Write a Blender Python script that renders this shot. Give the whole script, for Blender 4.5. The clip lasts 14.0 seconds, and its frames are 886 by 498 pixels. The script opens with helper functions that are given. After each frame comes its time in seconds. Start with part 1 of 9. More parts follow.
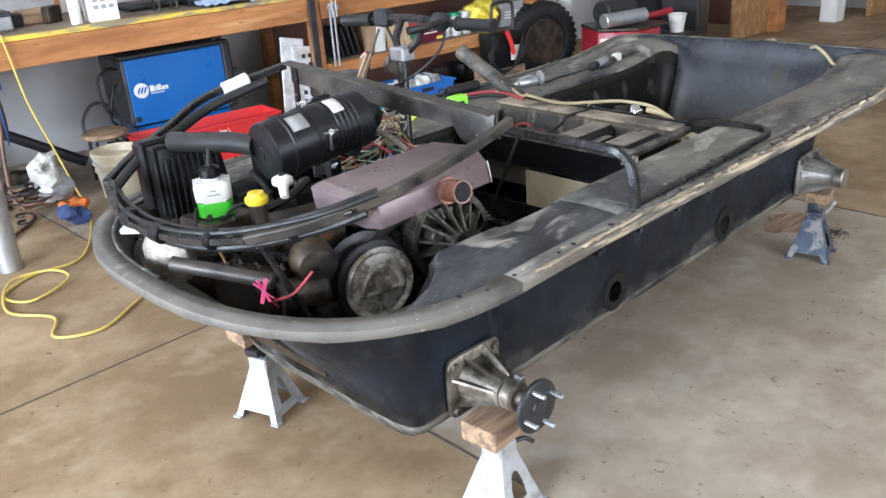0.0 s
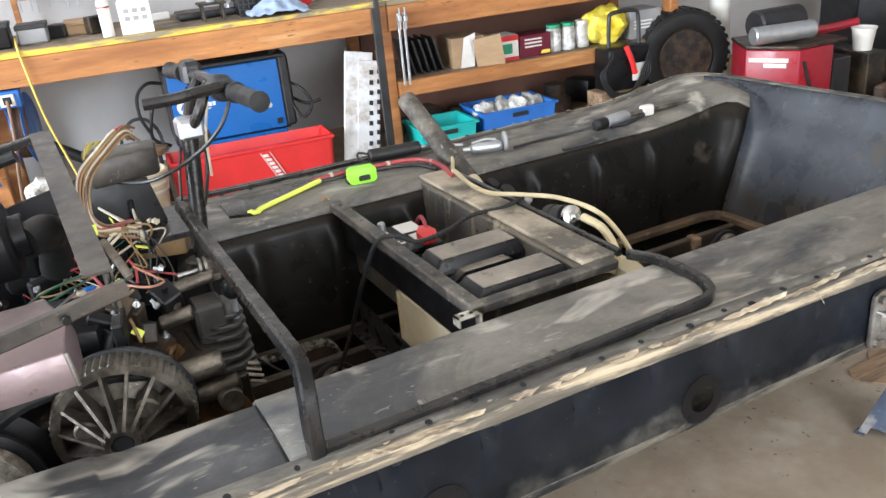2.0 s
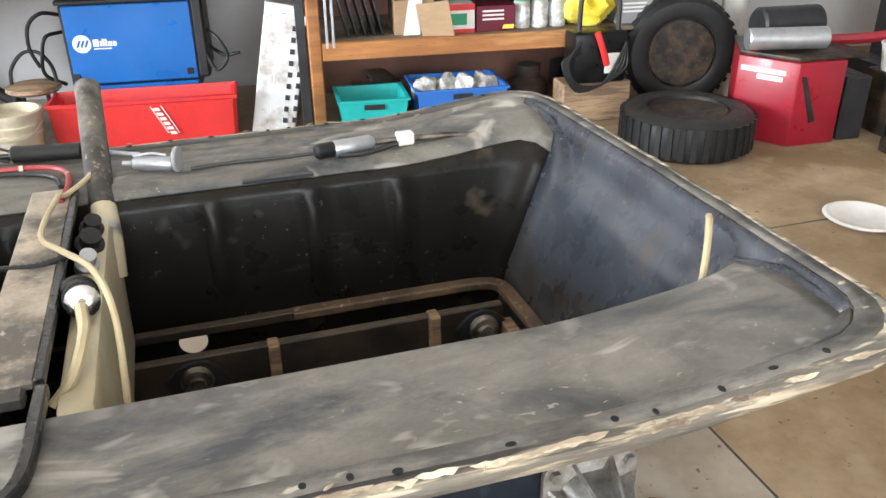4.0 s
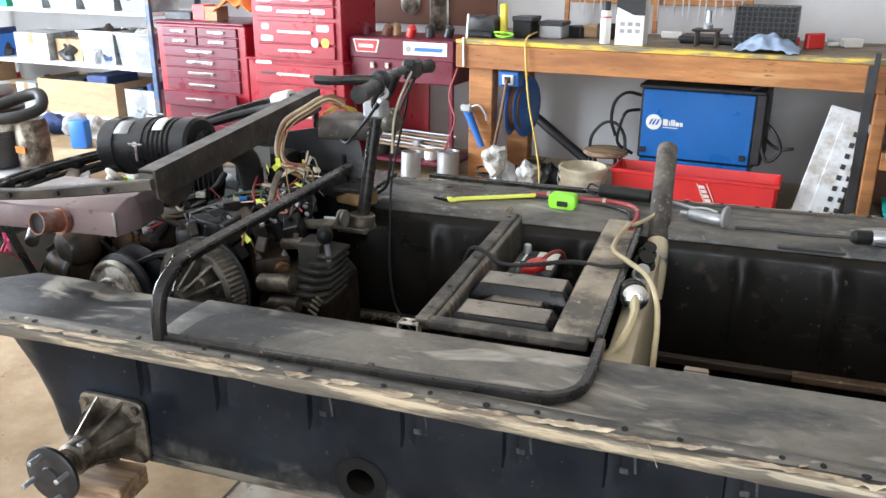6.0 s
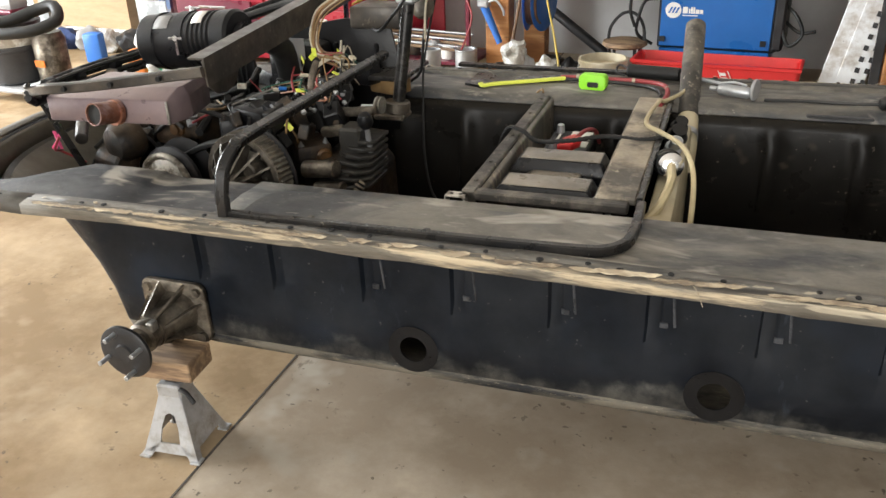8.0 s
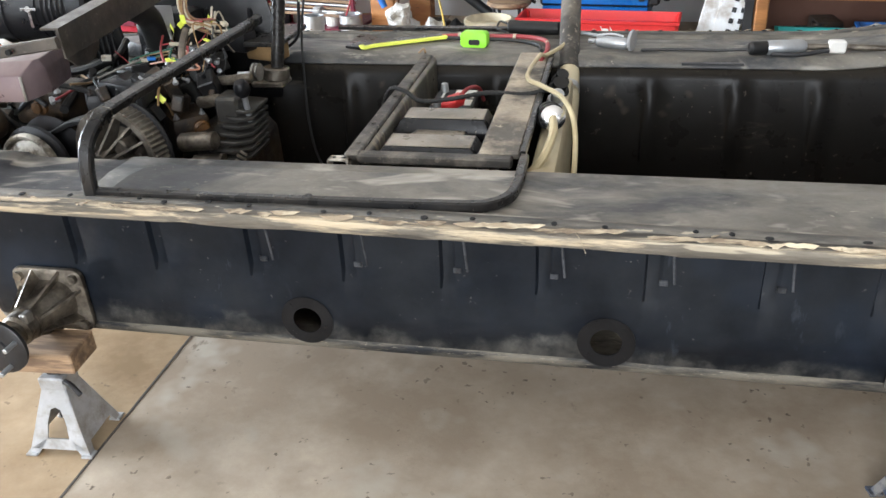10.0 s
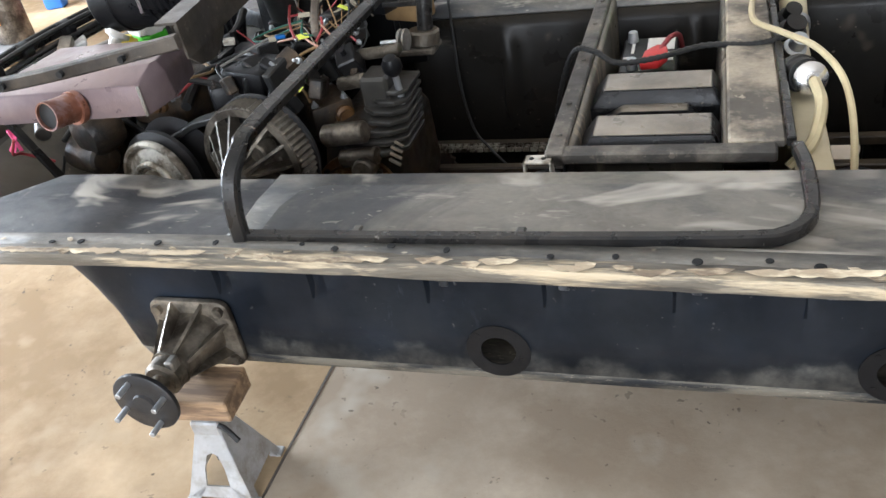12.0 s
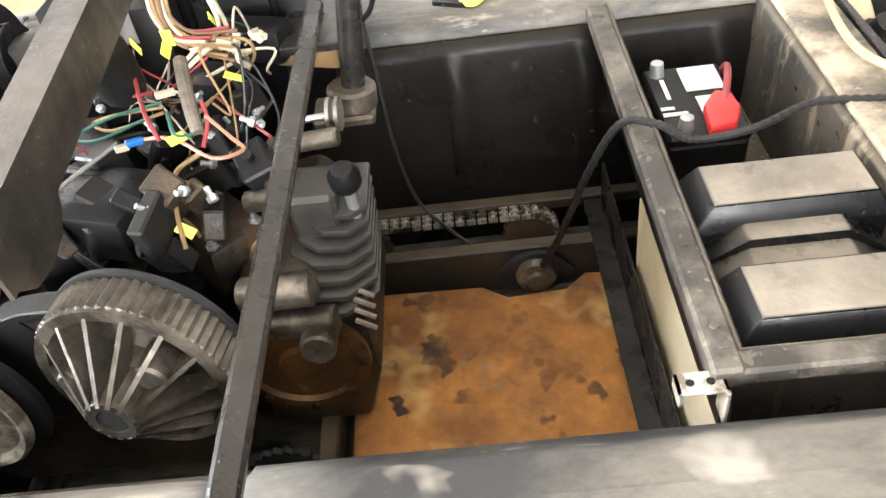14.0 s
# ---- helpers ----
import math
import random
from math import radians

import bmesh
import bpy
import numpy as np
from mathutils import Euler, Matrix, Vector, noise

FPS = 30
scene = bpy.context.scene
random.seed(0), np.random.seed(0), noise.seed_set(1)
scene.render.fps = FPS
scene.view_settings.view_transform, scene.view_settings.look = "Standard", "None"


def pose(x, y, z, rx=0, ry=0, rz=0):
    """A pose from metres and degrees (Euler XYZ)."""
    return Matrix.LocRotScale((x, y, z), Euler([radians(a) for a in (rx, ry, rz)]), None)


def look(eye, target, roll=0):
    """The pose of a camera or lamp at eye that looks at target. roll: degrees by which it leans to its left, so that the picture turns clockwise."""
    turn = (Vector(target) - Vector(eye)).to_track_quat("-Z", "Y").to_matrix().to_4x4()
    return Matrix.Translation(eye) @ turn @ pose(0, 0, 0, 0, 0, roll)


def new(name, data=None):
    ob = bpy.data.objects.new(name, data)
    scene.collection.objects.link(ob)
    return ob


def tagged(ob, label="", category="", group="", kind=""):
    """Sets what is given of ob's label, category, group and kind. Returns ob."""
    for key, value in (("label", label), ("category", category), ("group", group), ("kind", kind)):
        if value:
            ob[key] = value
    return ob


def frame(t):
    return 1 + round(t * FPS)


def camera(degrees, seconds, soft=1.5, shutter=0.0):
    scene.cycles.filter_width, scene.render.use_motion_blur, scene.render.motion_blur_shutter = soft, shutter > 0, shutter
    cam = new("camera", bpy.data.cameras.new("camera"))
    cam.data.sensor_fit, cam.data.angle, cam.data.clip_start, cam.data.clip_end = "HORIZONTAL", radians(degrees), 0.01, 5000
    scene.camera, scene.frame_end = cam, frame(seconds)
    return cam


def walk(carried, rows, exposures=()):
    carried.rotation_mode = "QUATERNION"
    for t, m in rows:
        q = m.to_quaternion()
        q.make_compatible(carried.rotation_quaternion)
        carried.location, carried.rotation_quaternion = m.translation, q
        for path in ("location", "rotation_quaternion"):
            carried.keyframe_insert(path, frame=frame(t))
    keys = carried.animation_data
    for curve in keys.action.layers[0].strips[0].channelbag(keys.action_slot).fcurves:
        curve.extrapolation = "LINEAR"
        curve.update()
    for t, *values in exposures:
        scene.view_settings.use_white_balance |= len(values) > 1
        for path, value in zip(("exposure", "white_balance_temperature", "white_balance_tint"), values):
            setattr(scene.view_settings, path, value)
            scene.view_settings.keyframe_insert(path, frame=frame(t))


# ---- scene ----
cam = camera(56.3, 14.0)
PATH = [
    (0, (-1.139, -1.531, 1.378), (0.121, -0.195, 0.584), -4.0),
    (0.5, (-0.901, -1.524, 1.369), (0.241, -0.083, 0.582), -5.8),
    (1, (-0.57, -1.43, 1.363), (0.539, 0.028, 0.56), -5.7),
    (1.5, (-0.187, -1.453, 1.338), (0.787, 0.1, 0.538), -6.5),
    (2, (0.143, -1.448, 1.342), (0.943, 0.21, 0.56), -5.7),
    (2.5, (0.466, -1.357, 1.322), (1.348, 0.227, 0.477), -3.0),
    (2.7, (0.596, -1.341, 1.313), (1.492, 0.222, 0.444), -3.6),
    (4.8, (1.467, -1.279, 1.301), (1.43, 0.516, 0.419), -1.0),
    (5, (1.469, -1.326, 1.298), (1.26, 0.474, 0.45), -1.7),
    (5.5, (1.374, -1.454, 1.309), (0.971, 0.36, 0.57), -1.1),
    (6, (1.23, -1.641, 1.333), (0.627, 0.141, 0.654), 0.2),
    (6.5, (1.181, -1.733, 1.334), (0.441, 0.009, 0.688), 0.4),
    (7, (1.186, -1.751, 1.332), (0.441, -0.016, 0.671), -0.3),
    (7.5, (1.193, -1.762, 1.309), (0.508, -0.047, 0.542), -1.7),
    (8, (1.198, -1.754, 1.294), (0.592, -0.06, 0.419), -2.2),
    (8.5, (1.205, -1.75, 1.291), (0.687, -0.054, 0.367), -2.2),
    (9, (1.222, -1.745, 1.291), (0.792, -0.035, 0.347), -2.2),
    (9.2, (1.232, -1.742, 1.289), (0.843, -0.023, 0.344), -2.1),
    (11.3, (1.1, -1.618, 1.245), (0.639, 0.066, 0.27), -5.9),
    (11.5, (1.054, -1.533, 1.26), (0.522, 0.111, 0.253), -7.7),
    (12, (0.959, -1.392, 1.267), (0.353, 0.165, 0.168), -10.9),
    (12.5, (0.794, -1.251, 1.275), (0.26, 0.294, 0.123), -10.8),
    (13, (0.659, -1.113, 1.285), (0.326, 0.454, 0.088), -8.4),
    (13.5, (0.605, -0.898, 1.265), (0.402, 0.623, -0.018), -9.7),
    (14, (0.547, -0.769, 1.276), (0.438, 0.704, -0.071), -8.9),
]
EXPOSURES = [(0, 0.35, 5750, 10), (1, 0.4, 5850, 10), (1.5, 0.55, 6050, 10), (2.0, 0.7, 6150, 10), (2.5, 0.95, 6250, 10), (5, 0.85, 6250, 9), (5.5, 0.7, 5950, 9), (6, 0.4, 6050, 9), (7, 0.0, 6250, 9), (7.5, 0.08, 6500, 9), (8, 0.25, 6800, 9), (9, 0.62, 6450, 9), (11.5, 0.65, 5950, 9), (12, 0.65, 5950, 9), (12.5, 0.75, 6100, 9), (13.3, 1.24, 6350, 10), (14, 1.9, 6500, 10)]
walk(cam, [(t, look(eye, target, roll)) for t, eye, target, roll in PATH], EXPOSURES)

# ---- light ----
world = bpy.data.worlds.new("world")
scene.world = world
world.use_nodes = True
wn = world.node_tree.nodes
sky = wn.new("ShaderNodeTexSky")
sky.sky_type, sky.sun_disc = "NISHITA", False
sky.sun_elevation, sky.sun_rotation = radians(42), radians(250)
wn["Background"].inputs["Strength"].default_value = 0.12
world.node_tree.links.new(sky.outputs["Color"], wn["Background"].inputs["Color"])


def area(name, eye, target, w, h, watts, col):
    d = bpy.data.lights.new(name, "AREA")
    d.shape, d.size, d.size_y, d.energy, d.color = "RECTANGLE", w, h, watts, col
    ob = new(name, d)
    ob.matrix_basis = look(eye, target)
    return ob


sun_data = bpy.data.lights.new("sun", "SUN")
sun_data.energy, sun_data.angle, sun_data.color = 2.5, radians(0.6), (1.0, 0.94, 0.85)
sun = new("sun", sun_data)
sun.matrix_basis = look((-9, -2, 9), (-6.5, -1.4, 6.75))
area("daylight_in_main_door", (-5.45, 0.0, 1.6), (0, 0.3, 0.9), 4.6, 2.0, 700, (0.9, 0.95, 1.0))
# added fill lamp behind the camera; no source is seen there
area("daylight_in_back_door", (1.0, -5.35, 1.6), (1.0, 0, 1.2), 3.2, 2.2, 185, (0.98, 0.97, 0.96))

# ---- materials ----
def ramp(nt, fac, stops):
    n = nt.nodes.new("ShaderNodeValToRGB")
    while len(n.color_ramp.elements) < len(stops):
        n.color_ramp.elements.new(0.5)
    for e, (p, c) in zip(n.color_ramp.elements, stops):
        e.position, e.color = p, (*c, 1) if len(c) == 3 else c
    nt.links.new(fac, n.inputs["Fac"])
    return n.outputs["Color"]


def mat(name, col, rough=0.6, metal=0.0, var=0.3, scale=6.0, stain=None, amount=0.5, sscale=3.0, sharp=0.12, bump=0.15, bscale=90.0,
        grain=(1, 1, 1), spots=None, spot_amount=0.3, spot_scale=40.0, per=0.0, dust=None, dust_amount=0.6, emit=0.0, alpha=1.0, trans=0.0, wisp=False, spec=0.5, soft=0.02, grit=None, grit_amount=0.3, grit_scale=120.0, streak=None, streak_amount=0.3, streak_grain=(1, 1, 1), streak_scale=12.0, up_from=0.35, low=None, low_z=0.3, slope=0.0):
    """Procedural surface: base colour with two scales of variation, stains with a shape, spots, dust that settles on upward faces, bump."""
    m = bpy.data.materials.new(name)
    m.use_nodes = True
    nt = m.node_tree
    N, L = nt.nodes, nt.links
    bsdf = N["Principled BSDF"]
    co = N.new("ShaderNodeTexCoord")
    mp = N.new("ShaderNodeMapping")
    mp.inputs["Scale"].default_value = grain
    L.new(co.outputs["Object"], mp.inputs["Vector"])

    def tex(s, detail=4.0, rough_=0.6, off=0.0):
        n = N.new("ShaderNodeTexNoise")
        n.inputs["Scale"].default_value, n.inputs["Detail"].default_value, n.inputs["Roughness"].default_value = s, detail, rough_
        n.inputs["Distortion"].default_value = 1.1 if wisp else 0.0
        mo = N.new("ShaderNodeVectorMath")
        mo.operation = "ADD"
        mo.inputs[1].default_value = (off, off * 1.7, off * 0.6)
        L.new(mp.outputs["Vector"], mo.inputs[0])
        L.new(mo.outputs[0], n.inputs["Vector"])
        return n.outputs["Fac"]

    def mix(a, b, fac, kind="MIX"):
        n = N.new("ShaderNodeMix")
        n.data_type, n.blend_type = "RGBA", kind
        for sock, v in ((n.inputs[6], a), (n.inputs[7], b)):
            if hasattr(v, "is_output"):
                L.new(v, sock)
            else:
                sock.default_value = (*v, 1)
        if hasattr(fac, "is_output"):
            L.new(fac, n.inputs[0])
        else:
            n.inputs[0].default_value = fac
        return n.outputs[2]

    lo = tuple(c * (1 - var) for c in col)
    hi = tuple(min(1, c * (1 + var)) for c in col)
    color = ramp(nt, tex(scale), [(0.3, lo), (0.7, hi)])
    fine = ramp(nt, tex(scale * 9, 3, 0.7, 3.1), [(0.25, (1 - var * 0.5,) * 3), (0.75, (1 + var * 0.35,) * 3)])
    color = mix(color, fine, 1.0, "MULTIPLY")
    if per:
        oi = N.new("ShaderNodeObjectInfo")
        color = mix(color, ramp(nt, oi.outputs["Random"], [(0.0, (1 - per,) * 3), (1.0, (1 + per * 0.5,) * 3)]), 1.0, "MULTIPLY")
    if stain:
        v = tex(sscale, 8, 0.65, 7.7)
        if slope:                                    # more of it towards the stern
            sx = N.new("ShaderNodeSeparateXYZ")
            L.new(co.outputs["Object"], sx.inputs[0])
            ma = N.new("ShaderNodeMath")
            ma.operation = "MULTIPLY_ADD"
            ma.inputs[1].default_value = slope
            L.new(sx.outputs["X"], ma.inputs[0])
            L.new(v, ma.inputs[2])
            v = ma.outputs[0]
        f = ramp(nt, v, [(max(0, 0.62 - amount * 0.35 - sharp / 2), (0, 0, 0)), (min(1, 0.62 - amount * 0.35 + sharp / 2), (1, 1, 1))])
        color = mix(color, stain, f)
    if spots:
        f = ramp(nt, tex(spot_scale, 3, 0.6, 11.3), [(0.74 - spot_amount * 0.3 - soft, (0, 0, 0)), (0.74 - spot_amount * 0.3 + soft, (1, 1, 1))])
        color = mix(color, spots, f)
    if streak:
        m2 = N.new("ShaderNodeMapping")
        m2.inputs["Scale"].default_value = streak_grain
        L.new(co.outputs["Object"], m2.inputs["Vector"])
        n2 = N.new("ShaderNodeTexNoise")
        n2.inputs["Scale"].default_value, n2.inputs["Detail"].default_value, n2.inputs["Roughness"].default_value = streak_scale, 5, 0.7
        L.new(m2.outputs["Vector"], n2.inputs["Vector"])
        f = ramp(nt, n2.outputs["Fac"], [(0.7 - streak_amount * 0.3, (0, 0, 0)), (0.76 - streak_amount * 0.3, (1, 1, 1))])
        color = mix(color, streak, mix(f, ramp(nt, tex(2.2, 3, 0.6, 17.0), [(0.42, (0, 0, 0)), (0.62, (1, 1, 1))]), 1.0, "MULTIPLY"))
    if grit:
        f = ramp(nt, tex(grit_scale, 2, 0.6, 23.0), [(0.74 - grit_amount * 0.3, (0, 0, 0)), (0.78 - grit_amount * 0.3, (1, 1, 1))])
        color = mix(color, grit, mix(f, ramp(nt, tex(6.0, 4, 0.6, 31.0), [(0.4, (0, 0, 0)), (0.62, (1, 1, 1))]), 1.0, "MULTIPLY"))
    if low:                                          # along a bottom edge, ragged above: wear on the tub, dirt and painted shade astern
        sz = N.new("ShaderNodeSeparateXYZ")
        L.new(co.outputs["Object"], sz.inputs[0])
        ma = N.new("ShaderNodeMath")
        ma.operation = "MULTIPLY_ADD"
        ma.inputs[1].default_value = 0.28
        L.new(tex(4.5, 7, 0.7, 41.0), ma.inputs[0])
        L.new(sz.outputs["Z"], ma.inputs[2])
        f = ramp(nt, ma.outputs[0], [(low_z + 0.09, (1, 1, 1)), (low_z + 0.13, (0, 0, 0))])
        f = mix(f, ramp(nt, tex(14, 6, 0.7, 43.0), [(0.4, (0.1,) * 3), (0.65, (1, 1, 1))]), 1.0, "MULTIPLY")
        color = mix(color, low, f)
    if dust:
        g = N.new("ShaderNodeNewGeometry")
        sep = N.new("ShaderNodeSeparateXYZ")
        L.new(g.outputs["Normal"], sep.inputs[0])
        up = ramp(nt, sep.outputs["Z"], [(up_from, (0, 0, 0)), (0.97, (1, 1, 1))])
        cloud = ramp(nt, tex(5.0, 6, 0.7, 4.2), [(0.35, (0.4,) * 3), (0.7, (1, 1, 1))])
        f = mix(up, cloud, 1.0, "MULTIPLY")
        f = mix((0, 0, 0), f, dust_amount)
        color = mix(color, dust, f)
    L.new(color, bsdf.inputs["Base Color"])
    r = ramp(nt, tex(scale * 2.3, 4, 0.6, 5.9), [(0.3, (max(0.02, rough - 0.12),) * 3), (0.7, (min(1, rough + 0.12),) * 3)])
    L.new(r, bsdf.inputs["Roughness"])
    bsdf.inputs["Metallic"].default_value = metal
    bsdf.inputs["Specular IOR Level"].default_value = spec
    if trans:
        bsdf.inputs["Transmission Weight"].default_value = trans
    if alpha < 1:
        bsdf.inputs["Alpha"].default_value = alpha
    if emit:
        bsdf.inputs["Emission Color"].default_value = (*col, 1)
        bsdf.inputs["Emission Strength"].default_value = emit
    if bump:
        b = N.new("ShaderNodeBump")
        b.inputs["Strength"].default_value, b.inputs["Distance"].default_value = bump, 0.004
        L.new(tex(bscale, 4, 0.7, 1.3), b.inputs["Height"])
        L.new(b.outputs["Normal"], bsdf.inputs["Normal"])
    return m


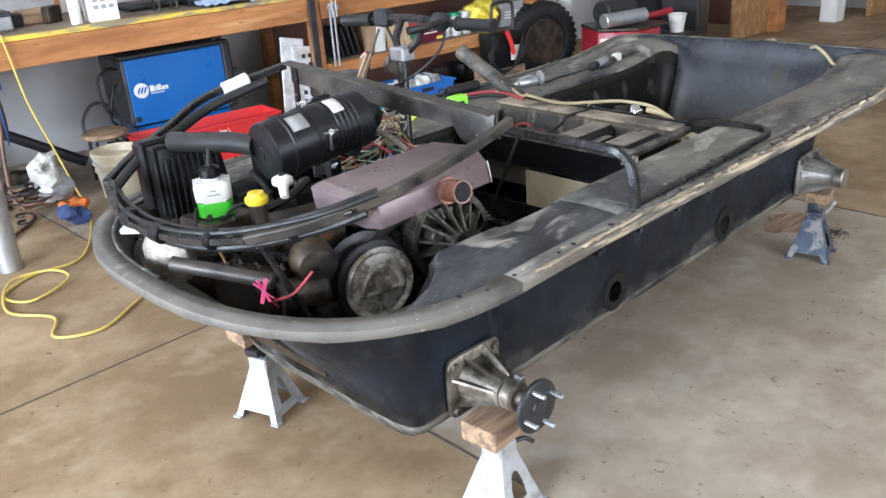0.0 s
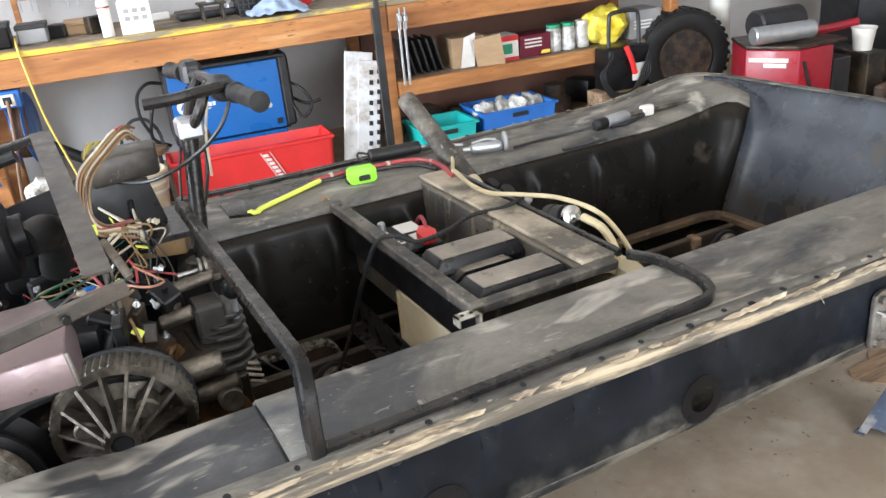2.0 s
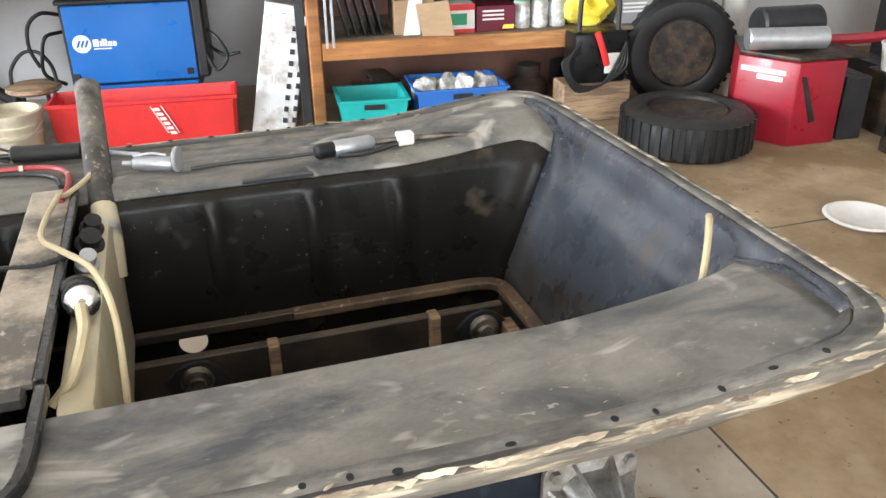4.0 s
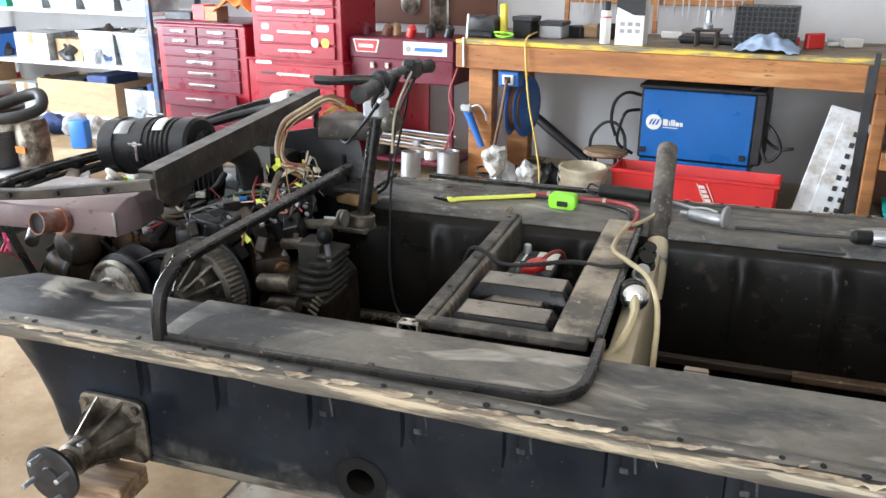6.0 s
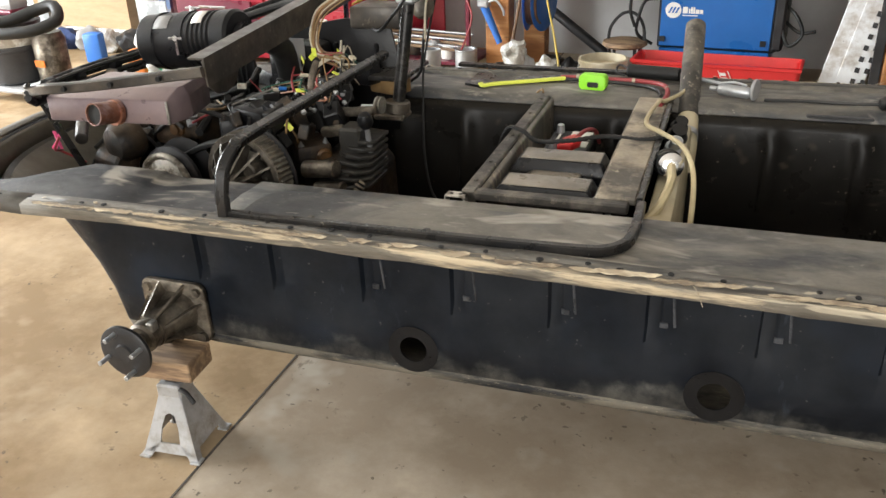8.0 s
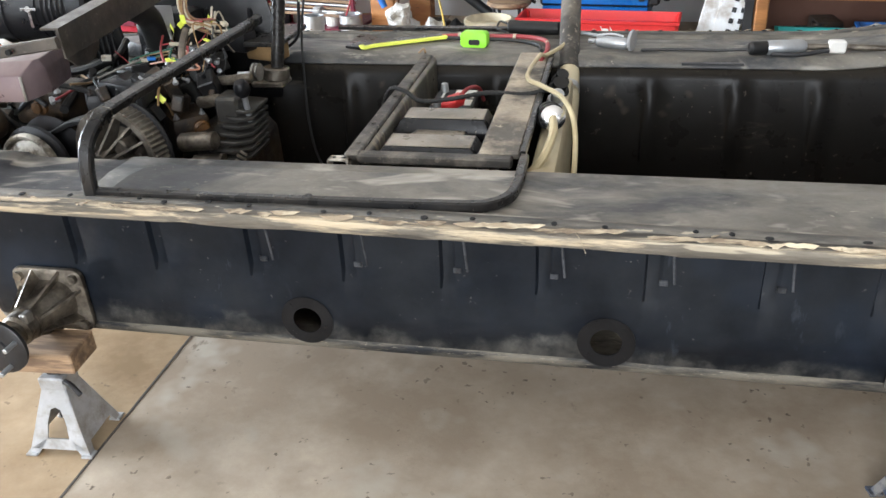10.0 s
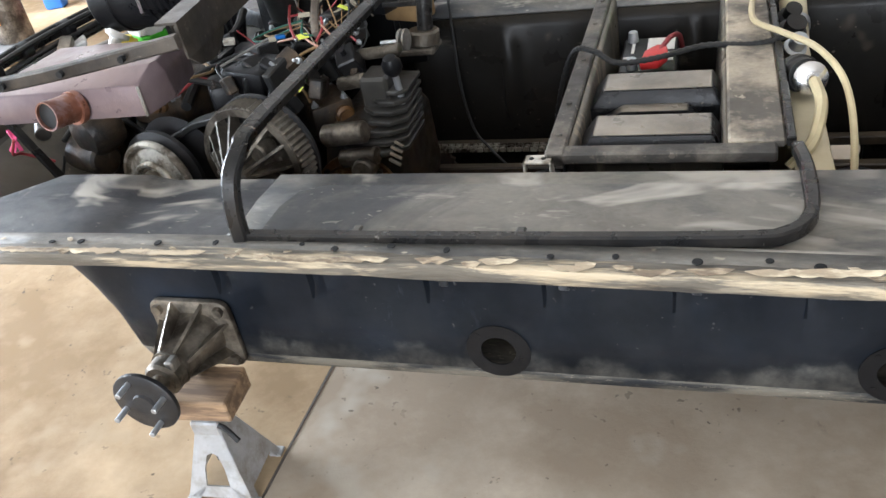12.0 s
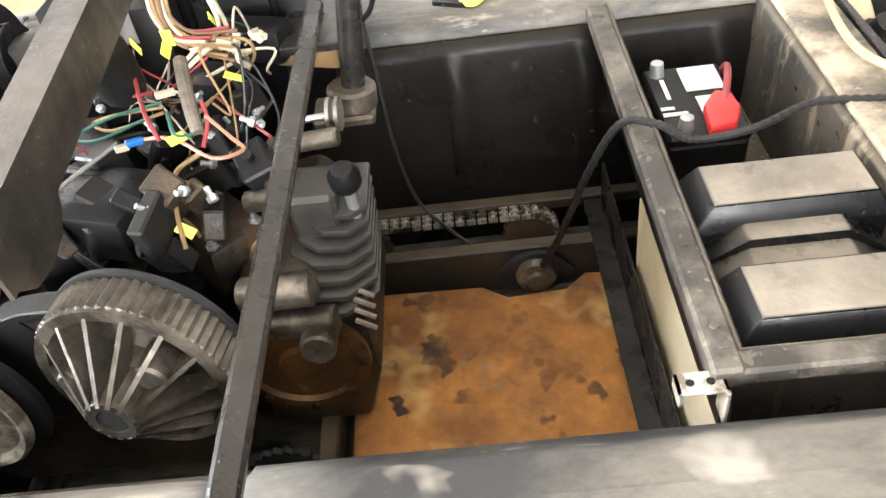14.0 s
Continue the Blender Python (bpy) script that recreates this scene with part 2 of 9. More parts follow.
M = dict(
    concrete=mat("concrete", (0.42, 0.36, 0.285), 0.75, spec=0.15, var=0.16, scale=2.2, stain=(0.28, 0.225, 0.166), amount=0.4, sscale=2.1, sharp=0.22, spots=(0.4, 0.355, 0.29), spot_amount=0.36, spot_scale=4.5, soft=0.07, grain=(1, 1, 1), grit=(0.13, 0.105, 0.08), grit_amount=0.24, grit_scale=38, streak=(0.2, 0.165, 0.125), streak_amount=0.2, streak_grain=(1, 0.6, 1), streak_scale=9, bump=0.15, bscale=60),
    cloudy=mat("cloudy_plastic", (0.46, 0.48, 0.49), 0.4, var=0.25, scale=7, stain=(0.2, 0.21, 0.215), amount=0.42, sscale=7, sharp=0.2),
    concrete_tan=mat("tan_concrete", (0.40, 0.30, 0.19), 0.75, spec=0.15, var=0.16, scale=2.2, stain=(0.235, 0.162, 0.09), amount=0.42, sscale=2.1, sharp=0.22, spots=(0.35, 0.27, 0.175), spot_amount=0.33, spot_scale=4.5, soft=0.07, grit=(0.14, 0.105, 0.07), grit_amount=0.22, grit_scale=38, bump=0.15, bscale=60),
    seam=mat("seam", (0.07, 0.06, 0.05), 0.9),
    drywall=mat("drywall", (0.62, 0.62, 0.62), 0.85, var=0.06, scale=1.5, stain=(0.45, 0.43, 0.42), amount=0.2, sscale=0.9, sharp=0.4, bump=0.08),
    ceiling=mat("ceiling_paint", (0.7, 0.69, 0.67), 0.9, var=0.05, scale=1.0, bump=0.05),
    osb=mat("osb", (0.42, 0.25, 0.11), 0.75, var=0.35, scale=30, grain=(1, 1, 0.4), stain=(0.3, 0.16, 0.06), amount=0.4, sscale=25),
    deck=mat("dusty_deck_plastic", (0.16, 0.148, 0.126), 0.5, var=0.3, scale=9, stain=(0.05, 0.051, 0.053), amount=0.42, slope=-0.06, sscale=2.8, sharp=0.13, spots=(0.37, 0.345, 0.3), spot_amount=0.36, spot_scale=6, soft=0.05, grain=(0.7, 1.2, 1), grit=(0.3, 0.28, 0.235), grit_amount=0.2, grit_scale=60, streak=(0.33, 0.31, 0.265), streak_amount=0.2, streak_grain=(0.5, 2.0, 1), streak_scale=7, bump=0.12, bscale=120, wisp=True, spec=0.4),
    deck_bare=mat("bare_deck_plastic", (0.072, 0.0735, 0.076), 0.5, var=0.3, scale=9, stain=(0.03, 0.032, 0.037), amount=0.42, slope=-0.06, sscale=2.8, sharp=0.13, spots=(0.37, 0.345, 0.3), spot_amount=0.36, spot_scale=6, soft=0.05, grain=(0.7, 1.2, 1), grit=(0.3, 0.28, 0.235), grit_amount=0.2, grit_scale=60, streak=(0.33, 0.31, 0.265), streak_amount=0.2, streak_grain=(0.5, 2.0, 1), streak_scale=7, bump=0.12, bscale=120, wisp=True, spec=0.4),
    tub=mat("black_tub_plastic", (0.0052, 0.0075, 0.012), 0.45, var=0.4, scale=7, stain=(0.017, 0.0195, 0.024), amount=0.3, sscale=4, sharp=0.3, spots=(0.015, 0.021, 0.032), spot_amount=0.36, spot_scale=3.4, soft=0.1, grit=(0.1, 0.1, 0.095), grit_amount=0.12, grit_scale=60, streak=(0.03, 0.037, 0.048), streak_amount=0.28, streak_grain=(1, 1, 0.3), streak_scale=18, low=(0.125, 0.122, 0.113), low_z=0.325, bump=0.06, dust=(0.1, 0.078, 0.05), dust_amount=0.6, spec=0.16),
    tub_inside=mat("warm_black_inside", (0.0125, 0.0115, 0.0105), 0.34, var=0.4, scale=6, stain=(0.013, 0.012, 0.0105), amount=0.33, sscale=3.5, sharp=0.3, spots=(0.07, 0.058, 0.043), spot_amount=0.16, spot_scale=7, soft=0.05, grit=(0.12, 0.105, 0.085), grit_amount=0.14, grit_scale=50, streak=(0.08, 0.07, 0.055), streak_amount=0.27, streak_grain=(0.35, 1, 1.6), streak_scale=12, bump=0.06, dust=(0.07, 0.055, 0.036), dust_amount=0.4, spec=0.14),
    plank=mat("dusty_tan_plank", (0.41, 0.352, 0.268), 0.6, 0.05, var=0.3, scale=14, stain=(0.1, 0.088, 0.072), amount=0.33, sscale=8, sharp=0.15, grit=(0.4, 0.35, 0.27), grit_amount=0.3, grit_scale=60, bump=0.25),
    bow_inner=mat("dusty_bow_inside", (0.045, 0.038, 0.028), 0.55, var=0.4, scale=7, stain=(0.095, 0.08, 0.058), amount=0.42, sscale=5, sharp=0.25, grit=(0.16, 0.13, 0.095), grit_amount=0.3, grit_scale=50, streak=(0.11, 0.092, 0.066), streak_amount=0.3, streak_grain=(1, 1, 0.3), streak_scale=14, bump=0.12),
    plank_bare=mat("bare_tan_steel", (0.17, 0.112, 0.066), 0.6, 0.05, var=0.35, scale=12, stain=(0.08, 0.055, 0.035), amount=0.36, sscale=9, sharp=0.2, grit=(0.32, 0.24, 0.15), grit_amount=0.3, grit_scale=60, bump=0.2),
    chassis_black=mat("oily_black_rail", (0.02, 0.017, 0.014), 0.5, 0.1, var=0.4, scale=12, stain=(0.06, 0.042, 0.028), amount=0.28, sscale=8, sharp=0.2, dust=(0.2, 0.16, 0.11), dust_amount=0.45, up_from=0.7),
    tray=mat("streaked_black_tray", (0.02, 0.0195, 0.0185), 0.38, var=0.4, scale=8, stain=(0.08, 0.071, 0.056), amount=0.4, sscale=5, sharp=0.25, streak=(0.3, 0.25, 0.18), streak_amount=0.48, streak_grain=(1, 1, 0.12), streak_scale=24, grit=(0.2, 0.175, 0.135), grit_amount=0.3, grit_scale=60, dust=(0.2, 0.165, 0.12), dust_amount=0.7),
    chain=mat("oily_chain", (0.42, 0.39, 0.33), 0.35, 0.25, var=0.3, scale=20, stain=(0.05, 0.04, 0.03), amount=0.3, sscale=30),
    # stern wall: pale blue stain paints reflected daylight, dark low band shade and dirt
    gloss=mat("blue_black_painted_sheen", (0.015, 0.019, 0.027), 0.28, var=0.4, scale=5, stain=(0.065, 0.072, 0.086), amount=0.4, sscale=3.2, sharp=0.3, grit=(0.2, 0.18, 0.15), grit_amount=0.2, grit_scale=60, streak=(0.1, 0.078, 0.05), streak_amount=0.35, streak_grain=(1, 1, 0.2), streak_scale=12, low=(0.045, 0.034, 0.022), low_z=0.5, bump=0.06, spec=0.5),
    chine=mat("scuffed_chine", (0.016, 0.017, 0.019), 0.6, var=0.4, scale=9, stain=(0.15, 0.135, 0.108), amount=0.34, sscale=14, sharp=0.2, grain=(0.4, 1, 2), grit=(0.3, 0.26, 0.2), grit_amount=0.35, bump=0.3, spec=0.25),
    rim=mat("worn_rim", (0.16, 0.148, 0.127), 0.7, var=0.4, scale=14, stain=(0.06, 0.057, 0.052), amount=0.3, sscale=7, sharp=0.15, grain=(0.6, 1.4, 1.5), grit=(0.42, 0.37, 0.28), grit_amount=0.25, grit_scale=45, bump=0.5, bscale=70),
    fibre=mat("torn_cream_fibre", (0.165, 0.148, 0.12), 0.8, var=0.4, scale=22, grain=(0.16, 1.6, 1.6), stain=(0.52, 0.435, 0.305), amount=0.06, sscale=28, slope=0.026, sharp=0.09, spots=(0.05, 0.045, 0.04), spot_amount=0.3, spot_scale=16, soft=0.06, grit=(0.6, 0.53, 0.4), grit_amount=0.4, grit_scale=34, bump=0.7, bscale=70),
    fibre_bare=mat("bare_fibre", (0.56, 0.48, 0.345), 0.8, var=0.35, scale=40, grain=(0.4, 1.5, 1), stain=(0.3, 0.24, 0.165), amount=0.36, sscale=45, sharp=0.12, bump=0.5, bscale=90),
    fibre_brown=mat("brown_fibre", (0.17, 0.13, 0.09), 0.85, var=0.4, scale=30, grain=(0.4, 1.5, 1), stain=(0.4, 0.33, 0.23), amount=0.3, sscale=40, bump=0.6, bscale=90),
    flute_edge=mat("pale_lit_flute_edge", (0.07, 0.074, 0.082), 0.5, var=0.4, scale=20, stain=(0.015, 0.017, 0.02), amount=0.3, sscale=18, sharp=0.2, spec=0.3),
    hole=mat("dark_hole", (0.006, 0.006, 0.006), 0.9),
    rim_bow=mat("dusty_rim", (0.098, 0.094, 0.086), 0.6, var=0.4, scale=12, stain=(0.16, 0.15, 0.132), amount=0.4, sscale=6, sharp=0.25, grit=(0.36, 0.33, 0.27), grit_amount=0.3, grit_scale=50, streak=(0.24, 0.22, 0.18), streak_amount=0.3, streak_scale=14, bump=0.3, spec=0.4),
    steel_black=mat("black_steel", (0.009, 0.009, 0.0095), 0.3, 0.1, var=0.35, scale=12, stain=(0.035, 0.031, 0.027), amount=0.2, sscale=9, sharp=0.3, grit=(0.2, 0.185, 0.16), grit_amount=0.2, grit_scale=90, dust=(0.09, 0.078, 0.06), dust_amount=0.2, up_from=0.8, spec=0.35),
    frame_steel=mat("worn_frame_steel", (0.024, 0.0215, 0.02), 0.42, 0.2, var=0.35, scale=14, stain=(0.085, 0.072, 0.058), amount=0.3, sscale=9, sharp=0.25, grit=(0.25, 0.22, 0.18), grit_amount=0.25, grit_scale=80, dust=(0.12, 0.1, 0.078), dust_amount=0.22, up_from=0.8, bump=0.2),
    steel_dusty=mat("dusty_steel", (0.165, 0.146, 0.12), 0.55, 0.15, var=0.35, scale=14, stain=(0.045, 0.041, 0.036), amount=0.38, sscale=9, sharp=0.15, grit=(0.27, 0.235, 0.185), grit_amount=0.4, grit_scale=70, bump=0.25),
    plastic_black=mat("black_plastic", (0.0075, 0.0075, 0.0085), 0.38, var=0.3, scale=9, dust=(0.03, 0.027, 0.023), dust_amount=0.12, spec=0.25),
    rubber=mat("rubber", (0.012, 0.012, 0.012), 0.5, var=0.3, scale=14, dust=(0.075, 0.066, 0.055), dust_amount=0.2, spec=0.35),
    seatpan=mat("dusty_seat_pan", (0.012, 0.0125, 0.015), 0.33, var=0.3, scale=8, stain=(0.013, 0.0125, 0.012), amount=0.2, sscale=6, sharp=0.3, grit=(0.15, 0.13, 0.1), grit_amount=0.2, grit_scale=60, dust=(0.37, 0.323, 0.26), dust_amount=0.95, up_from=0.85, spec=0.28),
    lavender=mat("lilac_primer", (0.15, 0.112, 0.125), 0.36, 0.4, var=0.2, scale=9, stain=(0.22, 0.165, 0.165), amount=0.3, sscale=5, sharp=0.35, spots=(0.4, 0.34, 0.3), spot_amount=0.03, spot_scale=30, dust=(0.31, 0.24, 0.212), dust_amount=0.6, up_from=0.7, grit=(0.07, 0.05, 0.045), grit_amount=0.2, grit_scale=60),
    copper=mat("heated_pipe", (0.22, 0.095, 0.06), 0.35, 0.55, var=0.35, scale=20, stain=(0.3, 0.2, 0.2), amount=0.3, sscale=18),
    alu=mat("cast_aluminium", (0.45, 0.44, 0.42), 0.42, 0.75, var=0.2, scale=12, stain=(0.17, 0.15, 0.12), amount=0.35, sscale=16, sharp=0.3, bump=0.3, bscale=160),
    clutch_alu=mat("oily_cast_alloy", (0.2, 0.178, 0.145), 0.42, 0.5, var=0.35, scale=16, stain=(0.05, 0.042, 0.033), amount=0.4, sscale=14, sharp=0.25, grit=(0.34, 0.31, 0.26), grit_amount=0.25, grit_scale=60, bump=0.35, bscale=140),
    alu_dirty=mat("dirty_aluminium", (0.3, 0.265, 0.215), 0.4, 0.65, var=0.35, scale=14, stain=(0.06, 0.049, 0.038), amount=0.44, sscale=14, sharp=0.25, bump=0.35, bscale=140),
    latch_metal=mat("worn_zinc", (0.6, 0.57, 0.5), 0.4, 0.3, var=0.25, scale=20, stain=(0.2, 0.17, 0.13), amount=0.3, sscale=25),
    chrome=mat("chrome", (0.72, 0.72, 0.72), 0.18, 1.0, var=0.08, scale=10),
    iron=mat("cast_iron", (0.018, 0.0165, 0.015), 0.42, 0.3, var=0.4, scale=15, stain=(0.075, 0.05, 0.03), amount=0.28, sscale=13, sharp=0.2, grit=(0.16, 0.135, 0.1), grit_amount=0.25, grit_scale=70, bump=0.4, bscale=140),
    rust=mat("rusty_plate", (0.56, 0.245, 0.058), 0.8, var=0.35, scale=6, stain=(0.2, 0.085, 0.03), amount=0.42, sscale=5, sharp=0.25, spots=(0.62, 0.4, 0.15), spot_amount=0.32, spot_scale=7, soft=0.06, grit=(0.05, 0.03, 0.02), grit_amount=0.5, grit_scale=17, streak=(0.24, 0.2, 0.15), streak_amount=0.3, streak_grain=(1, 1, 1), streak_scale=9, bump=0.5),
    rust_oily=mat("oily_rust", (0.07, 0.038, 0.018), 0.4, 0.3, var=0.4, scale=14, stain=(0.2, 0.1, 0.035), amount=0.3, sscale=12, sharp=0.2, grit=(0.3, 0.2, 0.1), grit_amount=0.3, grit_scale=50),
    rust_dark=mat("dark_rusty_steel", (0.09, 0.05, 0.032), 0.75, 0.2, var=0.4, scale=14, stain=(0.025, 0.022, 0.02), amount=0.45, sscale=9, sharp=0.25, dust=(0.16, 0.12, 0.08), dust_amount=0.5),
    cream=mat("cream_tank_plastic", (0.62, 0.56, 0.4), 0.45, var=0.1, scale=5, stain=(0.45, 0.37, 0.22), amount=0.25, sscale=5, sharp=0.4),
    wood=mat("fir_beam", (0.45, 0.195, 0.062), 0.6, var=0.25, scale=6, grain=(0.5, 4, 4), stain=(0.27, 0.105, 0.032), amount=0.36, sscale=2.6, sharp=0.25, spots=(0.55, 0.3, 0.12), spot_amount=0.28, spot_scale=3, soft=0.08, grit=(0.05, 0.028, 0.015), grit_amount=0.3, grit_scale=26, bump=0.2),
    wood_top=mat("worn_bench_top", (0.13, 0.105, 0.08), 0.75, var=0.4, scale=7, stain=(0.3, 0.23, 0.15), amount=0.25, sscale=5, sharp=0.3),
    wood_block=mat("weathered_block", (0.33, 0.22, 0.13), 0.8, var=0.25, scale=8, grain=(0.5, 5, 5), stain=(0.17, 0.11, 0.07), amount=0.3, sscale=9),
    yellow_edge=mat("worn_yellow_paint", (0.74, 0.52, 0.06), 0.6, var=0.2, scale=6, stain=(0.24, 0.2, 0.13), amount=0.26, sscale=4, sharp=0.1, grain=(0.6, 3, 3)),
    blue=mat("blue_enamel", (0.012, 0.12, 0.4), 0.35, var=0.08, scale=3),
    post_blue=mat("worn_blue_post", (0.035, 0.075, 0.16), 0.5, var=0.2, scale=8, stain=(0.12, 0.11, 0.1), amount=0.25, sscale=12),
    vac_grey=mat("dark_grey_plastic", (0.035, 0.037, 0.042), 0.5, var=0.25, scale=8, dust=(0.14, 0.13, 0.12), dust_amount=0.4),
    blue_bin=mat("blue_bin", (0.03, 0.15, 0.5), 0.45, var=0.1),
    navy=mat("navy_cloth", (0.035, 0.06, 0.16), 0.8, var=0.3, scale=20),
    teal=mat("teal_bin", (0.02, 0.42, 0.4), 0.45, var=0.1),
    red=mat("red_enamel", (0.29, 0.011, 0.024), 0.35, var=0.12, scale=4, spots=(0.28, 0.05, 0.04), spot_amount=0.03),
    red_dark=mat("dark_red_enamel", (0.12, 0.01, 0.026), 0.38, var=0.15, scale=4),
    red_plastic=mat("red_plastic", (0.62, 0.03, 0.03), 0.4, var=0.1),
    orange=mat("orange_cloth", (0.6, 0.17, 0.03), 0.85, var=0.2, scale=25),
    bucket=mat("old_white_plastic", (0.62, 0.57, 0.45), 0.5, var=0.12, scale=5, stain=(0.42, 0.35, 0.22), amount=0.3, sscale=6, sharp=0.3, streak=(0.3, 0.25, 0.16), streak_amount=0.3, streak_grain=(1, 1, 0.2)),
    white=mat("white_paint", (0.78, 0.77, 0.74), 0.5, var=0.06, scale=5, stain=(0.6, 0.57, 0.5), amount=0.12, sscale=6, sharp=0.4),
    white_metal=mat("white_sheet_metal", (0.68, 0.7, 0.72), 0.4, var=0.08, scale=4, stain=(0.4, 0.36, 0.32), amount=0.2, sscale=7, sharp=0.15, spots=(0.15, 0.13, 0.11), spot_amount=0.05),
    galv=mat("galvanised", (0.5, 0.52, 0.54), 0.4, 0.8, var=0.12, scale=20),
    fin_grey=mat("oily_grey_casting", (0.060, 0.057, 0.051), 0.4, 0.3, var=0.25, scale=14, stain=(0.035, 0.033, 0.03), amount=0.35, sscale=14, sharp=0.3),
    grey=mat("grey_paint", (0.3, 0.3, 0.3), 0.5, var=0.15),
    dark=mat("dark_metal", (0.03, 0.03, 0.032), 0.45, 0.3, var=0.3, scale=10),
    silver_paint=mat("silver_paint", (0.46, 0.47, 0.485), 0.42, 0.35, var=0.12, scale=14, stain=(0.3, 0.28, 0.25), amount=0.2, sscale=20, sharp=0.2),
    jack_blue=mat("worn_navy_paint", (0.035, 0.05, 0.085), 0.5, 0.2, var=0.3, scale=20, stain=(0.2, 0.19, 0.18), amount=0.2, sscale=20),
    card=mat("cardboard", (0.37, 0.25, 0.145), 0.85, var=0.12, scale=6, grain=(1, 1, 4)),
    lime=mat("lime_plastic", (0.33, 0.85, 0.05), 0.45, var=0.08),
    green_fluid=mat("green_coolant", (0.1, 0.65, 0.04), 0.3, var=0.1),
    green=mat("green_plastic", (0.03, 0.3, 0.16), 0.45, var=0.1),
    yellow=mat("yellow_plastic", (0.75, 0.58, 0.03), 0.5, var=0.12, stain=(0.85, 0.7, 0.1), amount=0.4, sscale=12),
    yellow_hose=mat("yellow_hose", (0.62, 0.46, 0.1), 0.5, var=0.12),
    tan_hose=mat("tan_hose", (0.5, 0.42, 0.25), 0.4, var=0.15, scale=12),
    brown=mat("brown_hardboard", (0.16, 0.075, 0.05), 0.7, var=0.1, scale=3),
    wire_red=mat("red_wire", (0.32, 0.045, 0.05), 0.5), wire_white=mat("white_wire", (0.48, 0.43, 0.33), 0.45), wire_brown=mat("brown_wire", (0.14, 0.075, 0.04), 0.5),
    wire_green=mat("green_wire", (0.03, 0.13, 0.09), 0.45), wire_pink=mat("pink_tape", (0.85, 0.08, 0.25), 0.5), wire_black=mat("black_wire", (0.018, 0.018, 0.018), 0.45),
    wire_peach=mat("salmon_wire", (0.42, 0.2, 0.13), 0.45), wire_grey=mat("grey_wire", (0.16, 0.15, 0.135), 0.5), sleeve=mat("frayed_sleeve", (0.15, 0.125, 0.1), 0.85, var=0.4, scale=60, bump=0.5, bscale=120),
    wire_yellow=mat("yellow_wire", (0.6, 0.5, 0.08), 0.45), wire_tan=mat("tan_wire", (0.27, 0.17, 0.075), 0.5),
    tag=mat("yellow_tag", (0.78, 0.85, 0.12), 0.6, var=0.06),
    glass=mat("clear_plastic", (0.75, 0.78, 0.78), 0.25, var=0.1, scale=12, stain=(0.4, 0.38, 0.34), amount=0.4, sscale=14),
    outside=mat("outside_gravel", (0.4, 0.37, 0.32), 0.9, var=0.2, scale=2),
)


# ---- mesh tools ----
def thing(name, label, category, group="", m=None, kind=""):
    ob = new(name)
    ob.empty_display_size = 0.05
    if m is not None:
        ob.matrix_basis = m
    return tagged(ob, label, category, group, kind)


def part(name, bm, material, parent=None, label="", smooth=True, angle=35):
    me = bpy.data.meshes.new(name)
    for v in [v for v in bm.verts if not v.link_faces]:
        bm.verts.remove(v)
    bmesh.ops.recalc_face_normals(bm, faces=bm.faces)
    for f in bm.faces:
        f.smooth = smooth
    bm.to_mesh(me)
    bm.free()
    if smooth:
        me.set_sharp_from_angle(angle=radians(angle))
    me.materials.append(M[material] if isinstance(material, str) else material)
    ob = new(name, me)
    ob.parent = parent
    return tagged(ob, label)


def single(name, bm, material, label, category, group="", kind="", m=None):
    ob = part(name, bm, material)
    if m is not None:
        ob.matrix_basis = m
    return tagged(ob, label, category, group, kind)


def settle(th):
    """Moves a thing's Empty to the middle of its base, its parts staying where they are."""
    pts = [ch.matrix_basis @ Vector(c) for ch in th.children for c in ch.bound_box]
    c = Vector(((min(p.x for p in pts) + max(p.x for p in pts)) / 2, (min(p.y for p in pts) + max(p.y for p in pts)) / 2, min(p.z for p in pts)))
    for ch in th.children:
        ch.location = ch.location - c
    th.matrix_basis = th.matrix_basis @ Matrix.Translation(c)
    return th


def BM_():
    return bmesh.new()


def box(bm, lo, hi, bevel=0.0, m=None, seg=1):
    lo, hi = Vector(lo), Vector(hi)
    r = bmesh.ops.create_cube(bm, size=1.0, matrix=Matrix.Translation((lo + hi) / 2) @ Matrix.Diagonal((*(hi - lo), 1)))
    vs = r["verts"]
    if bevel:
        es = list({e for v in vs for e in v.link_edges})
        rb = bmesh.ops.bevel(bm, geom=es, offset=bevel, segments=seg, affect="EDGES", profile=0.5)
        vs = list({v for f in rb["faces"] for v in f.verts} | {v for v in vs if v.is_valid})
    if m is not None:
        bmesh.ops.transform(bm, matrix=m, verts=vs)
    return bm


def frame_of(p0, p1):
    d = (Vector(p1) - Vector(p0))
    return Matrix.Translation(p0) @ d.to_track_quat("Z", "Y").to_matrix().to_4x4(), d.length


def lathe(bm, prof, p0=(0, 0, 0), p1=(0, 0, 1), n=20, m=None, gear=0):
    """Turns a profile of (radius, height) about the line from p0 towards p1. gear: every other point of the rim is drawn in by that much."""
    fm, _ = frame_of(p0, p1)
    if m is not None:
        fm = m @ fm
    rings = []
    for r, h in prof:
        if r < 1e-6:
            rings.append([bm.verts.new(fm @ Vector((0, 0, h)))])
        else:
            rings.append([bm.verts.new(fm @ Vector(((r - (gear if i % 2 else 0)) * math.cos(2 * math.pi * i / n), (r - (gear if i % 2 else 0)) * math.sin(2 * math.pi * i / n), h))) for i in range(n)])
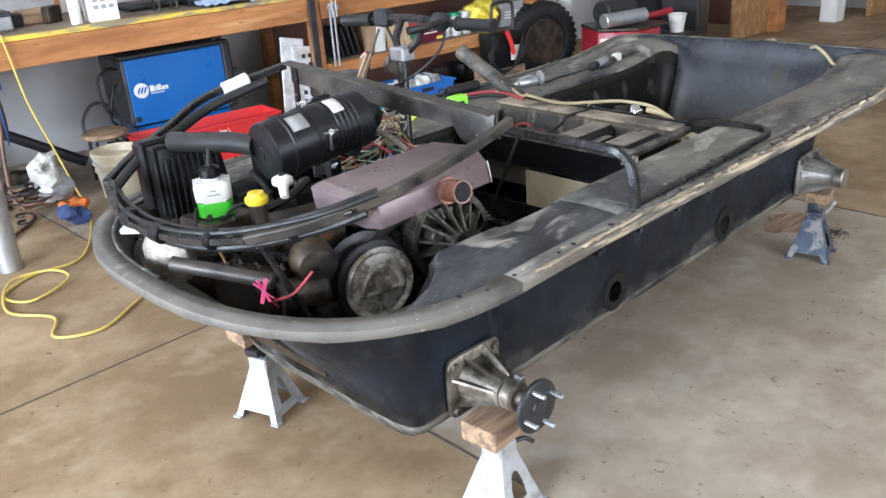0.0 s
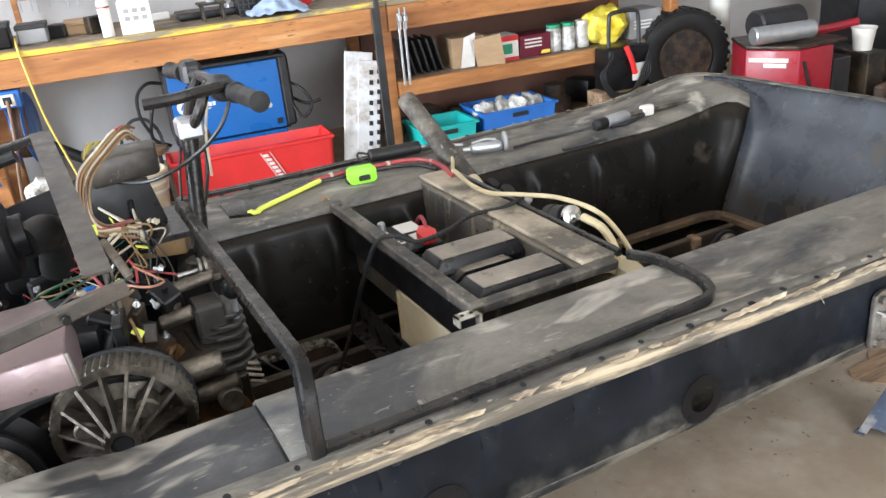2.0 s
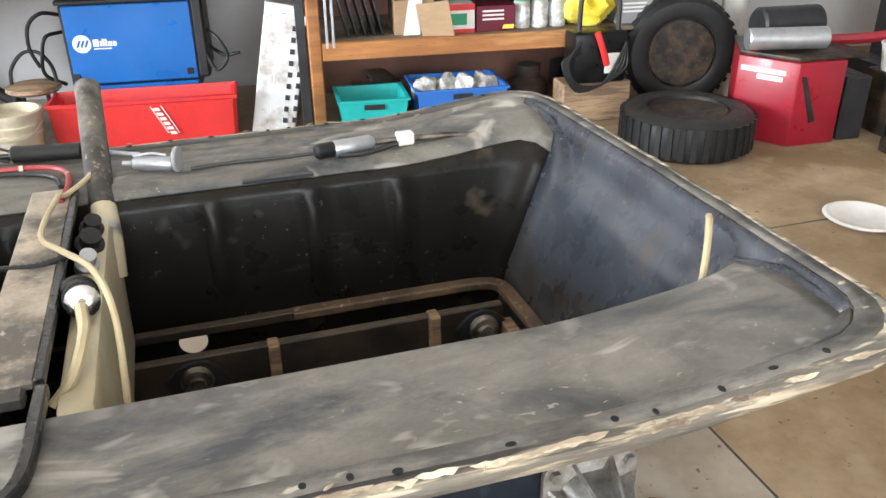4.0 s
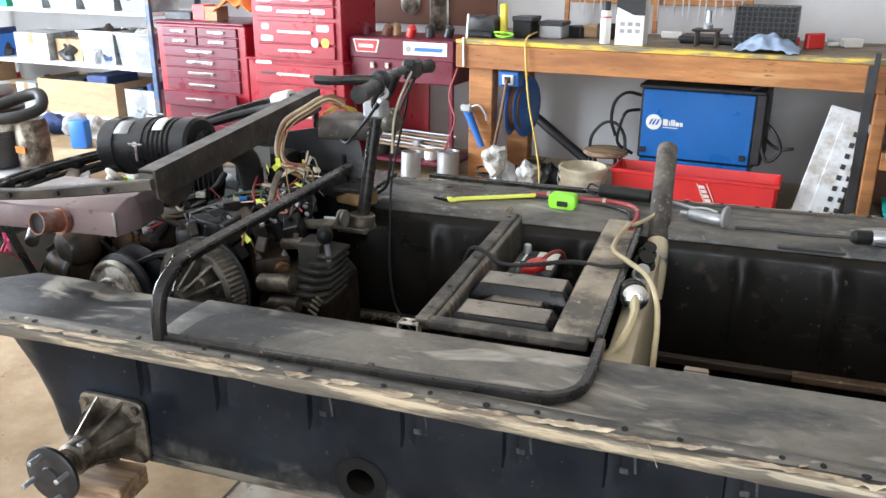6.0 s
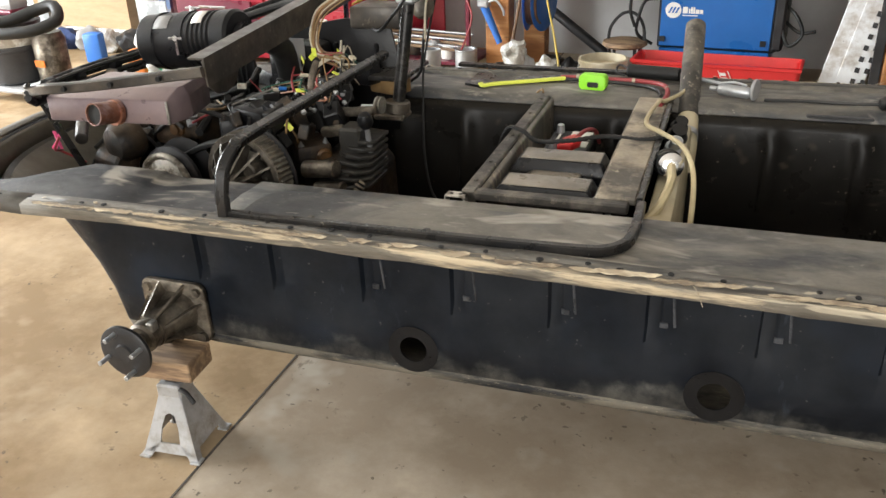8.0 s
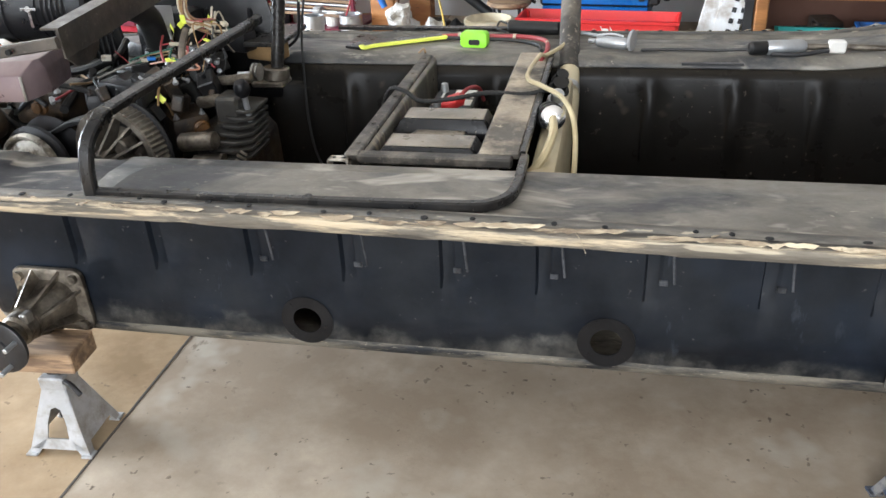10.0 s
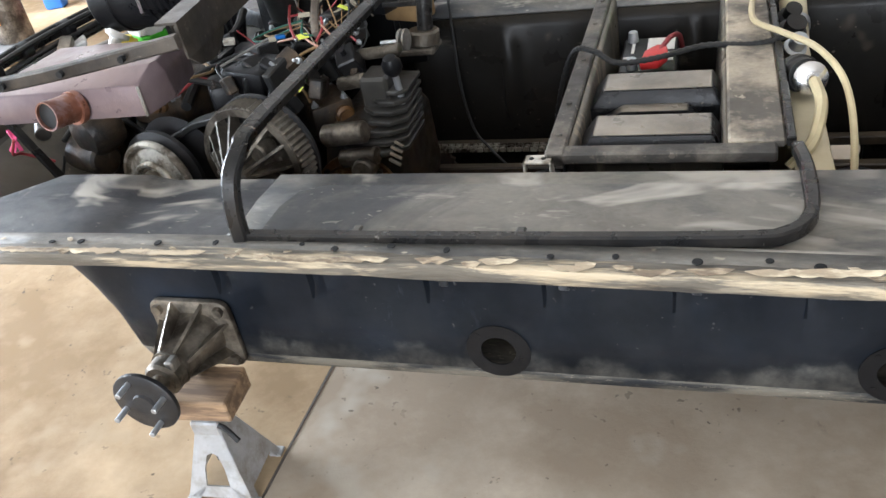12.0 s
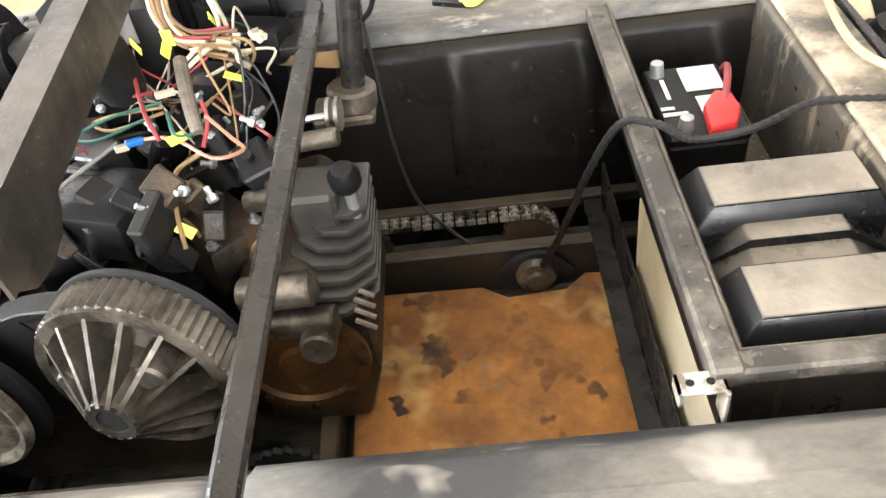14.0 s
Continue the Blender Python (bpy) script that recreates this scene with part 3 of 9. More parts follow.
    for a, b in zip(rings, rings[1:]):
        for i in range(n):
            q = [a[i % len(a)], a[(i + 1) % len(a)], b[(i + 1) % len(b)], b[i % len(b)]]
            q = list(dict.fromkeys(q))
            if len(q) > 2:
                bm.faces.new(q)
    for ring in (rings[0], rings[-1]):
        if len(ring) > 2:
            bm.faces.new(ring)
    return bm


def cyl(bm, p0, p1, r, r1=None, n=16, bevel=0.0):
    L = (Vector(p1) - Vector(p0)).length
    r1 = r if r1 is None else r1
    prof = [(r, 0), (r1, L)] if not bevel else [(r - bevel, 0), (r, bevel), (r1, L - bevel), (r1 - bevel, L)]
    return lathe(bm, prof, p0, p1, n)


def pipe(bm, p0, p1, r, ri, n=18):
    L = (Vector(p1) - Vector(p0)).length
    fm, _ = frame_of(p0, p1)
    rings = [[bm.verts.new(fm @ Vector((q * math.cos(2 * math.pi * i / n), q * math.sin(2 * math.pi * i / n), h))) for i in range(n)] for q, h in ((r, 0), (r, L), (ri, L), (ri, 0))]
    for k in range(4):
        a, b = rings[k], rings[(k + 1) % 4]
        for i in range(n):
            bm.faces.new([a[i], a[(i + 1) % n], b[(i + 1) % n], b[i]])
    return bm


def smooth_path(pts, steps=6):
    pts = [Vector(p) for p in pts]
    if len(pts) < 3 or steps < 2:
        return pts
    q = [pts[0] * 2 - pts[1]] + pts + [pts[-1] * 2 - pts[-2]]
    out = []
    for i in range(1, len(q) - 2):
        a, b, c, d = q[i - 1:i + 3]
        for s in range(steps):
            t = s / steps
            out.append(0.5 * ((2 * b) + (c - a) * t + (2 * a - 5 * b + 4 * c - d) * t * t + (3 * b - a - 3 * c + d) * t ** 3))
    return out + [pts[-1]]


def tube(bm, pts, r, n=8, steps=5, flat=None, ribbed=0.0):
    """Sweeps a round (or, with flat=(w, h), a rectangular) section along a smoothed path."""
    path = smooth_path(pts, steps)
    up = Vector((0, 0, 1))
    rings = []
    prev = None
    for i, p in enumerate(path):
        d = (path[min(i + 1, len(path) - 1)] - path[max(i - 1, 0)]).normalized()
        side = d.cross(up if prev is None else prev)
        if side.length < 1e-4:
            side = d.cross(Vector((0, 1, 0.01)))
        side.normalize()
        nrm = side.cross(d).normalized()
        prev = nrm
        if flat:
            w, h = flat
            c = min(w, h) * 0.16
            ring = [bm.verts.new(p + side * (sx * (w / 2 - cx * c)) + nrm * (sz * (h / 2 - cz * c))) for sx, sz, cx, cz in ((-1, -1, 0, 1), (-1, -1, 1, 0), (1, -1, 1, 0), (1, -1, 0, 1), (1, 1, 0, 1), (1, 1, 1, 0), (-1, 1, 1, 0), (-1, 1, 0, 1))]
        else:
            q = r - ribbed * (i % 4 > 1)
            ring = [bm.verts.new(p + side * (q * math.cos(2 * math.pi * k / n)) + nrm * (q * math.sin(2 * math.pi * k / n))) for k in range(n)]
        rings.append(ring)
    for a, b in zip(rings, rings[1:]):
        k = len(a)
        for i in range(k):
            bm.faces.new([a[i], a[(i + 1) % k], b[(i + 1) % k], b[i]])
    bm.faces.new(rings[0])
    bm.faces.new(rings[-1])
    return bm


def prism(bm, pts, m, depth, bevel=0.0):
    """Extrudes a flat outline (in the xy plane of m) by depth along m's z."""
    a = [bm.verts.new(m @ Vector((x, y, 0))) for x, y in pts]
    b = [bm.verts.new(m @ Vector((x, y, depth))) for x, y in pts]
    fs = [bm.faces.new(a), bm.faces.new(b)]
    for i in range(len(pts)):
        fs.append(bm.faces.new([a[i], a[(i + 1) % len(pts)], b[(i + 1) % len(pts)], b[i]]))
    if bevel:
        es = list({e for f in fs for e in f.edges})
        bmesh.ops.bevel(bm, geom=es, offset=bevel, segments=2, affect="EDGES", profile=0.5)
    return bm


def plane(axis, at):
    """A pose whose xy plane is seen from -y (axis 'y': x right, y up, depth towards +y), or from above (axis 'z')."""
    if axis == "y":
        return Matrix(((1, 0, 0, 0), (0, 0, 1, at), (0, 1, 0, 0), (0, 0, 0, 1)))
    if axis == "x":
        return Matrix(((0, 0, 1, at), (1, 0, 0, 0), (0, 1, 0, 0), (0, 0, 0, 1)))
    return Matrix.Translation((0, 0, at))


def arc(cx, cy, r, a0, a1, n=6):
    return [(cx + r * math.cos(radians(a0 + (a1 - a0) * i / n)), cy + r * math.sin(radians(a0 + (a1 - a0) * i / n))) for i in range(n + 1)]


def rrect(w, h, r, n=4, cx=0.0, cy=0.0):
    x, y = w / 2 - r, h / 2 - r
    return arc(cx + x, cy + y, r, 0, 90, n) + arc(cx - x, cy + y, r, 90, 180, n) + arc(cx - x, cy - y, r, 180, 270, n) + arc(cx + x, cy - y, r, 270, 360, n)

# ---- the workshop ----
X0, X1, Y0, Y1, H = -5.6, 8.0, -5.5, 4.1, 3.3


def slab(name, lo, hi, material, label):
    return single(name, box(BM_(), lo, hi), material, label, "structure", kind="structure")


# one concrete floor in two tints, changing at the joints
slab("floor_1", (X0 - 0.2, Y0 - 0.2, -0.15), (0.119, Y1 + 0.9, 0.0), "concrete_tan", "warm tan stained concrete floor bay")
slab("floor_2", (0.119, Y0 - 0.2, -0.15), (2.409, Y1 + 0.9, 0.0), "concrete", "grey-beige stained concrete floor bay")
slab("floor_3", (2.409, Y0 - 0.2, -0.15), (X1 + 0.2, Y1 + 0.9, 0.0), "concrete_tan", "warm tan stained concrete floor bay")
slab("ground", (-60, -60, -0.5), (60, 60, -0.17), "outside", "pale gravel yard outside the workshop")
slab("ceiling", (X0 - 0.2, Y0 - 0.2, H), (X1 + 0.2, Y1 + 0.9, H + 0.15), "ceiling", "plain pale workshop ceiling")
WB = Matrix.Translation((0.876, 2.765, 0)) @ Matrix.Rotation(radians(-6), 4, "Z")
single("wall_north", box(BM_(), (-7.5, 1.0, 0), (9.0, 1.15, H)), "drywall", "pale painted workshop wall behind the benches", "structure", kind="structure", m=WB)
slab("wall_east", (X1, Y0, 0), (X1 + 0.15, Y1, H), "drywall", "pale painted workshop wall")
bm = BM_()
box(bm, (X0 - 0.15, Y0, 0), (X0, -2.4, H)), box(bm, (X0 - 0.15, 2.4, 0), (X0, Y1 + 0.6, H)), box(bm, (X0 - 0.15, -2.4, 2.7), (X0, 2.4, H))
single("wall_west", bm, "drywall", "pale wall with the wide open main door", "structure", kind="structure")
# unseen closing wall; its opening is added for the fill lamp
bm = BM_()
box(bm, (X0, Y0 - 0.15, 0), (-0.8, Y0, H)), box(bm, (2.8, Y0 - 0.15, 0), (X1, Y0, H)), box(bm, (-0.8, Y0 - 0.15, 2.7), (2.8, Y0, H))
single("wall_south", bm, "drywall", "pale unseen wall with an opening added for the fill lamp", "structure", kind="structure")
# control joints sawn into the floor
for name, lo, hi in (("floor_joint_1", (0.117, Y0, 0.0), (0.1225, Y1, 0.002)), ("floor_joint_2", (X0, 0.981, 0.0), (X1, 0.9865, 0.002)), ("floor_joint_3", (2.407, Y0, 0.0), (2.4125, Y1, 0.002))):
    slab(name, lo, hi, "seam", "dark narrow joint in the concrete floor")

# ---- the hull ----
RIBS = (0.117, 0.308, 0.524, 0.724, 0.927, 1.115, 1.318, 1.526, 1.72)   # moulded flutes in the side
STN = [-0.08, 0.02, 0.12, 0.22, 0.32, 0.42, 0.52, 0.585, 0.655, 0.76, 0.87, 0.98, 1.09, 1.205, 1.275, 1.38, 1.48, 1.58, 1.68, 1.77, 1.86]
STN = [x for x in STN if min(abs(x - r) for r in RIBS) > 0.025]
STN = sorted(STN + [r + d for r in RIBS for d in (-0.017, -0.012, 0.013, 0.019)])


def sm(a, b, x):
    t = max(0.0, min(1.0, (x - a) / (b - a)))
    return t * t * (3 - 2 * t)


def rim_z(x):
    return 0.70 - 0.012 * sm(0.15, -0.6, x) + 0.04 * sm(1.7, 2.15, x)


def half_loop(xr, rc, w, a, b, n=2.0, nfront=14):
    """One side of a closed plan outline, from the middle of the stern round to the tip of the bow."""
    wx = w if callable(w) else (lambda x: w)
    pts = [(xr, -k / 5 * (wx(xr) - rc)) for k in range(6)]
    pts += [(xr - rc + rc * math.cos(radians(q)), -(wx(xr) - rc) - rc * math.sin(radians(q))) for q in (18, 36, 54, 72, 90)]
    pts += [(x, -wx(x)) for x in reversed(STN)]
    for k in range(1, nfront + 1):
        q = math.pi / 2 * k / nfront
        pts.append((-0.08 - a * math.sin(q) ** (2 / n), -b * max(0.0, math.cos(q)) ** (2 / n)))
    return pts


def mirrored(h):
    """Both sides of an outline; the far deck sits a little lower, as the hull leans on its stands."""
    return h + [(x, -y, *[z - (0.018 * abs(y) if z > 0.63 else 0.0) for z in r]) for x, y, *r in reversed(h[1:-1])]


def width(x):
    return 0.62 + 0.028 * sm(0.2, 1.7, x)


def loft(bm, loops, skip=None):
    rows = [[bm.verts.new(p) for p in lp] for lp in loops]
    n = len(rows[0])
    for k in range(len(rows) - 1):
        for i in range(n):
            if skip and skip(k, i, n):
                continue
            bm.faces.new([rows[k][i], rows[k][(i + 1) % n], rows[k + 1][(i + 1) % n], rows[k + 1][i]])
    return rows


outer = half_loop(2.165, 0.12, width, 0.47, 0.62, 2.35)
r_in = half_loop(2.125, 0.11, lambda x: width(x) - 0.05, 0.428, 0.574, 2.35)
d_out = half_loop(2.115, 0.11, lambda x: width(x) - 0.06, 0.418, 0.564, 2.35)
d_in0 = half_loop(2.105, 0.12, 0.392, 0.43, 0.392)
d_in = []
for i, (x, y) in enumerate(d_in0):
    k = i - (11 + len(STN)) + 1
    if k > 0:
        q = sm(0, 5.5, k)
        x, y = (d_out[i][0] + 0.012) * q + (-0.08 - 0.03 * k) * (1 - q), (d_out[i][1] * 0.985) * q + (-0.397 - 0.012 * k) * (1 - q)
    d_in.append((x, y))


def tier(h, z):
    return mirrored([(x, y, z(x, y, i)) for i, (x, y) in enumerate(h)])


FR = 11 + len(STN)                                   # from here on the bow
loops = [
    tier(r_in, lambda x, y, i: rim_z(x) - 0.002),
    tier(d_out, lambda x, y, i: rim_z(x) - 0.014 + 0.008 * sm(FR + 1, FR + 5, i)),
    tier([((a[0] + b[0]) / 2, (a[1] + b[1]) / 2) for a, b in zip(d_out, d_in)], lambda x, y, i: rim_z(x) - 0.008 + 0.014 * sm(FR - 6, FR - 1, i) * sm(FR + 4, FR + 1, i) - (0.012 if i < 6 else 0) - 0.006 * sm(FR + 1, FR + 5, i)),
    tier(d_in, lambda x, y, i: rim_z(x) - 0.012 + 0.014 * sm(FR - 6, FR - 1, i) * sm(FR + 4, FR + 1, i) - 0.035 * sm(9, 5, i) - 0.018 * sm(FR + 1, FR + 5, i)),
]
w_top = [(x - 0.016 if i < 11 else x + (0.012 if i >= FR else 0), y * (0.935 if i < FR else 0.965)) for i, (x, y) in enumerate(d_in)]
deck_loops = loops + [tier(w_top, lambda x, y, i: rim_z(x) - 0.032 - 0.06 * sm(9, 5, i) - 0.03 * sm(FR + 1, FR + 5, i))]
hull = thing("hull", "scuffed black plastic eight-wheeled amphibious vehicle hull on jack stands", "vehicle hull")
bm = BM_()
def on_foredeck(k, i, n):
    return i < n // 2 and deck_loops[k][i][0] < 0.40


loft(bm, deck_loops, lambda k, i, n: min(i, n - 1 - i) < 7 or on_foredeck(k, i, n) or (k > 0 and FR + 3 <= i <= n - FR - 4))
deck = part("deck", bm, "deck", hull, "dusty charcoal plastic deck with pale smears", angle=50)
sol = deck.modifiers.new("thickness", "SOLIDIFY")
sol.thickness, sol.offset = 0.007, -1
bm = BM_()
loft(bm, deck_loops, lambda k, i, n: not on_foredeck(k, i, n) or (k > 0 and FR + 3 <= i <= n - FR - 4))
foredeck = part("foredeck", bm, "deck_bare", hull, "dark bare plastic foredeck with pale smears", angle=50)
sol = foredeck.modifiers.new("thickness", "SOLIDIFY")
sol.thickness, sol.offset = 0.007, -1
bm = BM_()
loft(bm, deck_loops, lambda k, i, n: k == 0 or not FR + 3 <= i <= n - FR - 4)
bow_edge = part("bow_shoulder", bm, "bow_inner", hull, "brown dusty shoulder inside the bow rim", angle=50)
sol = bow_edge.modifiers.new("thickness", "SOLIDIFY")
sol.thickness, sol.offset = 0.007, -1
lower = [
    (0.64, half_loop(2.068, 0.12, 0.362, 0.40, 0.455, 2.4), 0.55), (0.60, half_loop(2.055, 0.12, 0.354, 0.33, 0.39, 3.0), 0.0), (0.445, half_loop(2.0, 0.11, 0.350, 0.178, 0.353, 4.5), 0.0), (0.42, half_loop(1.99, 0.11, 0.350, 0.158, 0.352, 4.5), 0.0),
    (0.355, half_loop(1.975, 0.1, 0.350, 0.112, 0.350, 5.0), 0.0), (0.276, half_loop(1.953, 0.09, 0.349, 0.078, 0.349, 6.0), 0.0), (0.252, half_loop(1.945, 0.08, 0.344, 0.07, 0.344, 6.0), 0.0),
    (0.222, half_loop(1.90, 0.06, 0.305, 0.05, 0.305, 6.0), 0.0),
]
tub_loops = [deck_loops[-1]]
for z, h, near_rim in lower:
    if near_rim:
        h = [(x * (1 - q) + w_top[i][0] * q, y * (1 - q) + w_top[i][1] * q) for i, (x, y) in enumerate(h) for q in [0.25 + (near_rim - 0.25) * sm(FR - 1, FR + 5, i)]]
    tub_loops.append(tier(h, lambda x, y, i, z=z: z))
for lp in tub_loops[1:4]:                            # press the flutes into the near side
    for j, (x, y, z) in enumerate(lp):
        if y < -0.3 and any(-0.0125 < x - r < 0.0135 for r in RIBS):
            lp[j] = (x, y + 0.012, z)
for lp in tub_loops[2:4]:
    for j, (x, y, z) in enumerate(lp):
        if y > 0.3 and any(-0.0125 < x - r < 0.0135 for r in RIBS):
            lp[j] = (x, y - 0.012, z)
HOLES = (0.62, 1.24)


def at_hole(k, i, n):
    if k != 5:
        return False
    a, b = tub_loops[k][i], tub_loops[k][(i + 1) % n]
    mid = (a[0] + b[0]) / 2
    return any(abs(mid - h) < 0.01 for h in HOLES) and abs(a[1]) > 0.3


bm = BM_()
rows = loft(bm, tub_loops[:7], lambda k, i, n: at_hole(k, i, n) or i < 7 or i >= n // 2)
chine_bm = BM_()
rows = loft(chine_bm, tub_loops[6:])
chine_bm.faces.new(rows[-1])
chine = part("chine", chine_bm, "chine", hull, "scuffed lower edge with chalky wear", angle=50)
sol = chine.modifiers.new("thickness", "SOLIDIFY")
sol.thickness, sol.offset = 0.006, 0
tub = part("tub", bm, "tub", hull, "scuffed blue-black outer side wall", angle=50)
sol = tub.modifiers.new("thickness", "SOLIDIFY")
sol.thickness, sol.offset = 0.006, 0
# the far wall has a warm black of its own, apart from the outer side
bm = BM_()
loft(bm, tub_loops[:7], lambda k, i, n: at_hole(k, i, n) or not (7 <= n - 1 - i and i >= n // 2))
tub = part("far_wall", bm, "tub_inside", hull, "warm black inner wall with scratches", angle=50)
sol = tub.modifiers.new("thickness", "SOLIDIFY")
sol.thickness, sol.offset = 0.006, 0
bm = BM_()
loft(bm, deck_loops + tub_loops[1:7], lambda k, i, n: min(i, n - 1 - i) >= 7)
stern = part("stern_wall", bm, "gloss", hull, "blue-black glossy stern wall with its blue sheen painted in", angle=50)
sol = stern.modifiers.new("thickness", "SOLIDIFY")
sol.thickness, sol.offset = 0.006, -1
# dusty inner face of the bow
bm = BM_()
n = len(tub_loops[0])
span = range(FR - 1, n - FR + 2)
rows = [[bm.verts.new((x + 0.012, y * 0.972, z - 0.004)) for x, y, z in [lp[i % n] for i in span]] for lp in tub_loops[:5]]
for r0, r1 in zip(rows, rows[1:]):
    for k in range(len(r0) - 1):
        bm.faces.new([r0[k], r0[k + 1], r1[k + 1], r1[k]])
liner = part("bow_lining", bm, "bow_inner", hull, "brown dusty inside of the bow", angle=50)
sol = liner.modifiers.new("thickness", "SOLIDIFY")
sol.thickness, sol.offset = 0.003, 1
# the torn flange that the upper body was screwed to
random.seed(4)
ro = mirrored([(x, y, rim_z(x)) for x, y in outer])
jag = [0.006 * noise.noise(Vector((x * 9, y * 9, 2))) + 0.006 * noise.noise(Vector((x * 31, y * 31, 5))) for x, y, z in ro]
rim_loops = [[(x * (1 + j * 0.4), y * (1 + j * 1.2), z - 0.02 + j * 0.9) for (x, y, z), j in zip(ro, jag)], [(x * (1 + j * 0.4), y * (1 + j * 1.2), z) for (x, y, z), j in zip(ro, jag)],
             [(x, y, z + 0.004 + j * 0.5) for (x, y, z), j in zip(mirrored([(a * 0.6 + c * 0.4, b * 0.6 + d * 0.4, rim_z(a)) for (a, b), (c, d) in zip(outer, r_in)]), jag)],
             mirrored([(x, y, rim_z(x) + 0.003) for x, y in r_in])]
def on_bow(i, n):
    return (rim_loops[0][i][0] + rim_loops[0][(i + 1) % n][0]) / 2 < -0.03


for name, mt, lab, rule in (("rim_flange", "rim", "worn grey-brown rim flange", lambda k, i, n: on_bow(i, n) or k < 2 or i >= n // 2), ("rim_flange", "rim", "worn grey-brown rim flange", lambda k, i, n: on_bow(i, n) or k < 2 or i < n // 2),
                            ("torn_edge", "fibre", "torn outer edge with bare cream fibre", lambda k, i, n: on_bow(i, n) or k == 2 or i >= n // 2), ("torn_edge", "fibre", "torn outer edge with bare cream fibre", lambda k, i, n: on_bow(i, n) or k == 2 or i < n // 2),
                            ("rim_flange", "rim_bow", "dusty grey rim flange round the bow", lambda k, i, n: not on_bow(i, n))):
    bm = BM_()
    loft(bm, rim_loops, rule)
    rim = part(name, bm, mt, hull, lab, angle=60)
    sol = rim.modifiers.new("thickness", "SOLIDIFY")
    sol.thickness, sol.offset = 0.004, -1
# screw holes along the flange
proto = bpy.data.meshes.new("screw_hole")
bm = BM_()
cyl(bm, (0, 0, 0), (0, 0, 0.0014), 0.0075, 0.0068, 9)
bm.to_mesh(proto)
bm.free()
proto.materials.append(M["hole"])
random.seed(8)
for side in (-1, 1):
    x = -0.2
    while x < 2.05:
        ob = new("screw_hole", proto)
        ob.parent = hull
        ob.scale = (random.uniform(0.5, 1.0), random.uniform(0.45, 0.9), 1)
        ob.location = (x, side * ((width(x) if x > -0.08 else 0.62 * math.sqrt(1 - ((x + 0.08) / 0.47) ** 2)) - 0.026 + random.uniform(-0.006, 0.006)), rim_z(x) + 0.0058 - (0.0108 if side > 0 else 0))
        x += random.choice((0.05, 0.075, 0.09, 0.13))
# pale chips and stray fibres where screws were torn out of the flange
random.seed(29)
chips = []
for k in range(4):
    bm = BM_()
    prism(bm, [(random.uniform(0.5, 1.0) * (0.011 if k % 2 else 0.007) * math.cos(q * 0.785), random.uniform(0.3, 1.0) * 0.004 * math.sin(q * 0.785)) for q in range(8)], Matrix.Identity(4), 0.0007)
    me = bpy.data.meshes.new("torn_chip")
    bmesh.ops.recalc_face_normals(bm, faces=bm.faces)
    bm.to_mesh(me)
    bm.free()
    me.materials.append(M["fibre_bare"])
    chips.append(me)
for side in (-1, 1):
    for k in range(9 if side < 0 else 6):
        x = random.uniform(-0.1, 2.0)
        ob = new("torn_chip", random.choice(chips))
        ob.parent = hull
        ob.matrix_basis = Matrix.Translation((x, side * ((width(x) if x > -0.08 else 0.615) - random.choice((0.008, 0.012, 0.02, 0.03))), rim_z(x) + 0.0052 - (0.0108 if side > 0 else 0))) @ Euler((random.uniform(-0.15, 0.15), random.uniform(-0.2, 0.2), random.uniform(-0.6, 0.6))).to_matrix().to_4x4() @ Matrix.Diagonal((random.uniform(0.6, 1.5), random.uniform(0.6, 1.3), 1, 1))
for x, dx, dz in ((0.42, 0.016, 0.006), (1.18, 0.02, -0.02), (1.55, -0.012, 0.008)):
    part("stray_fibre", tube(BM_(), [(x, -width(x) + 0.01, rim_z(x) + 0.005), (x + dx * 0.5, -width(x) - 0.004, rim_z(x) + 0.006 + dz * 0.3), (x + dx, -width(x) - 0.012, rim_z(x) + dz)], 0.0005, 5, 4), "fibre_bare", hull)
# ragged flaps of bare fibre peeled along the near flange
random.seed(57)
x = -0.05
while x < 2.02:
    ln = random.choice((0.025, 0.05, 0.09, 0.14))
    n = max(5, int(ln / 0.009))
    lean = random.uniform(-0.004, 0.004)
    fade = [math.sin(math.pi * k / n) ** 0.4 for k in range(n + 1)]
    upper = [(ln * k / n, 0.0015 + lean * 0.5 + random.uniform(0.0, 0.0035) * fade[k]) for k in range(n + 1)]
    lower_ = [(ln * k / n + random.uniform(-0.003, 0.003), -0.002 + lean * 0.5 - random.uniform(0.0005, 0.005) * fade[k]) for k in range(n - 1, 0, -1)]
    flap = prism(BM_(), upper + lower_, Matrix.Translation((x, -width(x) + random.choice((0.001, 0.003, 0.005)), rim_z(x) + 0.0056)) @ Euler((radians(random.uniform(12, 40)), radians(random.uniform(-3, 3)), 0)).to_matrix().to_4x4(), 0.0011)
    part("torn_flap", flap, random.choice(("fibre_bare", "fibre_brown")), hull, "peeled flap of bare cream fibre")
    x += ln * random.choice((0.6, 0.85, 1.2, 1.7))
# bearing rings round the axle holes
for x in HOLES:
    for side in (-1, 1):
        bm = BM_()
        pipe(bm, (x, side * 0.351, 0.32), (x, side * 0.3545, 0.32), 0.057, 0.031, 32)
        for k in range(4):
            q = radians(45 + 90 * k)
            cyl(bm, (x + 0.047 * math.cos(q), side * 0.352, 0.32 + 0.047 * math.sin(q)), (x + 0.047 * math.cos(q), side * 0.3553, 0.32 + 0.047 * math.sin(q)), 0.0055, n=8)
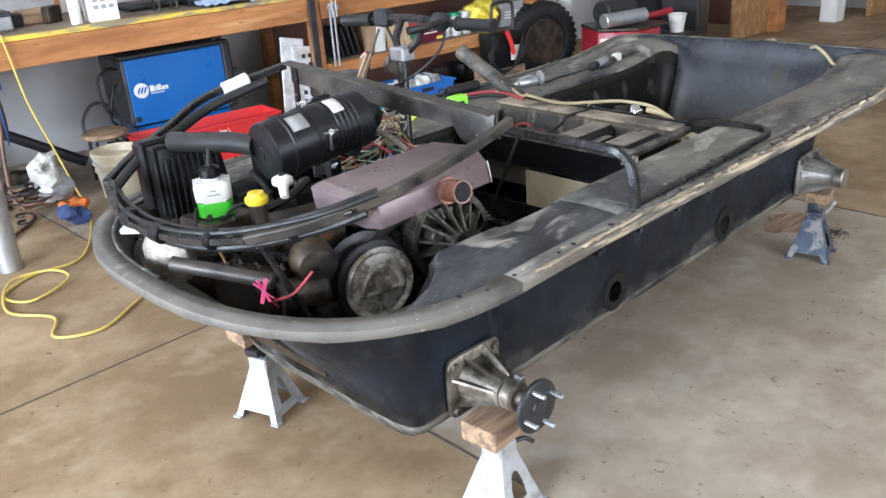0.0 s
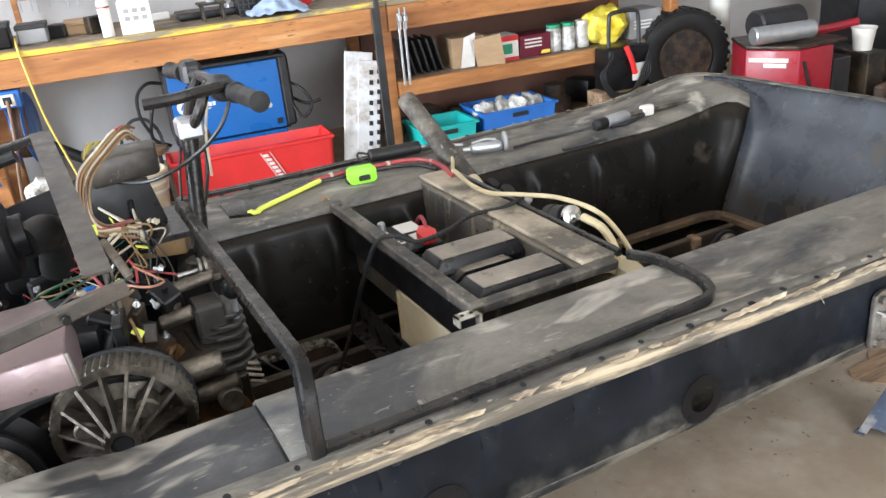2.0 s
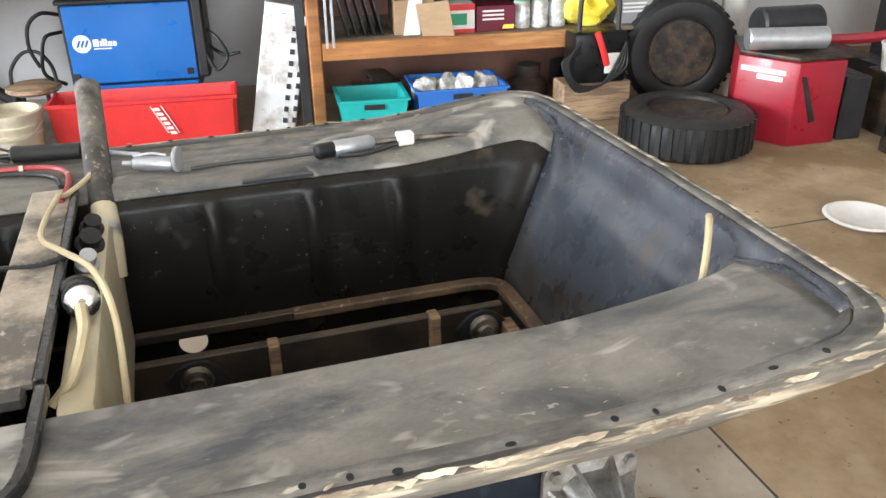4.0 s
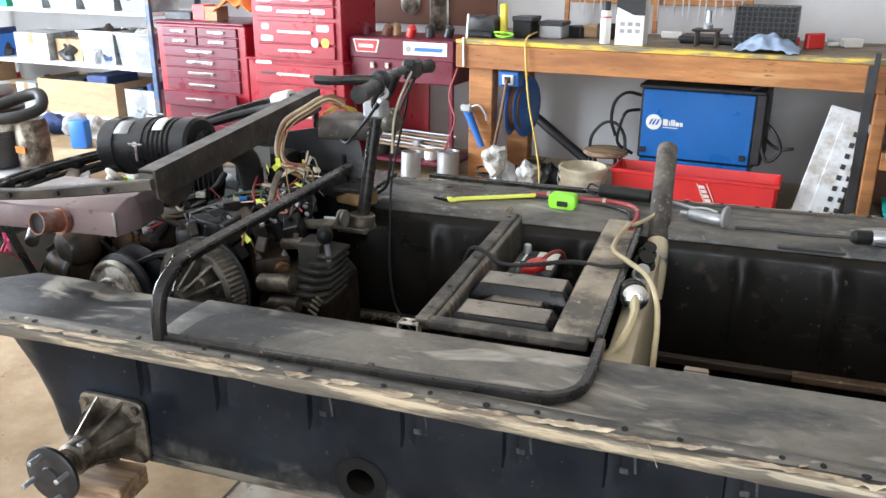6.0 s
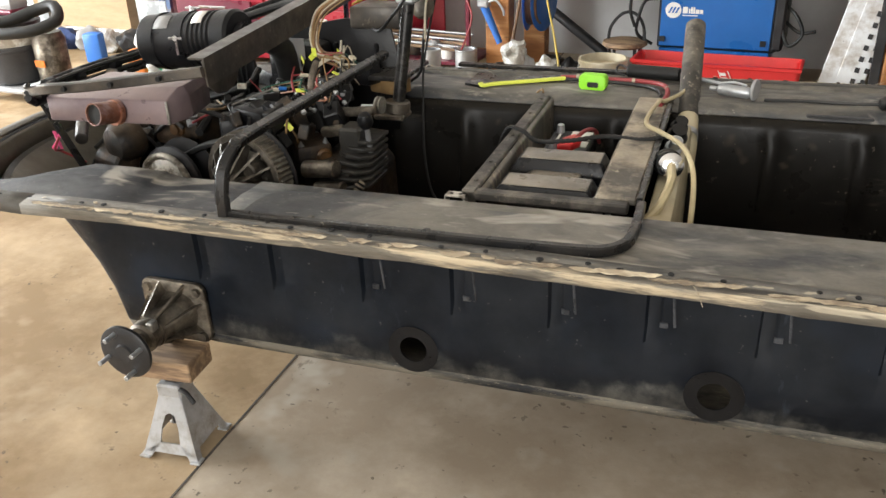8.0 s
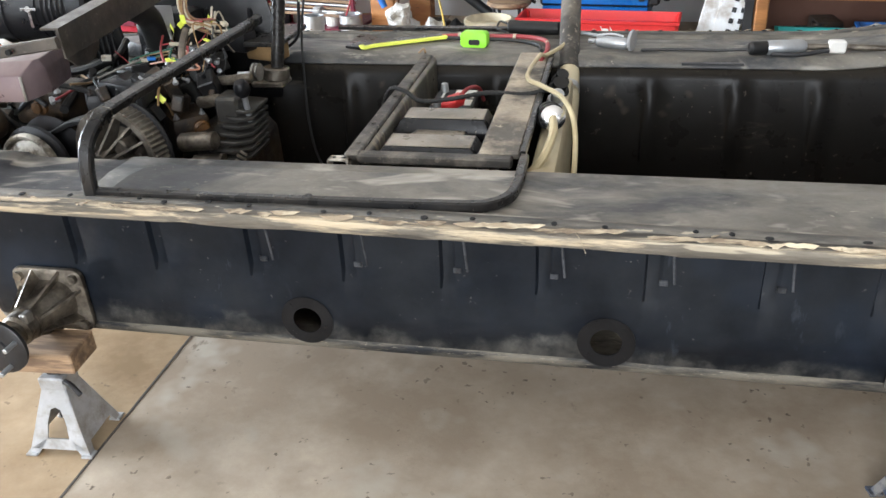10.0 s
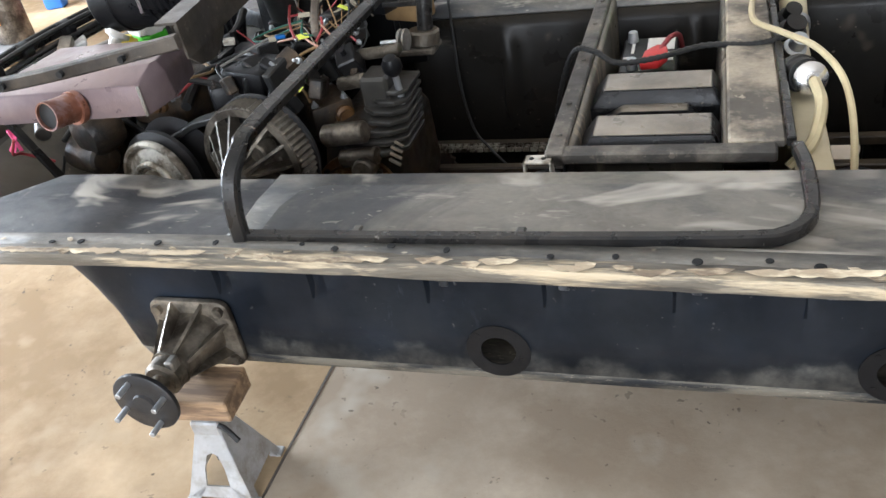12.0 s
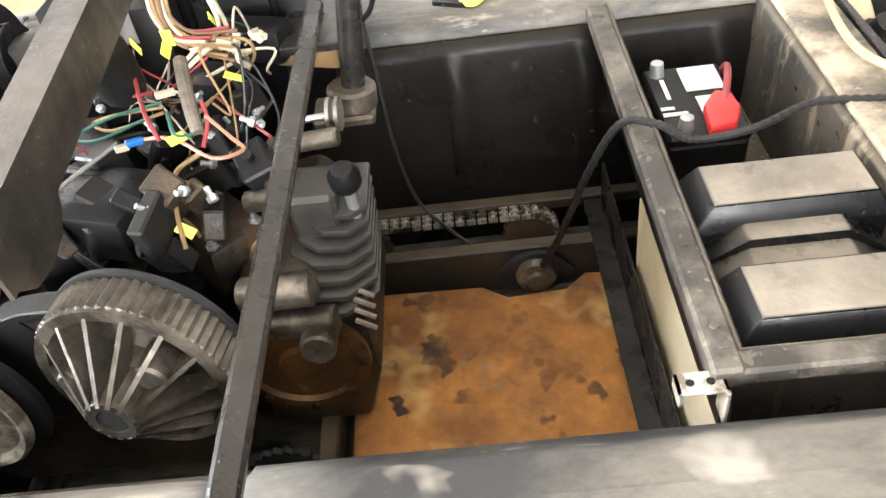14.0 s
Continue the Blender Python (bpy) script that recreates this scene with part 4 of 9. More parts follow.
        part("bearing_ring", bm, "plastic_black", hull)
# strip added at each flute's far edge, pale for caught light, with the square stop below it
for r in RIBS[2:]:
    part("flute_edge", tube(BM_(), [(r + 0.03, -0.356, 0.605), (r + 0.034, -0.3545, 0.53), (r + 0.04, -0.3525, 0.462)], 0.0028, 6, 4), "flute_edge", hull)
    part("flute_stop", box(BM_(), (r + 0.012, -0.3555, 0.458), (r + 0.028, -0.35, 0.47), 0.0015), "flute_edge", hull)
settle(hull)


# ---- axle housings and jack stands ----
def axle_housing(x, side, hubbed, material, label):
    th = thing("axle_housing", label, "axle housing", "axle housings bolted to the hull")
    y0 = 0.357
    bm = BM_()
    prism(bm, rrect(0.17, 0.155, 0.022, 3, 0, 0.335), plane("y", y0), 0.012, 0.002)
    for dx in (-1, 1):
        for dz in (-1, 1):
            cyl(bm, (dx * 0.066, y0 + 0.012, 0.335 + dz * 0.058), (dx * 0.066, y0 + 0.022, 0.335 + dz * 0.058), 0.011, n=6)
    ob_flange = bm
    body = BM_()
    sections = []
    for yy, w, h in ((y0 + 0.012, 0.115, 0.1), (y0 + 0.055, 0.085, 0.08), (y0 + 0.1, 0.072, 0.07), (y0 + 0.112, 0.074, 0.074)):
        sections.append([(px, yy, 0.335 + pz) for px, pz in rrect(w, h, min(w, h) * 0.42, 4)])
    rows_ = loft(body, sections)
    body.faces.new(rows_[-1])
    fins = []
    for q in (20, 65, 115, 160, 215, 270, 325):
        c, s = math.cos(radians(q)), math.sin(radians(q))
        mm = Matrix.Translation((0, 0, 0.335)) @ Matrix.Rotation(-radians(q), 4, "Y")
        fin = BM_()
        fins.append(fin)
        prism(fin, [(0.03, y0 + 0.01), (0.082, y0 + 0.01), (0.04, y0 + 0.105), (0.03, y0 + 0.105)], mm @ Matrix.Translation((0, 0, -0.003)), 0.006)
    hub = BM_()
    lathe(hub, [(0.03, 0), (0.036, 0.004), (0.036, 0.03), (0.03, 0.036), (0.0, 0.036)], (0, y0 + 0.11, 0.335), (0, 1, 0.335), 20)
    mirror = Matrix.Translation((x, 0, 0)) @ Matrix.Diagonal((1, side, 1, 1))
    pieces = [("mounting_flange", ob_flange, material, ""), ("housing", body, material, ""), ("seal_collar", hub, "alu_dirty" if hubbed else material, "")]
    pieces += [("fin", f, material, "") for f in fins]
    if hubbed:
        ax = BM_()
        cyl(ax, (0, y0 + 0.14, 0.335), (0, y0 + 0.185, 0.335), 0.017)
        pieces.append(("axle_shaft", ax, "alu_dirty", ""))
        fl = BM_()
        lathe(fl, [(0.0, 0), (0.03, 0), (0.034, 0.006), (0.06, 0.008), (0.063, 0.011), (0.063, 0.018), (0.06, 0.02), (0.022, 0.021), (0.02, 0.026), (0, 0.026)], (0, y0 + 0.18, 0.335), (0, 1, 0.335), 32)
        pieces.append(("wheel_flange", fl, "dark", "black wheel flange"))
        for k in range(4):
            q = radians(20 + 90 * k)
            st = BM_()
            px, pz = 0.047 * math.cos(q), 0.335 + 0.047 * math.sin(q)
            cyl(st, (px, y0 + 0.19, pz), (px, y0 + 0.232, pz), 0.0055, n=10, bevel=0.001)
            pieces.append(("wheel_stud", st, "galv", ""))
        nb = BM_()
        box(nb, (0.015, y0 + 0.115, 0.352), (0.032, y0 + 0.14, 0.376), 0.003)
        pieces.append(("grease_plug", nb, "alu", ""))
    for name, b, mt, lab in pieces:
        bmesh.ops.transform(b, matrix=mirror, verts=b.verts)
        part(name, b, mt, th, lab)
    return settle(th)


axle_housing(0.032, -1, True, "alu_dirty", "cast aluminium axle housing with black four-stud wheel flange")
axle_housing(1.838, -1, False, "alu", "bare cast aluminium axle housing with radial fins")
axle_housing(0.032, 1, True, "alu_dirty", "cast aluminium axle housing with black four-stud wheel flange")
axle_housing(1.838, 1, False, "alu", "bare cast aluminium axle housing with radial fins")


def jack_stand(x, y, turn, material, label, head, handle=True, top=0.172):
    """Pyramid stand: two pressed leg plates on feet, a ratchet post and a saddle."""
    th = thing("jack_stand", label, "jack stand", "jack stands under the hull")
    m = Matrix.Translation((x, y, 0)) @ Matrix.Rotation(radians(turn), 4, "Z")
    for k in range(4):
        b = BM_()
        ang = Matrix.Rotation(radians(90 * k), 4, "Z")
        w0, w1 = 0.074, 0.024
        tilt = Matrix.Translation((0, -w0, 0)) @ Matrix.Rotation(-math.atan2(w0 - w1, top), 4, "X")
        if k in (0, 2):
            # plate with a tall slot: two strips, a head and a foot bar round the opening
            quads = [[(sg * w0, 0.0), (sg * (w0 - 0.02), 0.0), (sg * 0.026, 0.042), (sg * 0.022, 0.08), (sg * 0.012, 0.112), (sg * w1, top)][::sg] for sg in (-1, 1)]
            quads += [[(-w1, top), (-0.012, 0.112), (0.0, 0.118), (0.012, 0.112), (w1, top)], [(-0.067, 0.016), (0.067, 0.016), (0.026, 0.042), (-0.026, 0.042)]]
            for qd in quads:
                prism(b, qd, m @ ang @ tilt @ Matrix(((1, 0, 0, 0), (0, 0, 1, 0), (0, 1, 0, 0), (0, 0, 0, 1))), 0.004)
        else:
            for qd in ([(-w0, 0.0), (-w0 + 0.02, 0.0), (-0.045, 0.028), (0.045, 0.028), (w0 - 0.02, 0.0), (w0, 0.0), (w1, top), (-w1, top)],):
                prism(b, qd, m @ ang @ tilt @ Matrix(((1, 0, 0, 0), (0, 0, 1, 0), (0, 1, 0, 0), (0, 0, 0, 1))), 0.004)
        part("leg_plate", b, material, th, angle=20)
        f = BM_()
        fm = m @ ang @ Matrix.Translation((-w0 + 0.006, -w0 + 0.006, 0))
        box(f, (-0.012, -0.012, 0), (0.014, 0.014, 0.006), 0.001, fm)
        part("foot", f, material, th)
    b = BM_()
    box(b, (-0.031, -0.031, top - 0.022), (0.031, 0.031, top + 0.012), 0.004, m)
    part("collar", b, material, th)
    b = BM_()
    box(b, (-0.017, -0.014, 0.06), (0.017, 0.014, head - 0.012), 0.002, m)
    part("ratchet_post", b, "dark", th)
    b = BM_()
    prism(b, [(-0.045, head - 0.022), (0.045, head - 0.022), (0.05, head), (0.03, head), (0.022, head - 0.008), (-0.022, head - 0.008), (-0.03, head), (-0.05, head)], m @ plane("y", -0.022), 0.044, 0.002)
    part("saddle", b, "dark" if material == "silver_paint" else material, th)
    if handle:
        b = BM_()
        tube(b, [m @ Vector(p) for p in (((0.02, -0.02, top), (0.05, -0.035, top + 0.004), (0.075, -0.045, top - 0.016)) if material != "jack_blue" else ((0.02, -0.02, top), (0.06, -0.03, top - 0.012), (0.125, -0.045, top + 0.006)))], 0.006 if material != "jack_blue" else 0.0075, 8)
        part("ratchet_handle", b, "dark" if material != "jack_blue" else "silver_paint", th)
    return settle(th)


def wood_block(lo, hi, turn=0.0):
    c = (Vector(lo) + Vector(hi)) / 2
    bm = BM_()
    box(bm, lo, hi, 0.003, Matrix.Translation(c) @ Matrix.Rotation(radians(turn), 4, "Z") @ Matrix.Translation(-c))
    return single("wood_block", bm, "wood_block", "short weathered wood block under an axle housing", "wood block", "wood blocks on the jack stands")


jack_stand(0.036, -0.43, 4, "silver_paint", "silver-painted pressed steel jack stand holding a wood block", 0.222)
wood_block((-0.05, -0.49, 0.222), (0.125, -0.39, 0.272), 4)
jack_stand(-0.1, 0.36, 20, "silver_paint", "silver-painted pressed steel jack stand under the bow", 0.222)
wood_block((-0.15, 0.365, 0.222), (0.09, 0.46, 0.262), 0)
jack_stand(1.87, -0.40, 12, "jack_blue", "worn navy jack stand with a bright handle", 0.222)
wood_block((1.825, -0.45, 0.222), (1.905, -0.37, 0.262), 8)
jack_stand(1.87, 0.41, 0, "jack_blue", "worn navy jack stand with a bright handle", 0.222)
wood_block((1.80, 0.37, 0.222), (1.94, 0.46, 0.262), 0)

random.seed(12)
bm = BM_()
for k in range(360):
    a, r = random.uniform(0, 6.283), abs(random.gauss(0, 0.045))
    x, y, q = 2.13 + r * math.cos(a), -0.385 + r * 0.8 * math.sin(a), random.uniform(0.001, 0.0035)
    box(bm, (x - q, y - q * 0.6, 0.0), (x + q, y + q * 0.6, q * 0.5), 0, Matrix.Translation((x, y, 0)) @ Matrix.Rotation(a, 4, "Z") @ Matrix.Translation((-x, -y, 0)))
single("dirt_chips", bm, "rust_dark", "brown chips of dirt scattered on the concrete", "dirt", kind="stuff")

# ---- chassis inside the tub ----
chassis = thing("chassis_frame", "dark rusty welded steel chassis rails in the tub", "chassis")
for side in (-1, 1):
    bm = BM_()
    box(bm, (-0.04, side * 0.222 - 0.012, 0.272), (1.915, side * 0.222 + 0.012, 0.365), 0.003)
    part("rail", bm, "chassis_black", chassis)
    bm = BM_()
    box(bm, (-0.02, side * 0.326 - 0.012, 0.352), (1.46, side * 0.326 + 0.012, 0.372), 0.002)
    part("side_ledge", bm, "chassis_black", chassis)
bm = BM_()                                           # bare tan loop that closes the ledges at the stern
tube(bm, [(1.46, 0.326, 0.362), (1.60, 0.326, 0.362), (1.78, 0.326, 0.362), (1.90, 0.322, 0.362), (1.938, 0.30, 0.362), (1.947, 0.25, 0.362), (1.947, 0.0, 0.362), (1.947, -0.25, 0.362), (1.938, -0.30, 0.362), (1.90, -0.322, 0.362), (1.60, -0.326, 0.362), (1.46, -0.326, 0.362)], 0.012, 8, 4, flat=(0.032, 0.02))
part("stern_loop", bm, "plank_bare", chassis, "bare tan steel loop at the stern")
for x in (0.30, 0.752, 1.10, 1.92):
    bm = BM_()
    box(bm, (x - 0.014, -0.21, 0.262), (x + 0.014, 0.21, 0.33), 0.003)
    part("cross_member", bm, "chassis_black" if x < 1.5 else "wood_block", chassis, "" if x < 1.5 else "tan dusty cross member")
for x, y in ((1.40, -0.02), (1.75, -0.02), (1.40, 0.21), (1.75, 0.21)):
    bm = BM_()
    box(bm, (x - 0.012, y - 0.02, 0.25), (x + 0.012, y + 0.02, 0.372), 0.003)
    part("upright", bm, "wood_block", chassis)
bm = BM_()
box(bm, (0.75, -0.012, 0.335), (1.92, 0.012, 0.36), 0.003)
part("middle_rail", bm, "chassis_black", chassis)
for x in (0.62, 1.24, 1.86):
    for side in (-1, 1):
        bm = BM_()
        prism(bm, [(x + 0.052 * math.cos(radians(30 * k)) * (1.25 if k % 6 == 0 else 1), 0.32 + 0.045 * math.sin(radians(30 * k))) for k in range(12)], plane("y", side * 0.20 - 0.005), 0.01, 0.001)
        part("bearing_plate", bm, "dark", chassis)
        bm = BM_()
        lathe(bm, [(0.03, 0), (0.034, 0.008), (0.03, 0.02), (0.018, 0.022), (0.016, 0.03), (0, 0.03)], (x, side * 0.195, 0.325), (x, 0, 0.325), 20)
        part("bearing", bm, "alu_dirty", chassis, "oily bearing insert")
settle(chassis)

bm = BM_()
prism(bm, [(0.33, -0.205), (0.735, -0.205), (0.735, 0.196), (0.70, 0.2), (0.665, 0.166), (0.57, 0.16), (0.53, 0.19), (0.33, 0.196)], plane("z", 0.30), 0.005, 0.001)
single("floor_plate", bm, "rust", "rusty orange steel floor plate lying between the chassis rails", "plate")


def roller_chain(x0, x1, y, zc, r):
    th = thing("drive_chain", "oily double roller chain on a sprocket", "chain")
    path = []
    n = 46
    L = x1 - x0
    per = 2 * L + 2 * math.pi * r
    for k in range(n):
        s = per * k / n
        if s < L:
            path.append((x0 + s, zc + r, 0))
        elif s < L + math.pi * r:
            q = (s - L) / r
            path.append((x1 + r * math.sin(q), zc + r * math.cos(q), q))
        elif s < 2 * L + math.pi * r:
            path.append((x1 - (s - L - math.pi * r), zc - r, math.pi))
        else:
            q = math.pi + (s - 2 * L - math.pi * r) / r
            path.append((x0 + r * math.sin(q), zc + r * math.cos(q), q))
    b = BM_()
    for x, z, q in path:
        mm = Matrix.Translation((x, y, z)) @ Matrix.Rotation(q, 4, "Y")
        for dy in (-0.012, 0.0, 0.012):
            box(b, (-0.0075, dy - 0.0014, -0.005), (0.0075, dy + 0.0014, 0.005), 0, mm)
        fm = mm @ Matrix.Translation((0, -0.012, 0))
        cyl(b, fm @ Vector((0, 0, 0)), fm @ Vector((0, 0.024, 0)), 0.0038, n=6)
    tagged(part("link", b, "chain", th, "oily steel links"), "oily steel links", kind="stuff")
    for x in (x0, x1):
        s = BM_()
        lathe(s, [(0.012, 0), (r + 0.002, 0.002), (r + 0.002, 0.012), (0.012, 0.014)], (x, y - 0.007, zc), (x, y + 1, zc), 32, gear=0.006)
        part("sprocket", s, "rust_dark", th)
    return settle(th)


roller_chain(0.34, 0.62, 0.28, 0.335, 0.045)

# ---- seat box: steel frame, moulded pan, tank ----
LIFT = Matrix.Translation((0, 0, 0.012))
seat = thing("seat_support", "dusty steel angle support around the seat box", "seat support")
for name, lo, hi in (("left_rail", (0.728, -0.322, 0.652), (0.758, 0.37, 0.678)), ("near_rail", (0.728, -0.322, 0.655), (1.05, -0.295, 0.675)), ("right_plank", (0.985, -0.295, 0.664), (1.062, 0.40, 0.679))):
    bm = BM_()
    box(bm, lo, hi, 0.0035)
    part(name, bm, "plank" if "plank" in name else "steel_dusty", seat, "dusty tan flat plank" if "plank" in name else "")
bm = BM_()
box(bm, (1.062, -0.30, 0.668), (1.074, 0.38, 0.684), 0.002)
part("edge_trim", bm, "steel_black", seat)
bm = BM_()
box(bm, (0.697, -0.335, 0.664), (0.741, -0.311, 0.668), 0.001)
box(bm, (0.697, -0.335, 0.650), (0.701, -0.311, 0.668), 0.001)
box(bm, (0.737, -0.339, 0.625), (0.741, -0.317, 0.668), 0.001)
part("latch", bm, "latch_metal", seat, "bright bent latch plate")
for x, y in ((0.709, -0.323), (0.727, -0.323)):
    part("latch_hole", cyl(BM_(), (x, y, 0.668), (x, y, 0.6686), 0.004, n=10), "hole", seat)
for y in (-0.27, -0.16, 0.02, 0.2, 0.33):
    for x in (0.743, 1.068):
        bm = BM_()
        cyl(bm, (x, y, 0.676), (x, y, 0.6815), 0.0045, n=8)
        part("rivet", bm, "steel_dusty", seat)

pan = thing("seat_pan", "dusty black moulded plastic seat pan with two humps", "seat pan")
bm = BM_()
top = [(0.76, -0.293), (0.985, -0.293), (0.985, 0.385), (0.76, 0.385)]
mid = [(0.768, -0.283), (0.977, -0.283), (0.977, 0.375), (0.768, 0.375)]
low = [(0.775, -0.274), (0.97, -0.274), (0.97, 0.365), (0.775, 0.365)]
rows = loft(bm, [[(x, y, 0.672) for x, y in top], [(x, y, 0.66) for x, y in mid], [(x, y, 0.49) for x, y in low]])
bm.faces.new(rows[-1])
tray = part("tray", bm, "tray", pan)
sol = tray.modifiers.new("thickness", "SOLIDIFY")
sol.thickness, sol.offset = 0.004, 1


def hump(y0, y1, ztop):
    b = BM_()
    secs = []
    for z, gx, gy in ((0.49, 0.0, 0.0), (ztop - 0.036, 0.0, 0.002), (ztop - 0.028, 0.004, 0.003), (ztop - 0.004, 0.022, 0.01), (ztop, 0.028, 0.014)):
        secs.append([(x, y, z) for x, y in ((0.766 + gx, y0 - 0.012 + gy), (0.981 - gx * 0.7, y0 - 0.012 + gy), (0.981 - gx * 0.7, y1 + 0.012 - gy), (0.766 + gx, y1 + 0.012 - gy))])
    rr = loft(b, secs)
    b.faces.new(rr[-1])
    es = [e for e in b.edges if abs(e.verts[0].co.z - e.verts[1].co.z) > 0.02 or min(v.co.z for v in e.verts) > ztop - 0.002]
    bmesh.ops.bevel(b, geom=es, offset=0.004, segments=2, affect="EDGES", profile=0.5)
    return part("hump", b, "seatpan", pan, "dusty hump with black chamfered ends")


hump(-0.098, -0.028, 0.672)
hump(-0.26, -0.19, 0.672)
bm = BM_()
prism(bm, [(0.768, 0.60), (0.978, 0.60), (0.968, 0.618), (0.925, 0.648), (0.822, 0.648), (0.778, 0.622)], plane("y", -0.132), 0.03, 0.004)
part("saddle_rib", bm, "seatpan", pan)
bm = BM_()
prism(bm, [(0.768, 0.59), (0.978, 0.59), (0.97, 0.612), (0.925, 0.637), (0.822, 0.637), (0.776, 0.616)], plane("y", -0.185), 0.055, 0.004)
part("saddle", bm, "seatpan", pan)
settle(pan)
pan.matrix_basis = LIFT @ pan.matrix_basis

cream = thing("cream_panel", "cream plastic panel standing under the seat box rail", "panel")
part("sheet", box(BM_(), (0.757, -0.285, 0.40), (0.7635, 0.066, 0.5595), 0.002), "cream", cream)
part("end_fold", tube(BM_(), [(0.7575, 0.07, 0.402), (0.7575, 0.07, 0.48), (0.7575, 0.07, 0.559)], 0.006, 8, 2), "cream", cream, "rounded folded end")
part("bottom_fold", tube(BM_(), [(0.757, -0.285, 0.398), (0.757, -0.1, 0.398), (0.757, 0.07, 0.398)], 0.006, 8, 2), "cream", cream, "rounded folded lower edge")
settle(cream)
bar = thing("angle_bar", "oily black angle bar across the tub", "bar")
part("upright_leg", box(BM_(), (0.7425, -0.30, 0.372), (0.7465, 0.30, 0.452), 0.001), "steel_black", bar)
part("foot_leg", box(BM_(), (0.712, -0.30, 0.372), (0.7425, 0.30, 0.3765), 0.001), "steel_black", bar)
settle(bar)
bm = BM_()
box(bm, (0.75, -0.302, 0.56), (0.7565, 0.365, 0.652), 0.002)
part("front_skirt", bm, "plastic_black", seat, "black plastic skirt")
settle(seat)
seat.matrix_basis = LIFT @ seat.matrix_basis

tank = thing("fuel_tank", "cream translucent plastic fuel tank behind the seat box", "tank")
bm = BM_()
prism(bm, [(-0.335, 0.37), (0.30, 0.37), (0.345, 0.52), (0.345, 0.60), (0.30, 0.655), (-0.30, 0.648), (-0.335, 0.62)], plane("x", 1.078), 0.05, 0.01)
part("shell", bm, "cream", tank)
bm = BM_()
lathe(bm, [(0.03, 0), (0.03, 0.02), (0.027, 0.024), (0.027, 0.05), (0, 0.05)], (1.095, -0.03, 0.672), (1.108, -0.10, 0.692), 20)
part("filler_neck", bm, "rubber", tank)
bm = BM_()
lathe(bm, [(0.024, 0), (0.026, 0.004), (0.026, 0.016), (0.02, 0.02), (0.008, 0.021), (0.007, 0.032), (0, 0.032)], (1.106, -0.082, 0.686), (1.112, -0.13, 0.70), 18)
part("filler_cap", bm, "chrome", tank, "bright filler fitting")
for y, r in ((0.10, 0.02), (0.18, 0.026), (0.25, 0.022)):
    bm = BM_()
    lathe(bm, [(r, 0), (r, 0.02), (r * 0.7, 0.024), (r * 0.7, 0.045), (0, 0.045)], (1.095, y, 0.65), (1.11, y - 0.03, 0.70), 14)
    part("fitting", bm, "rubber" if r > 0.021 else "galv", tank)
settle(tank)

battery = thing("battery", "black battery with white labels in the seat pan", "battery")
bm = BM_()
box(bm, (0.794, 0.103, 0.492), (0.898, 0.272, 0.612), 0.004)
part("case", bm, "plastic_black", battery)
bm = BM_()
box(bm, (0.792, 0.101, 0.612), (0.9, 0.274, 0.628), 0.004)
part("lid", bm, "plastic_black", battery)
for lo, hi in (((0.84, 0.205, 0.6285), (0.892, 0.265, 0.630)), ((0.848, 0.15, 0.6285), (0.892, 0.19, 0.630)), ((0.797, 0.15, 0.6285), (0.83, 0.158, 0.6298)), ((0.797, 0.165, 0.6285), (0.815, 0.172, 0.6298)), ((0.81, 0.19, 0.6285), (0.816, 0.24, 0.6298))):
    bm = BM_()
    box(bm, lo, hi)
    part("label", bm, "white", battery, "white printed label")
for x, y in ((0.81, 0.256), (0.818, 0.118)):
    bm = BM_()
    lathe(bm, [(0.011, 0), (0.009, 0.02), (0.006, 0.022), (0, 0.022)], (x, y, 0.628), (x, y, 1), 14)
    part("terminal_post", bm, "galv", battery)
bm = BM_()
prism(bm, [(0.835, 0.075), (0.87, 0.082), (0.885, 0.115), (0.882, 0.15), (0.862, 0.16), (0.84, 0.128)], plane("z", 0.64), 0.02, 0.006)
part("terminal_boot", bm, "red_plastic", battery, "red rubber terminal boot")
settle(battery)


def cable(name, pts, r, material, label, category="cable", group="", n=8, steps=6):
    return single(name, tube(BM_(), pts, r, n, steps), material, label, category, group)


cable("battery_cable", [(0.868, 0.13, 0.655), (0.885, 0.18, 0.662), (0.90, 0.235, 0.645), (0.905, 0.28, 0.6)], 0.005, "wire_red", "short red battery cable on the post")
single("corrugated_cable", tube(BM_(), [(0.63, 0.18, 0.35), (0.655, 0.13, 0.46), (0.685, 0.085, 0.60), (0.72, 0.06, 0.69), (0.76, 0.04, 0.698), (0.80, 0.03, 0.678), (0.87, 0.03, 0.684), (0.95, 0.06, 0.69), (1.03, 0.05, 0.692), (1.085, 0.06, 0.70)], 0.0056, 8, 26, None, 0.0009), "rubber", "grey corrugated cable sleeve draped over the seat frame", "cable")
cable("throttle_cable", [(0.62, 0.205, 0.33), (0.604, 0.21, 0.318), (0.532, 0.238, 0.345), (0.476, 0.262, 0.39), (0.439, 0.285, 0.43), (0.416, 0.31, 0.52), (0.405, 0.345, 0.633), (0.395, 0.385, 0.732), (0.41, 0.40, 0.84), (0.44, 0.39, 0.95), (0.455, 0.365, 1.02)], 0.0032, "wire_black", "thin black control cable hanging from the handlebar")
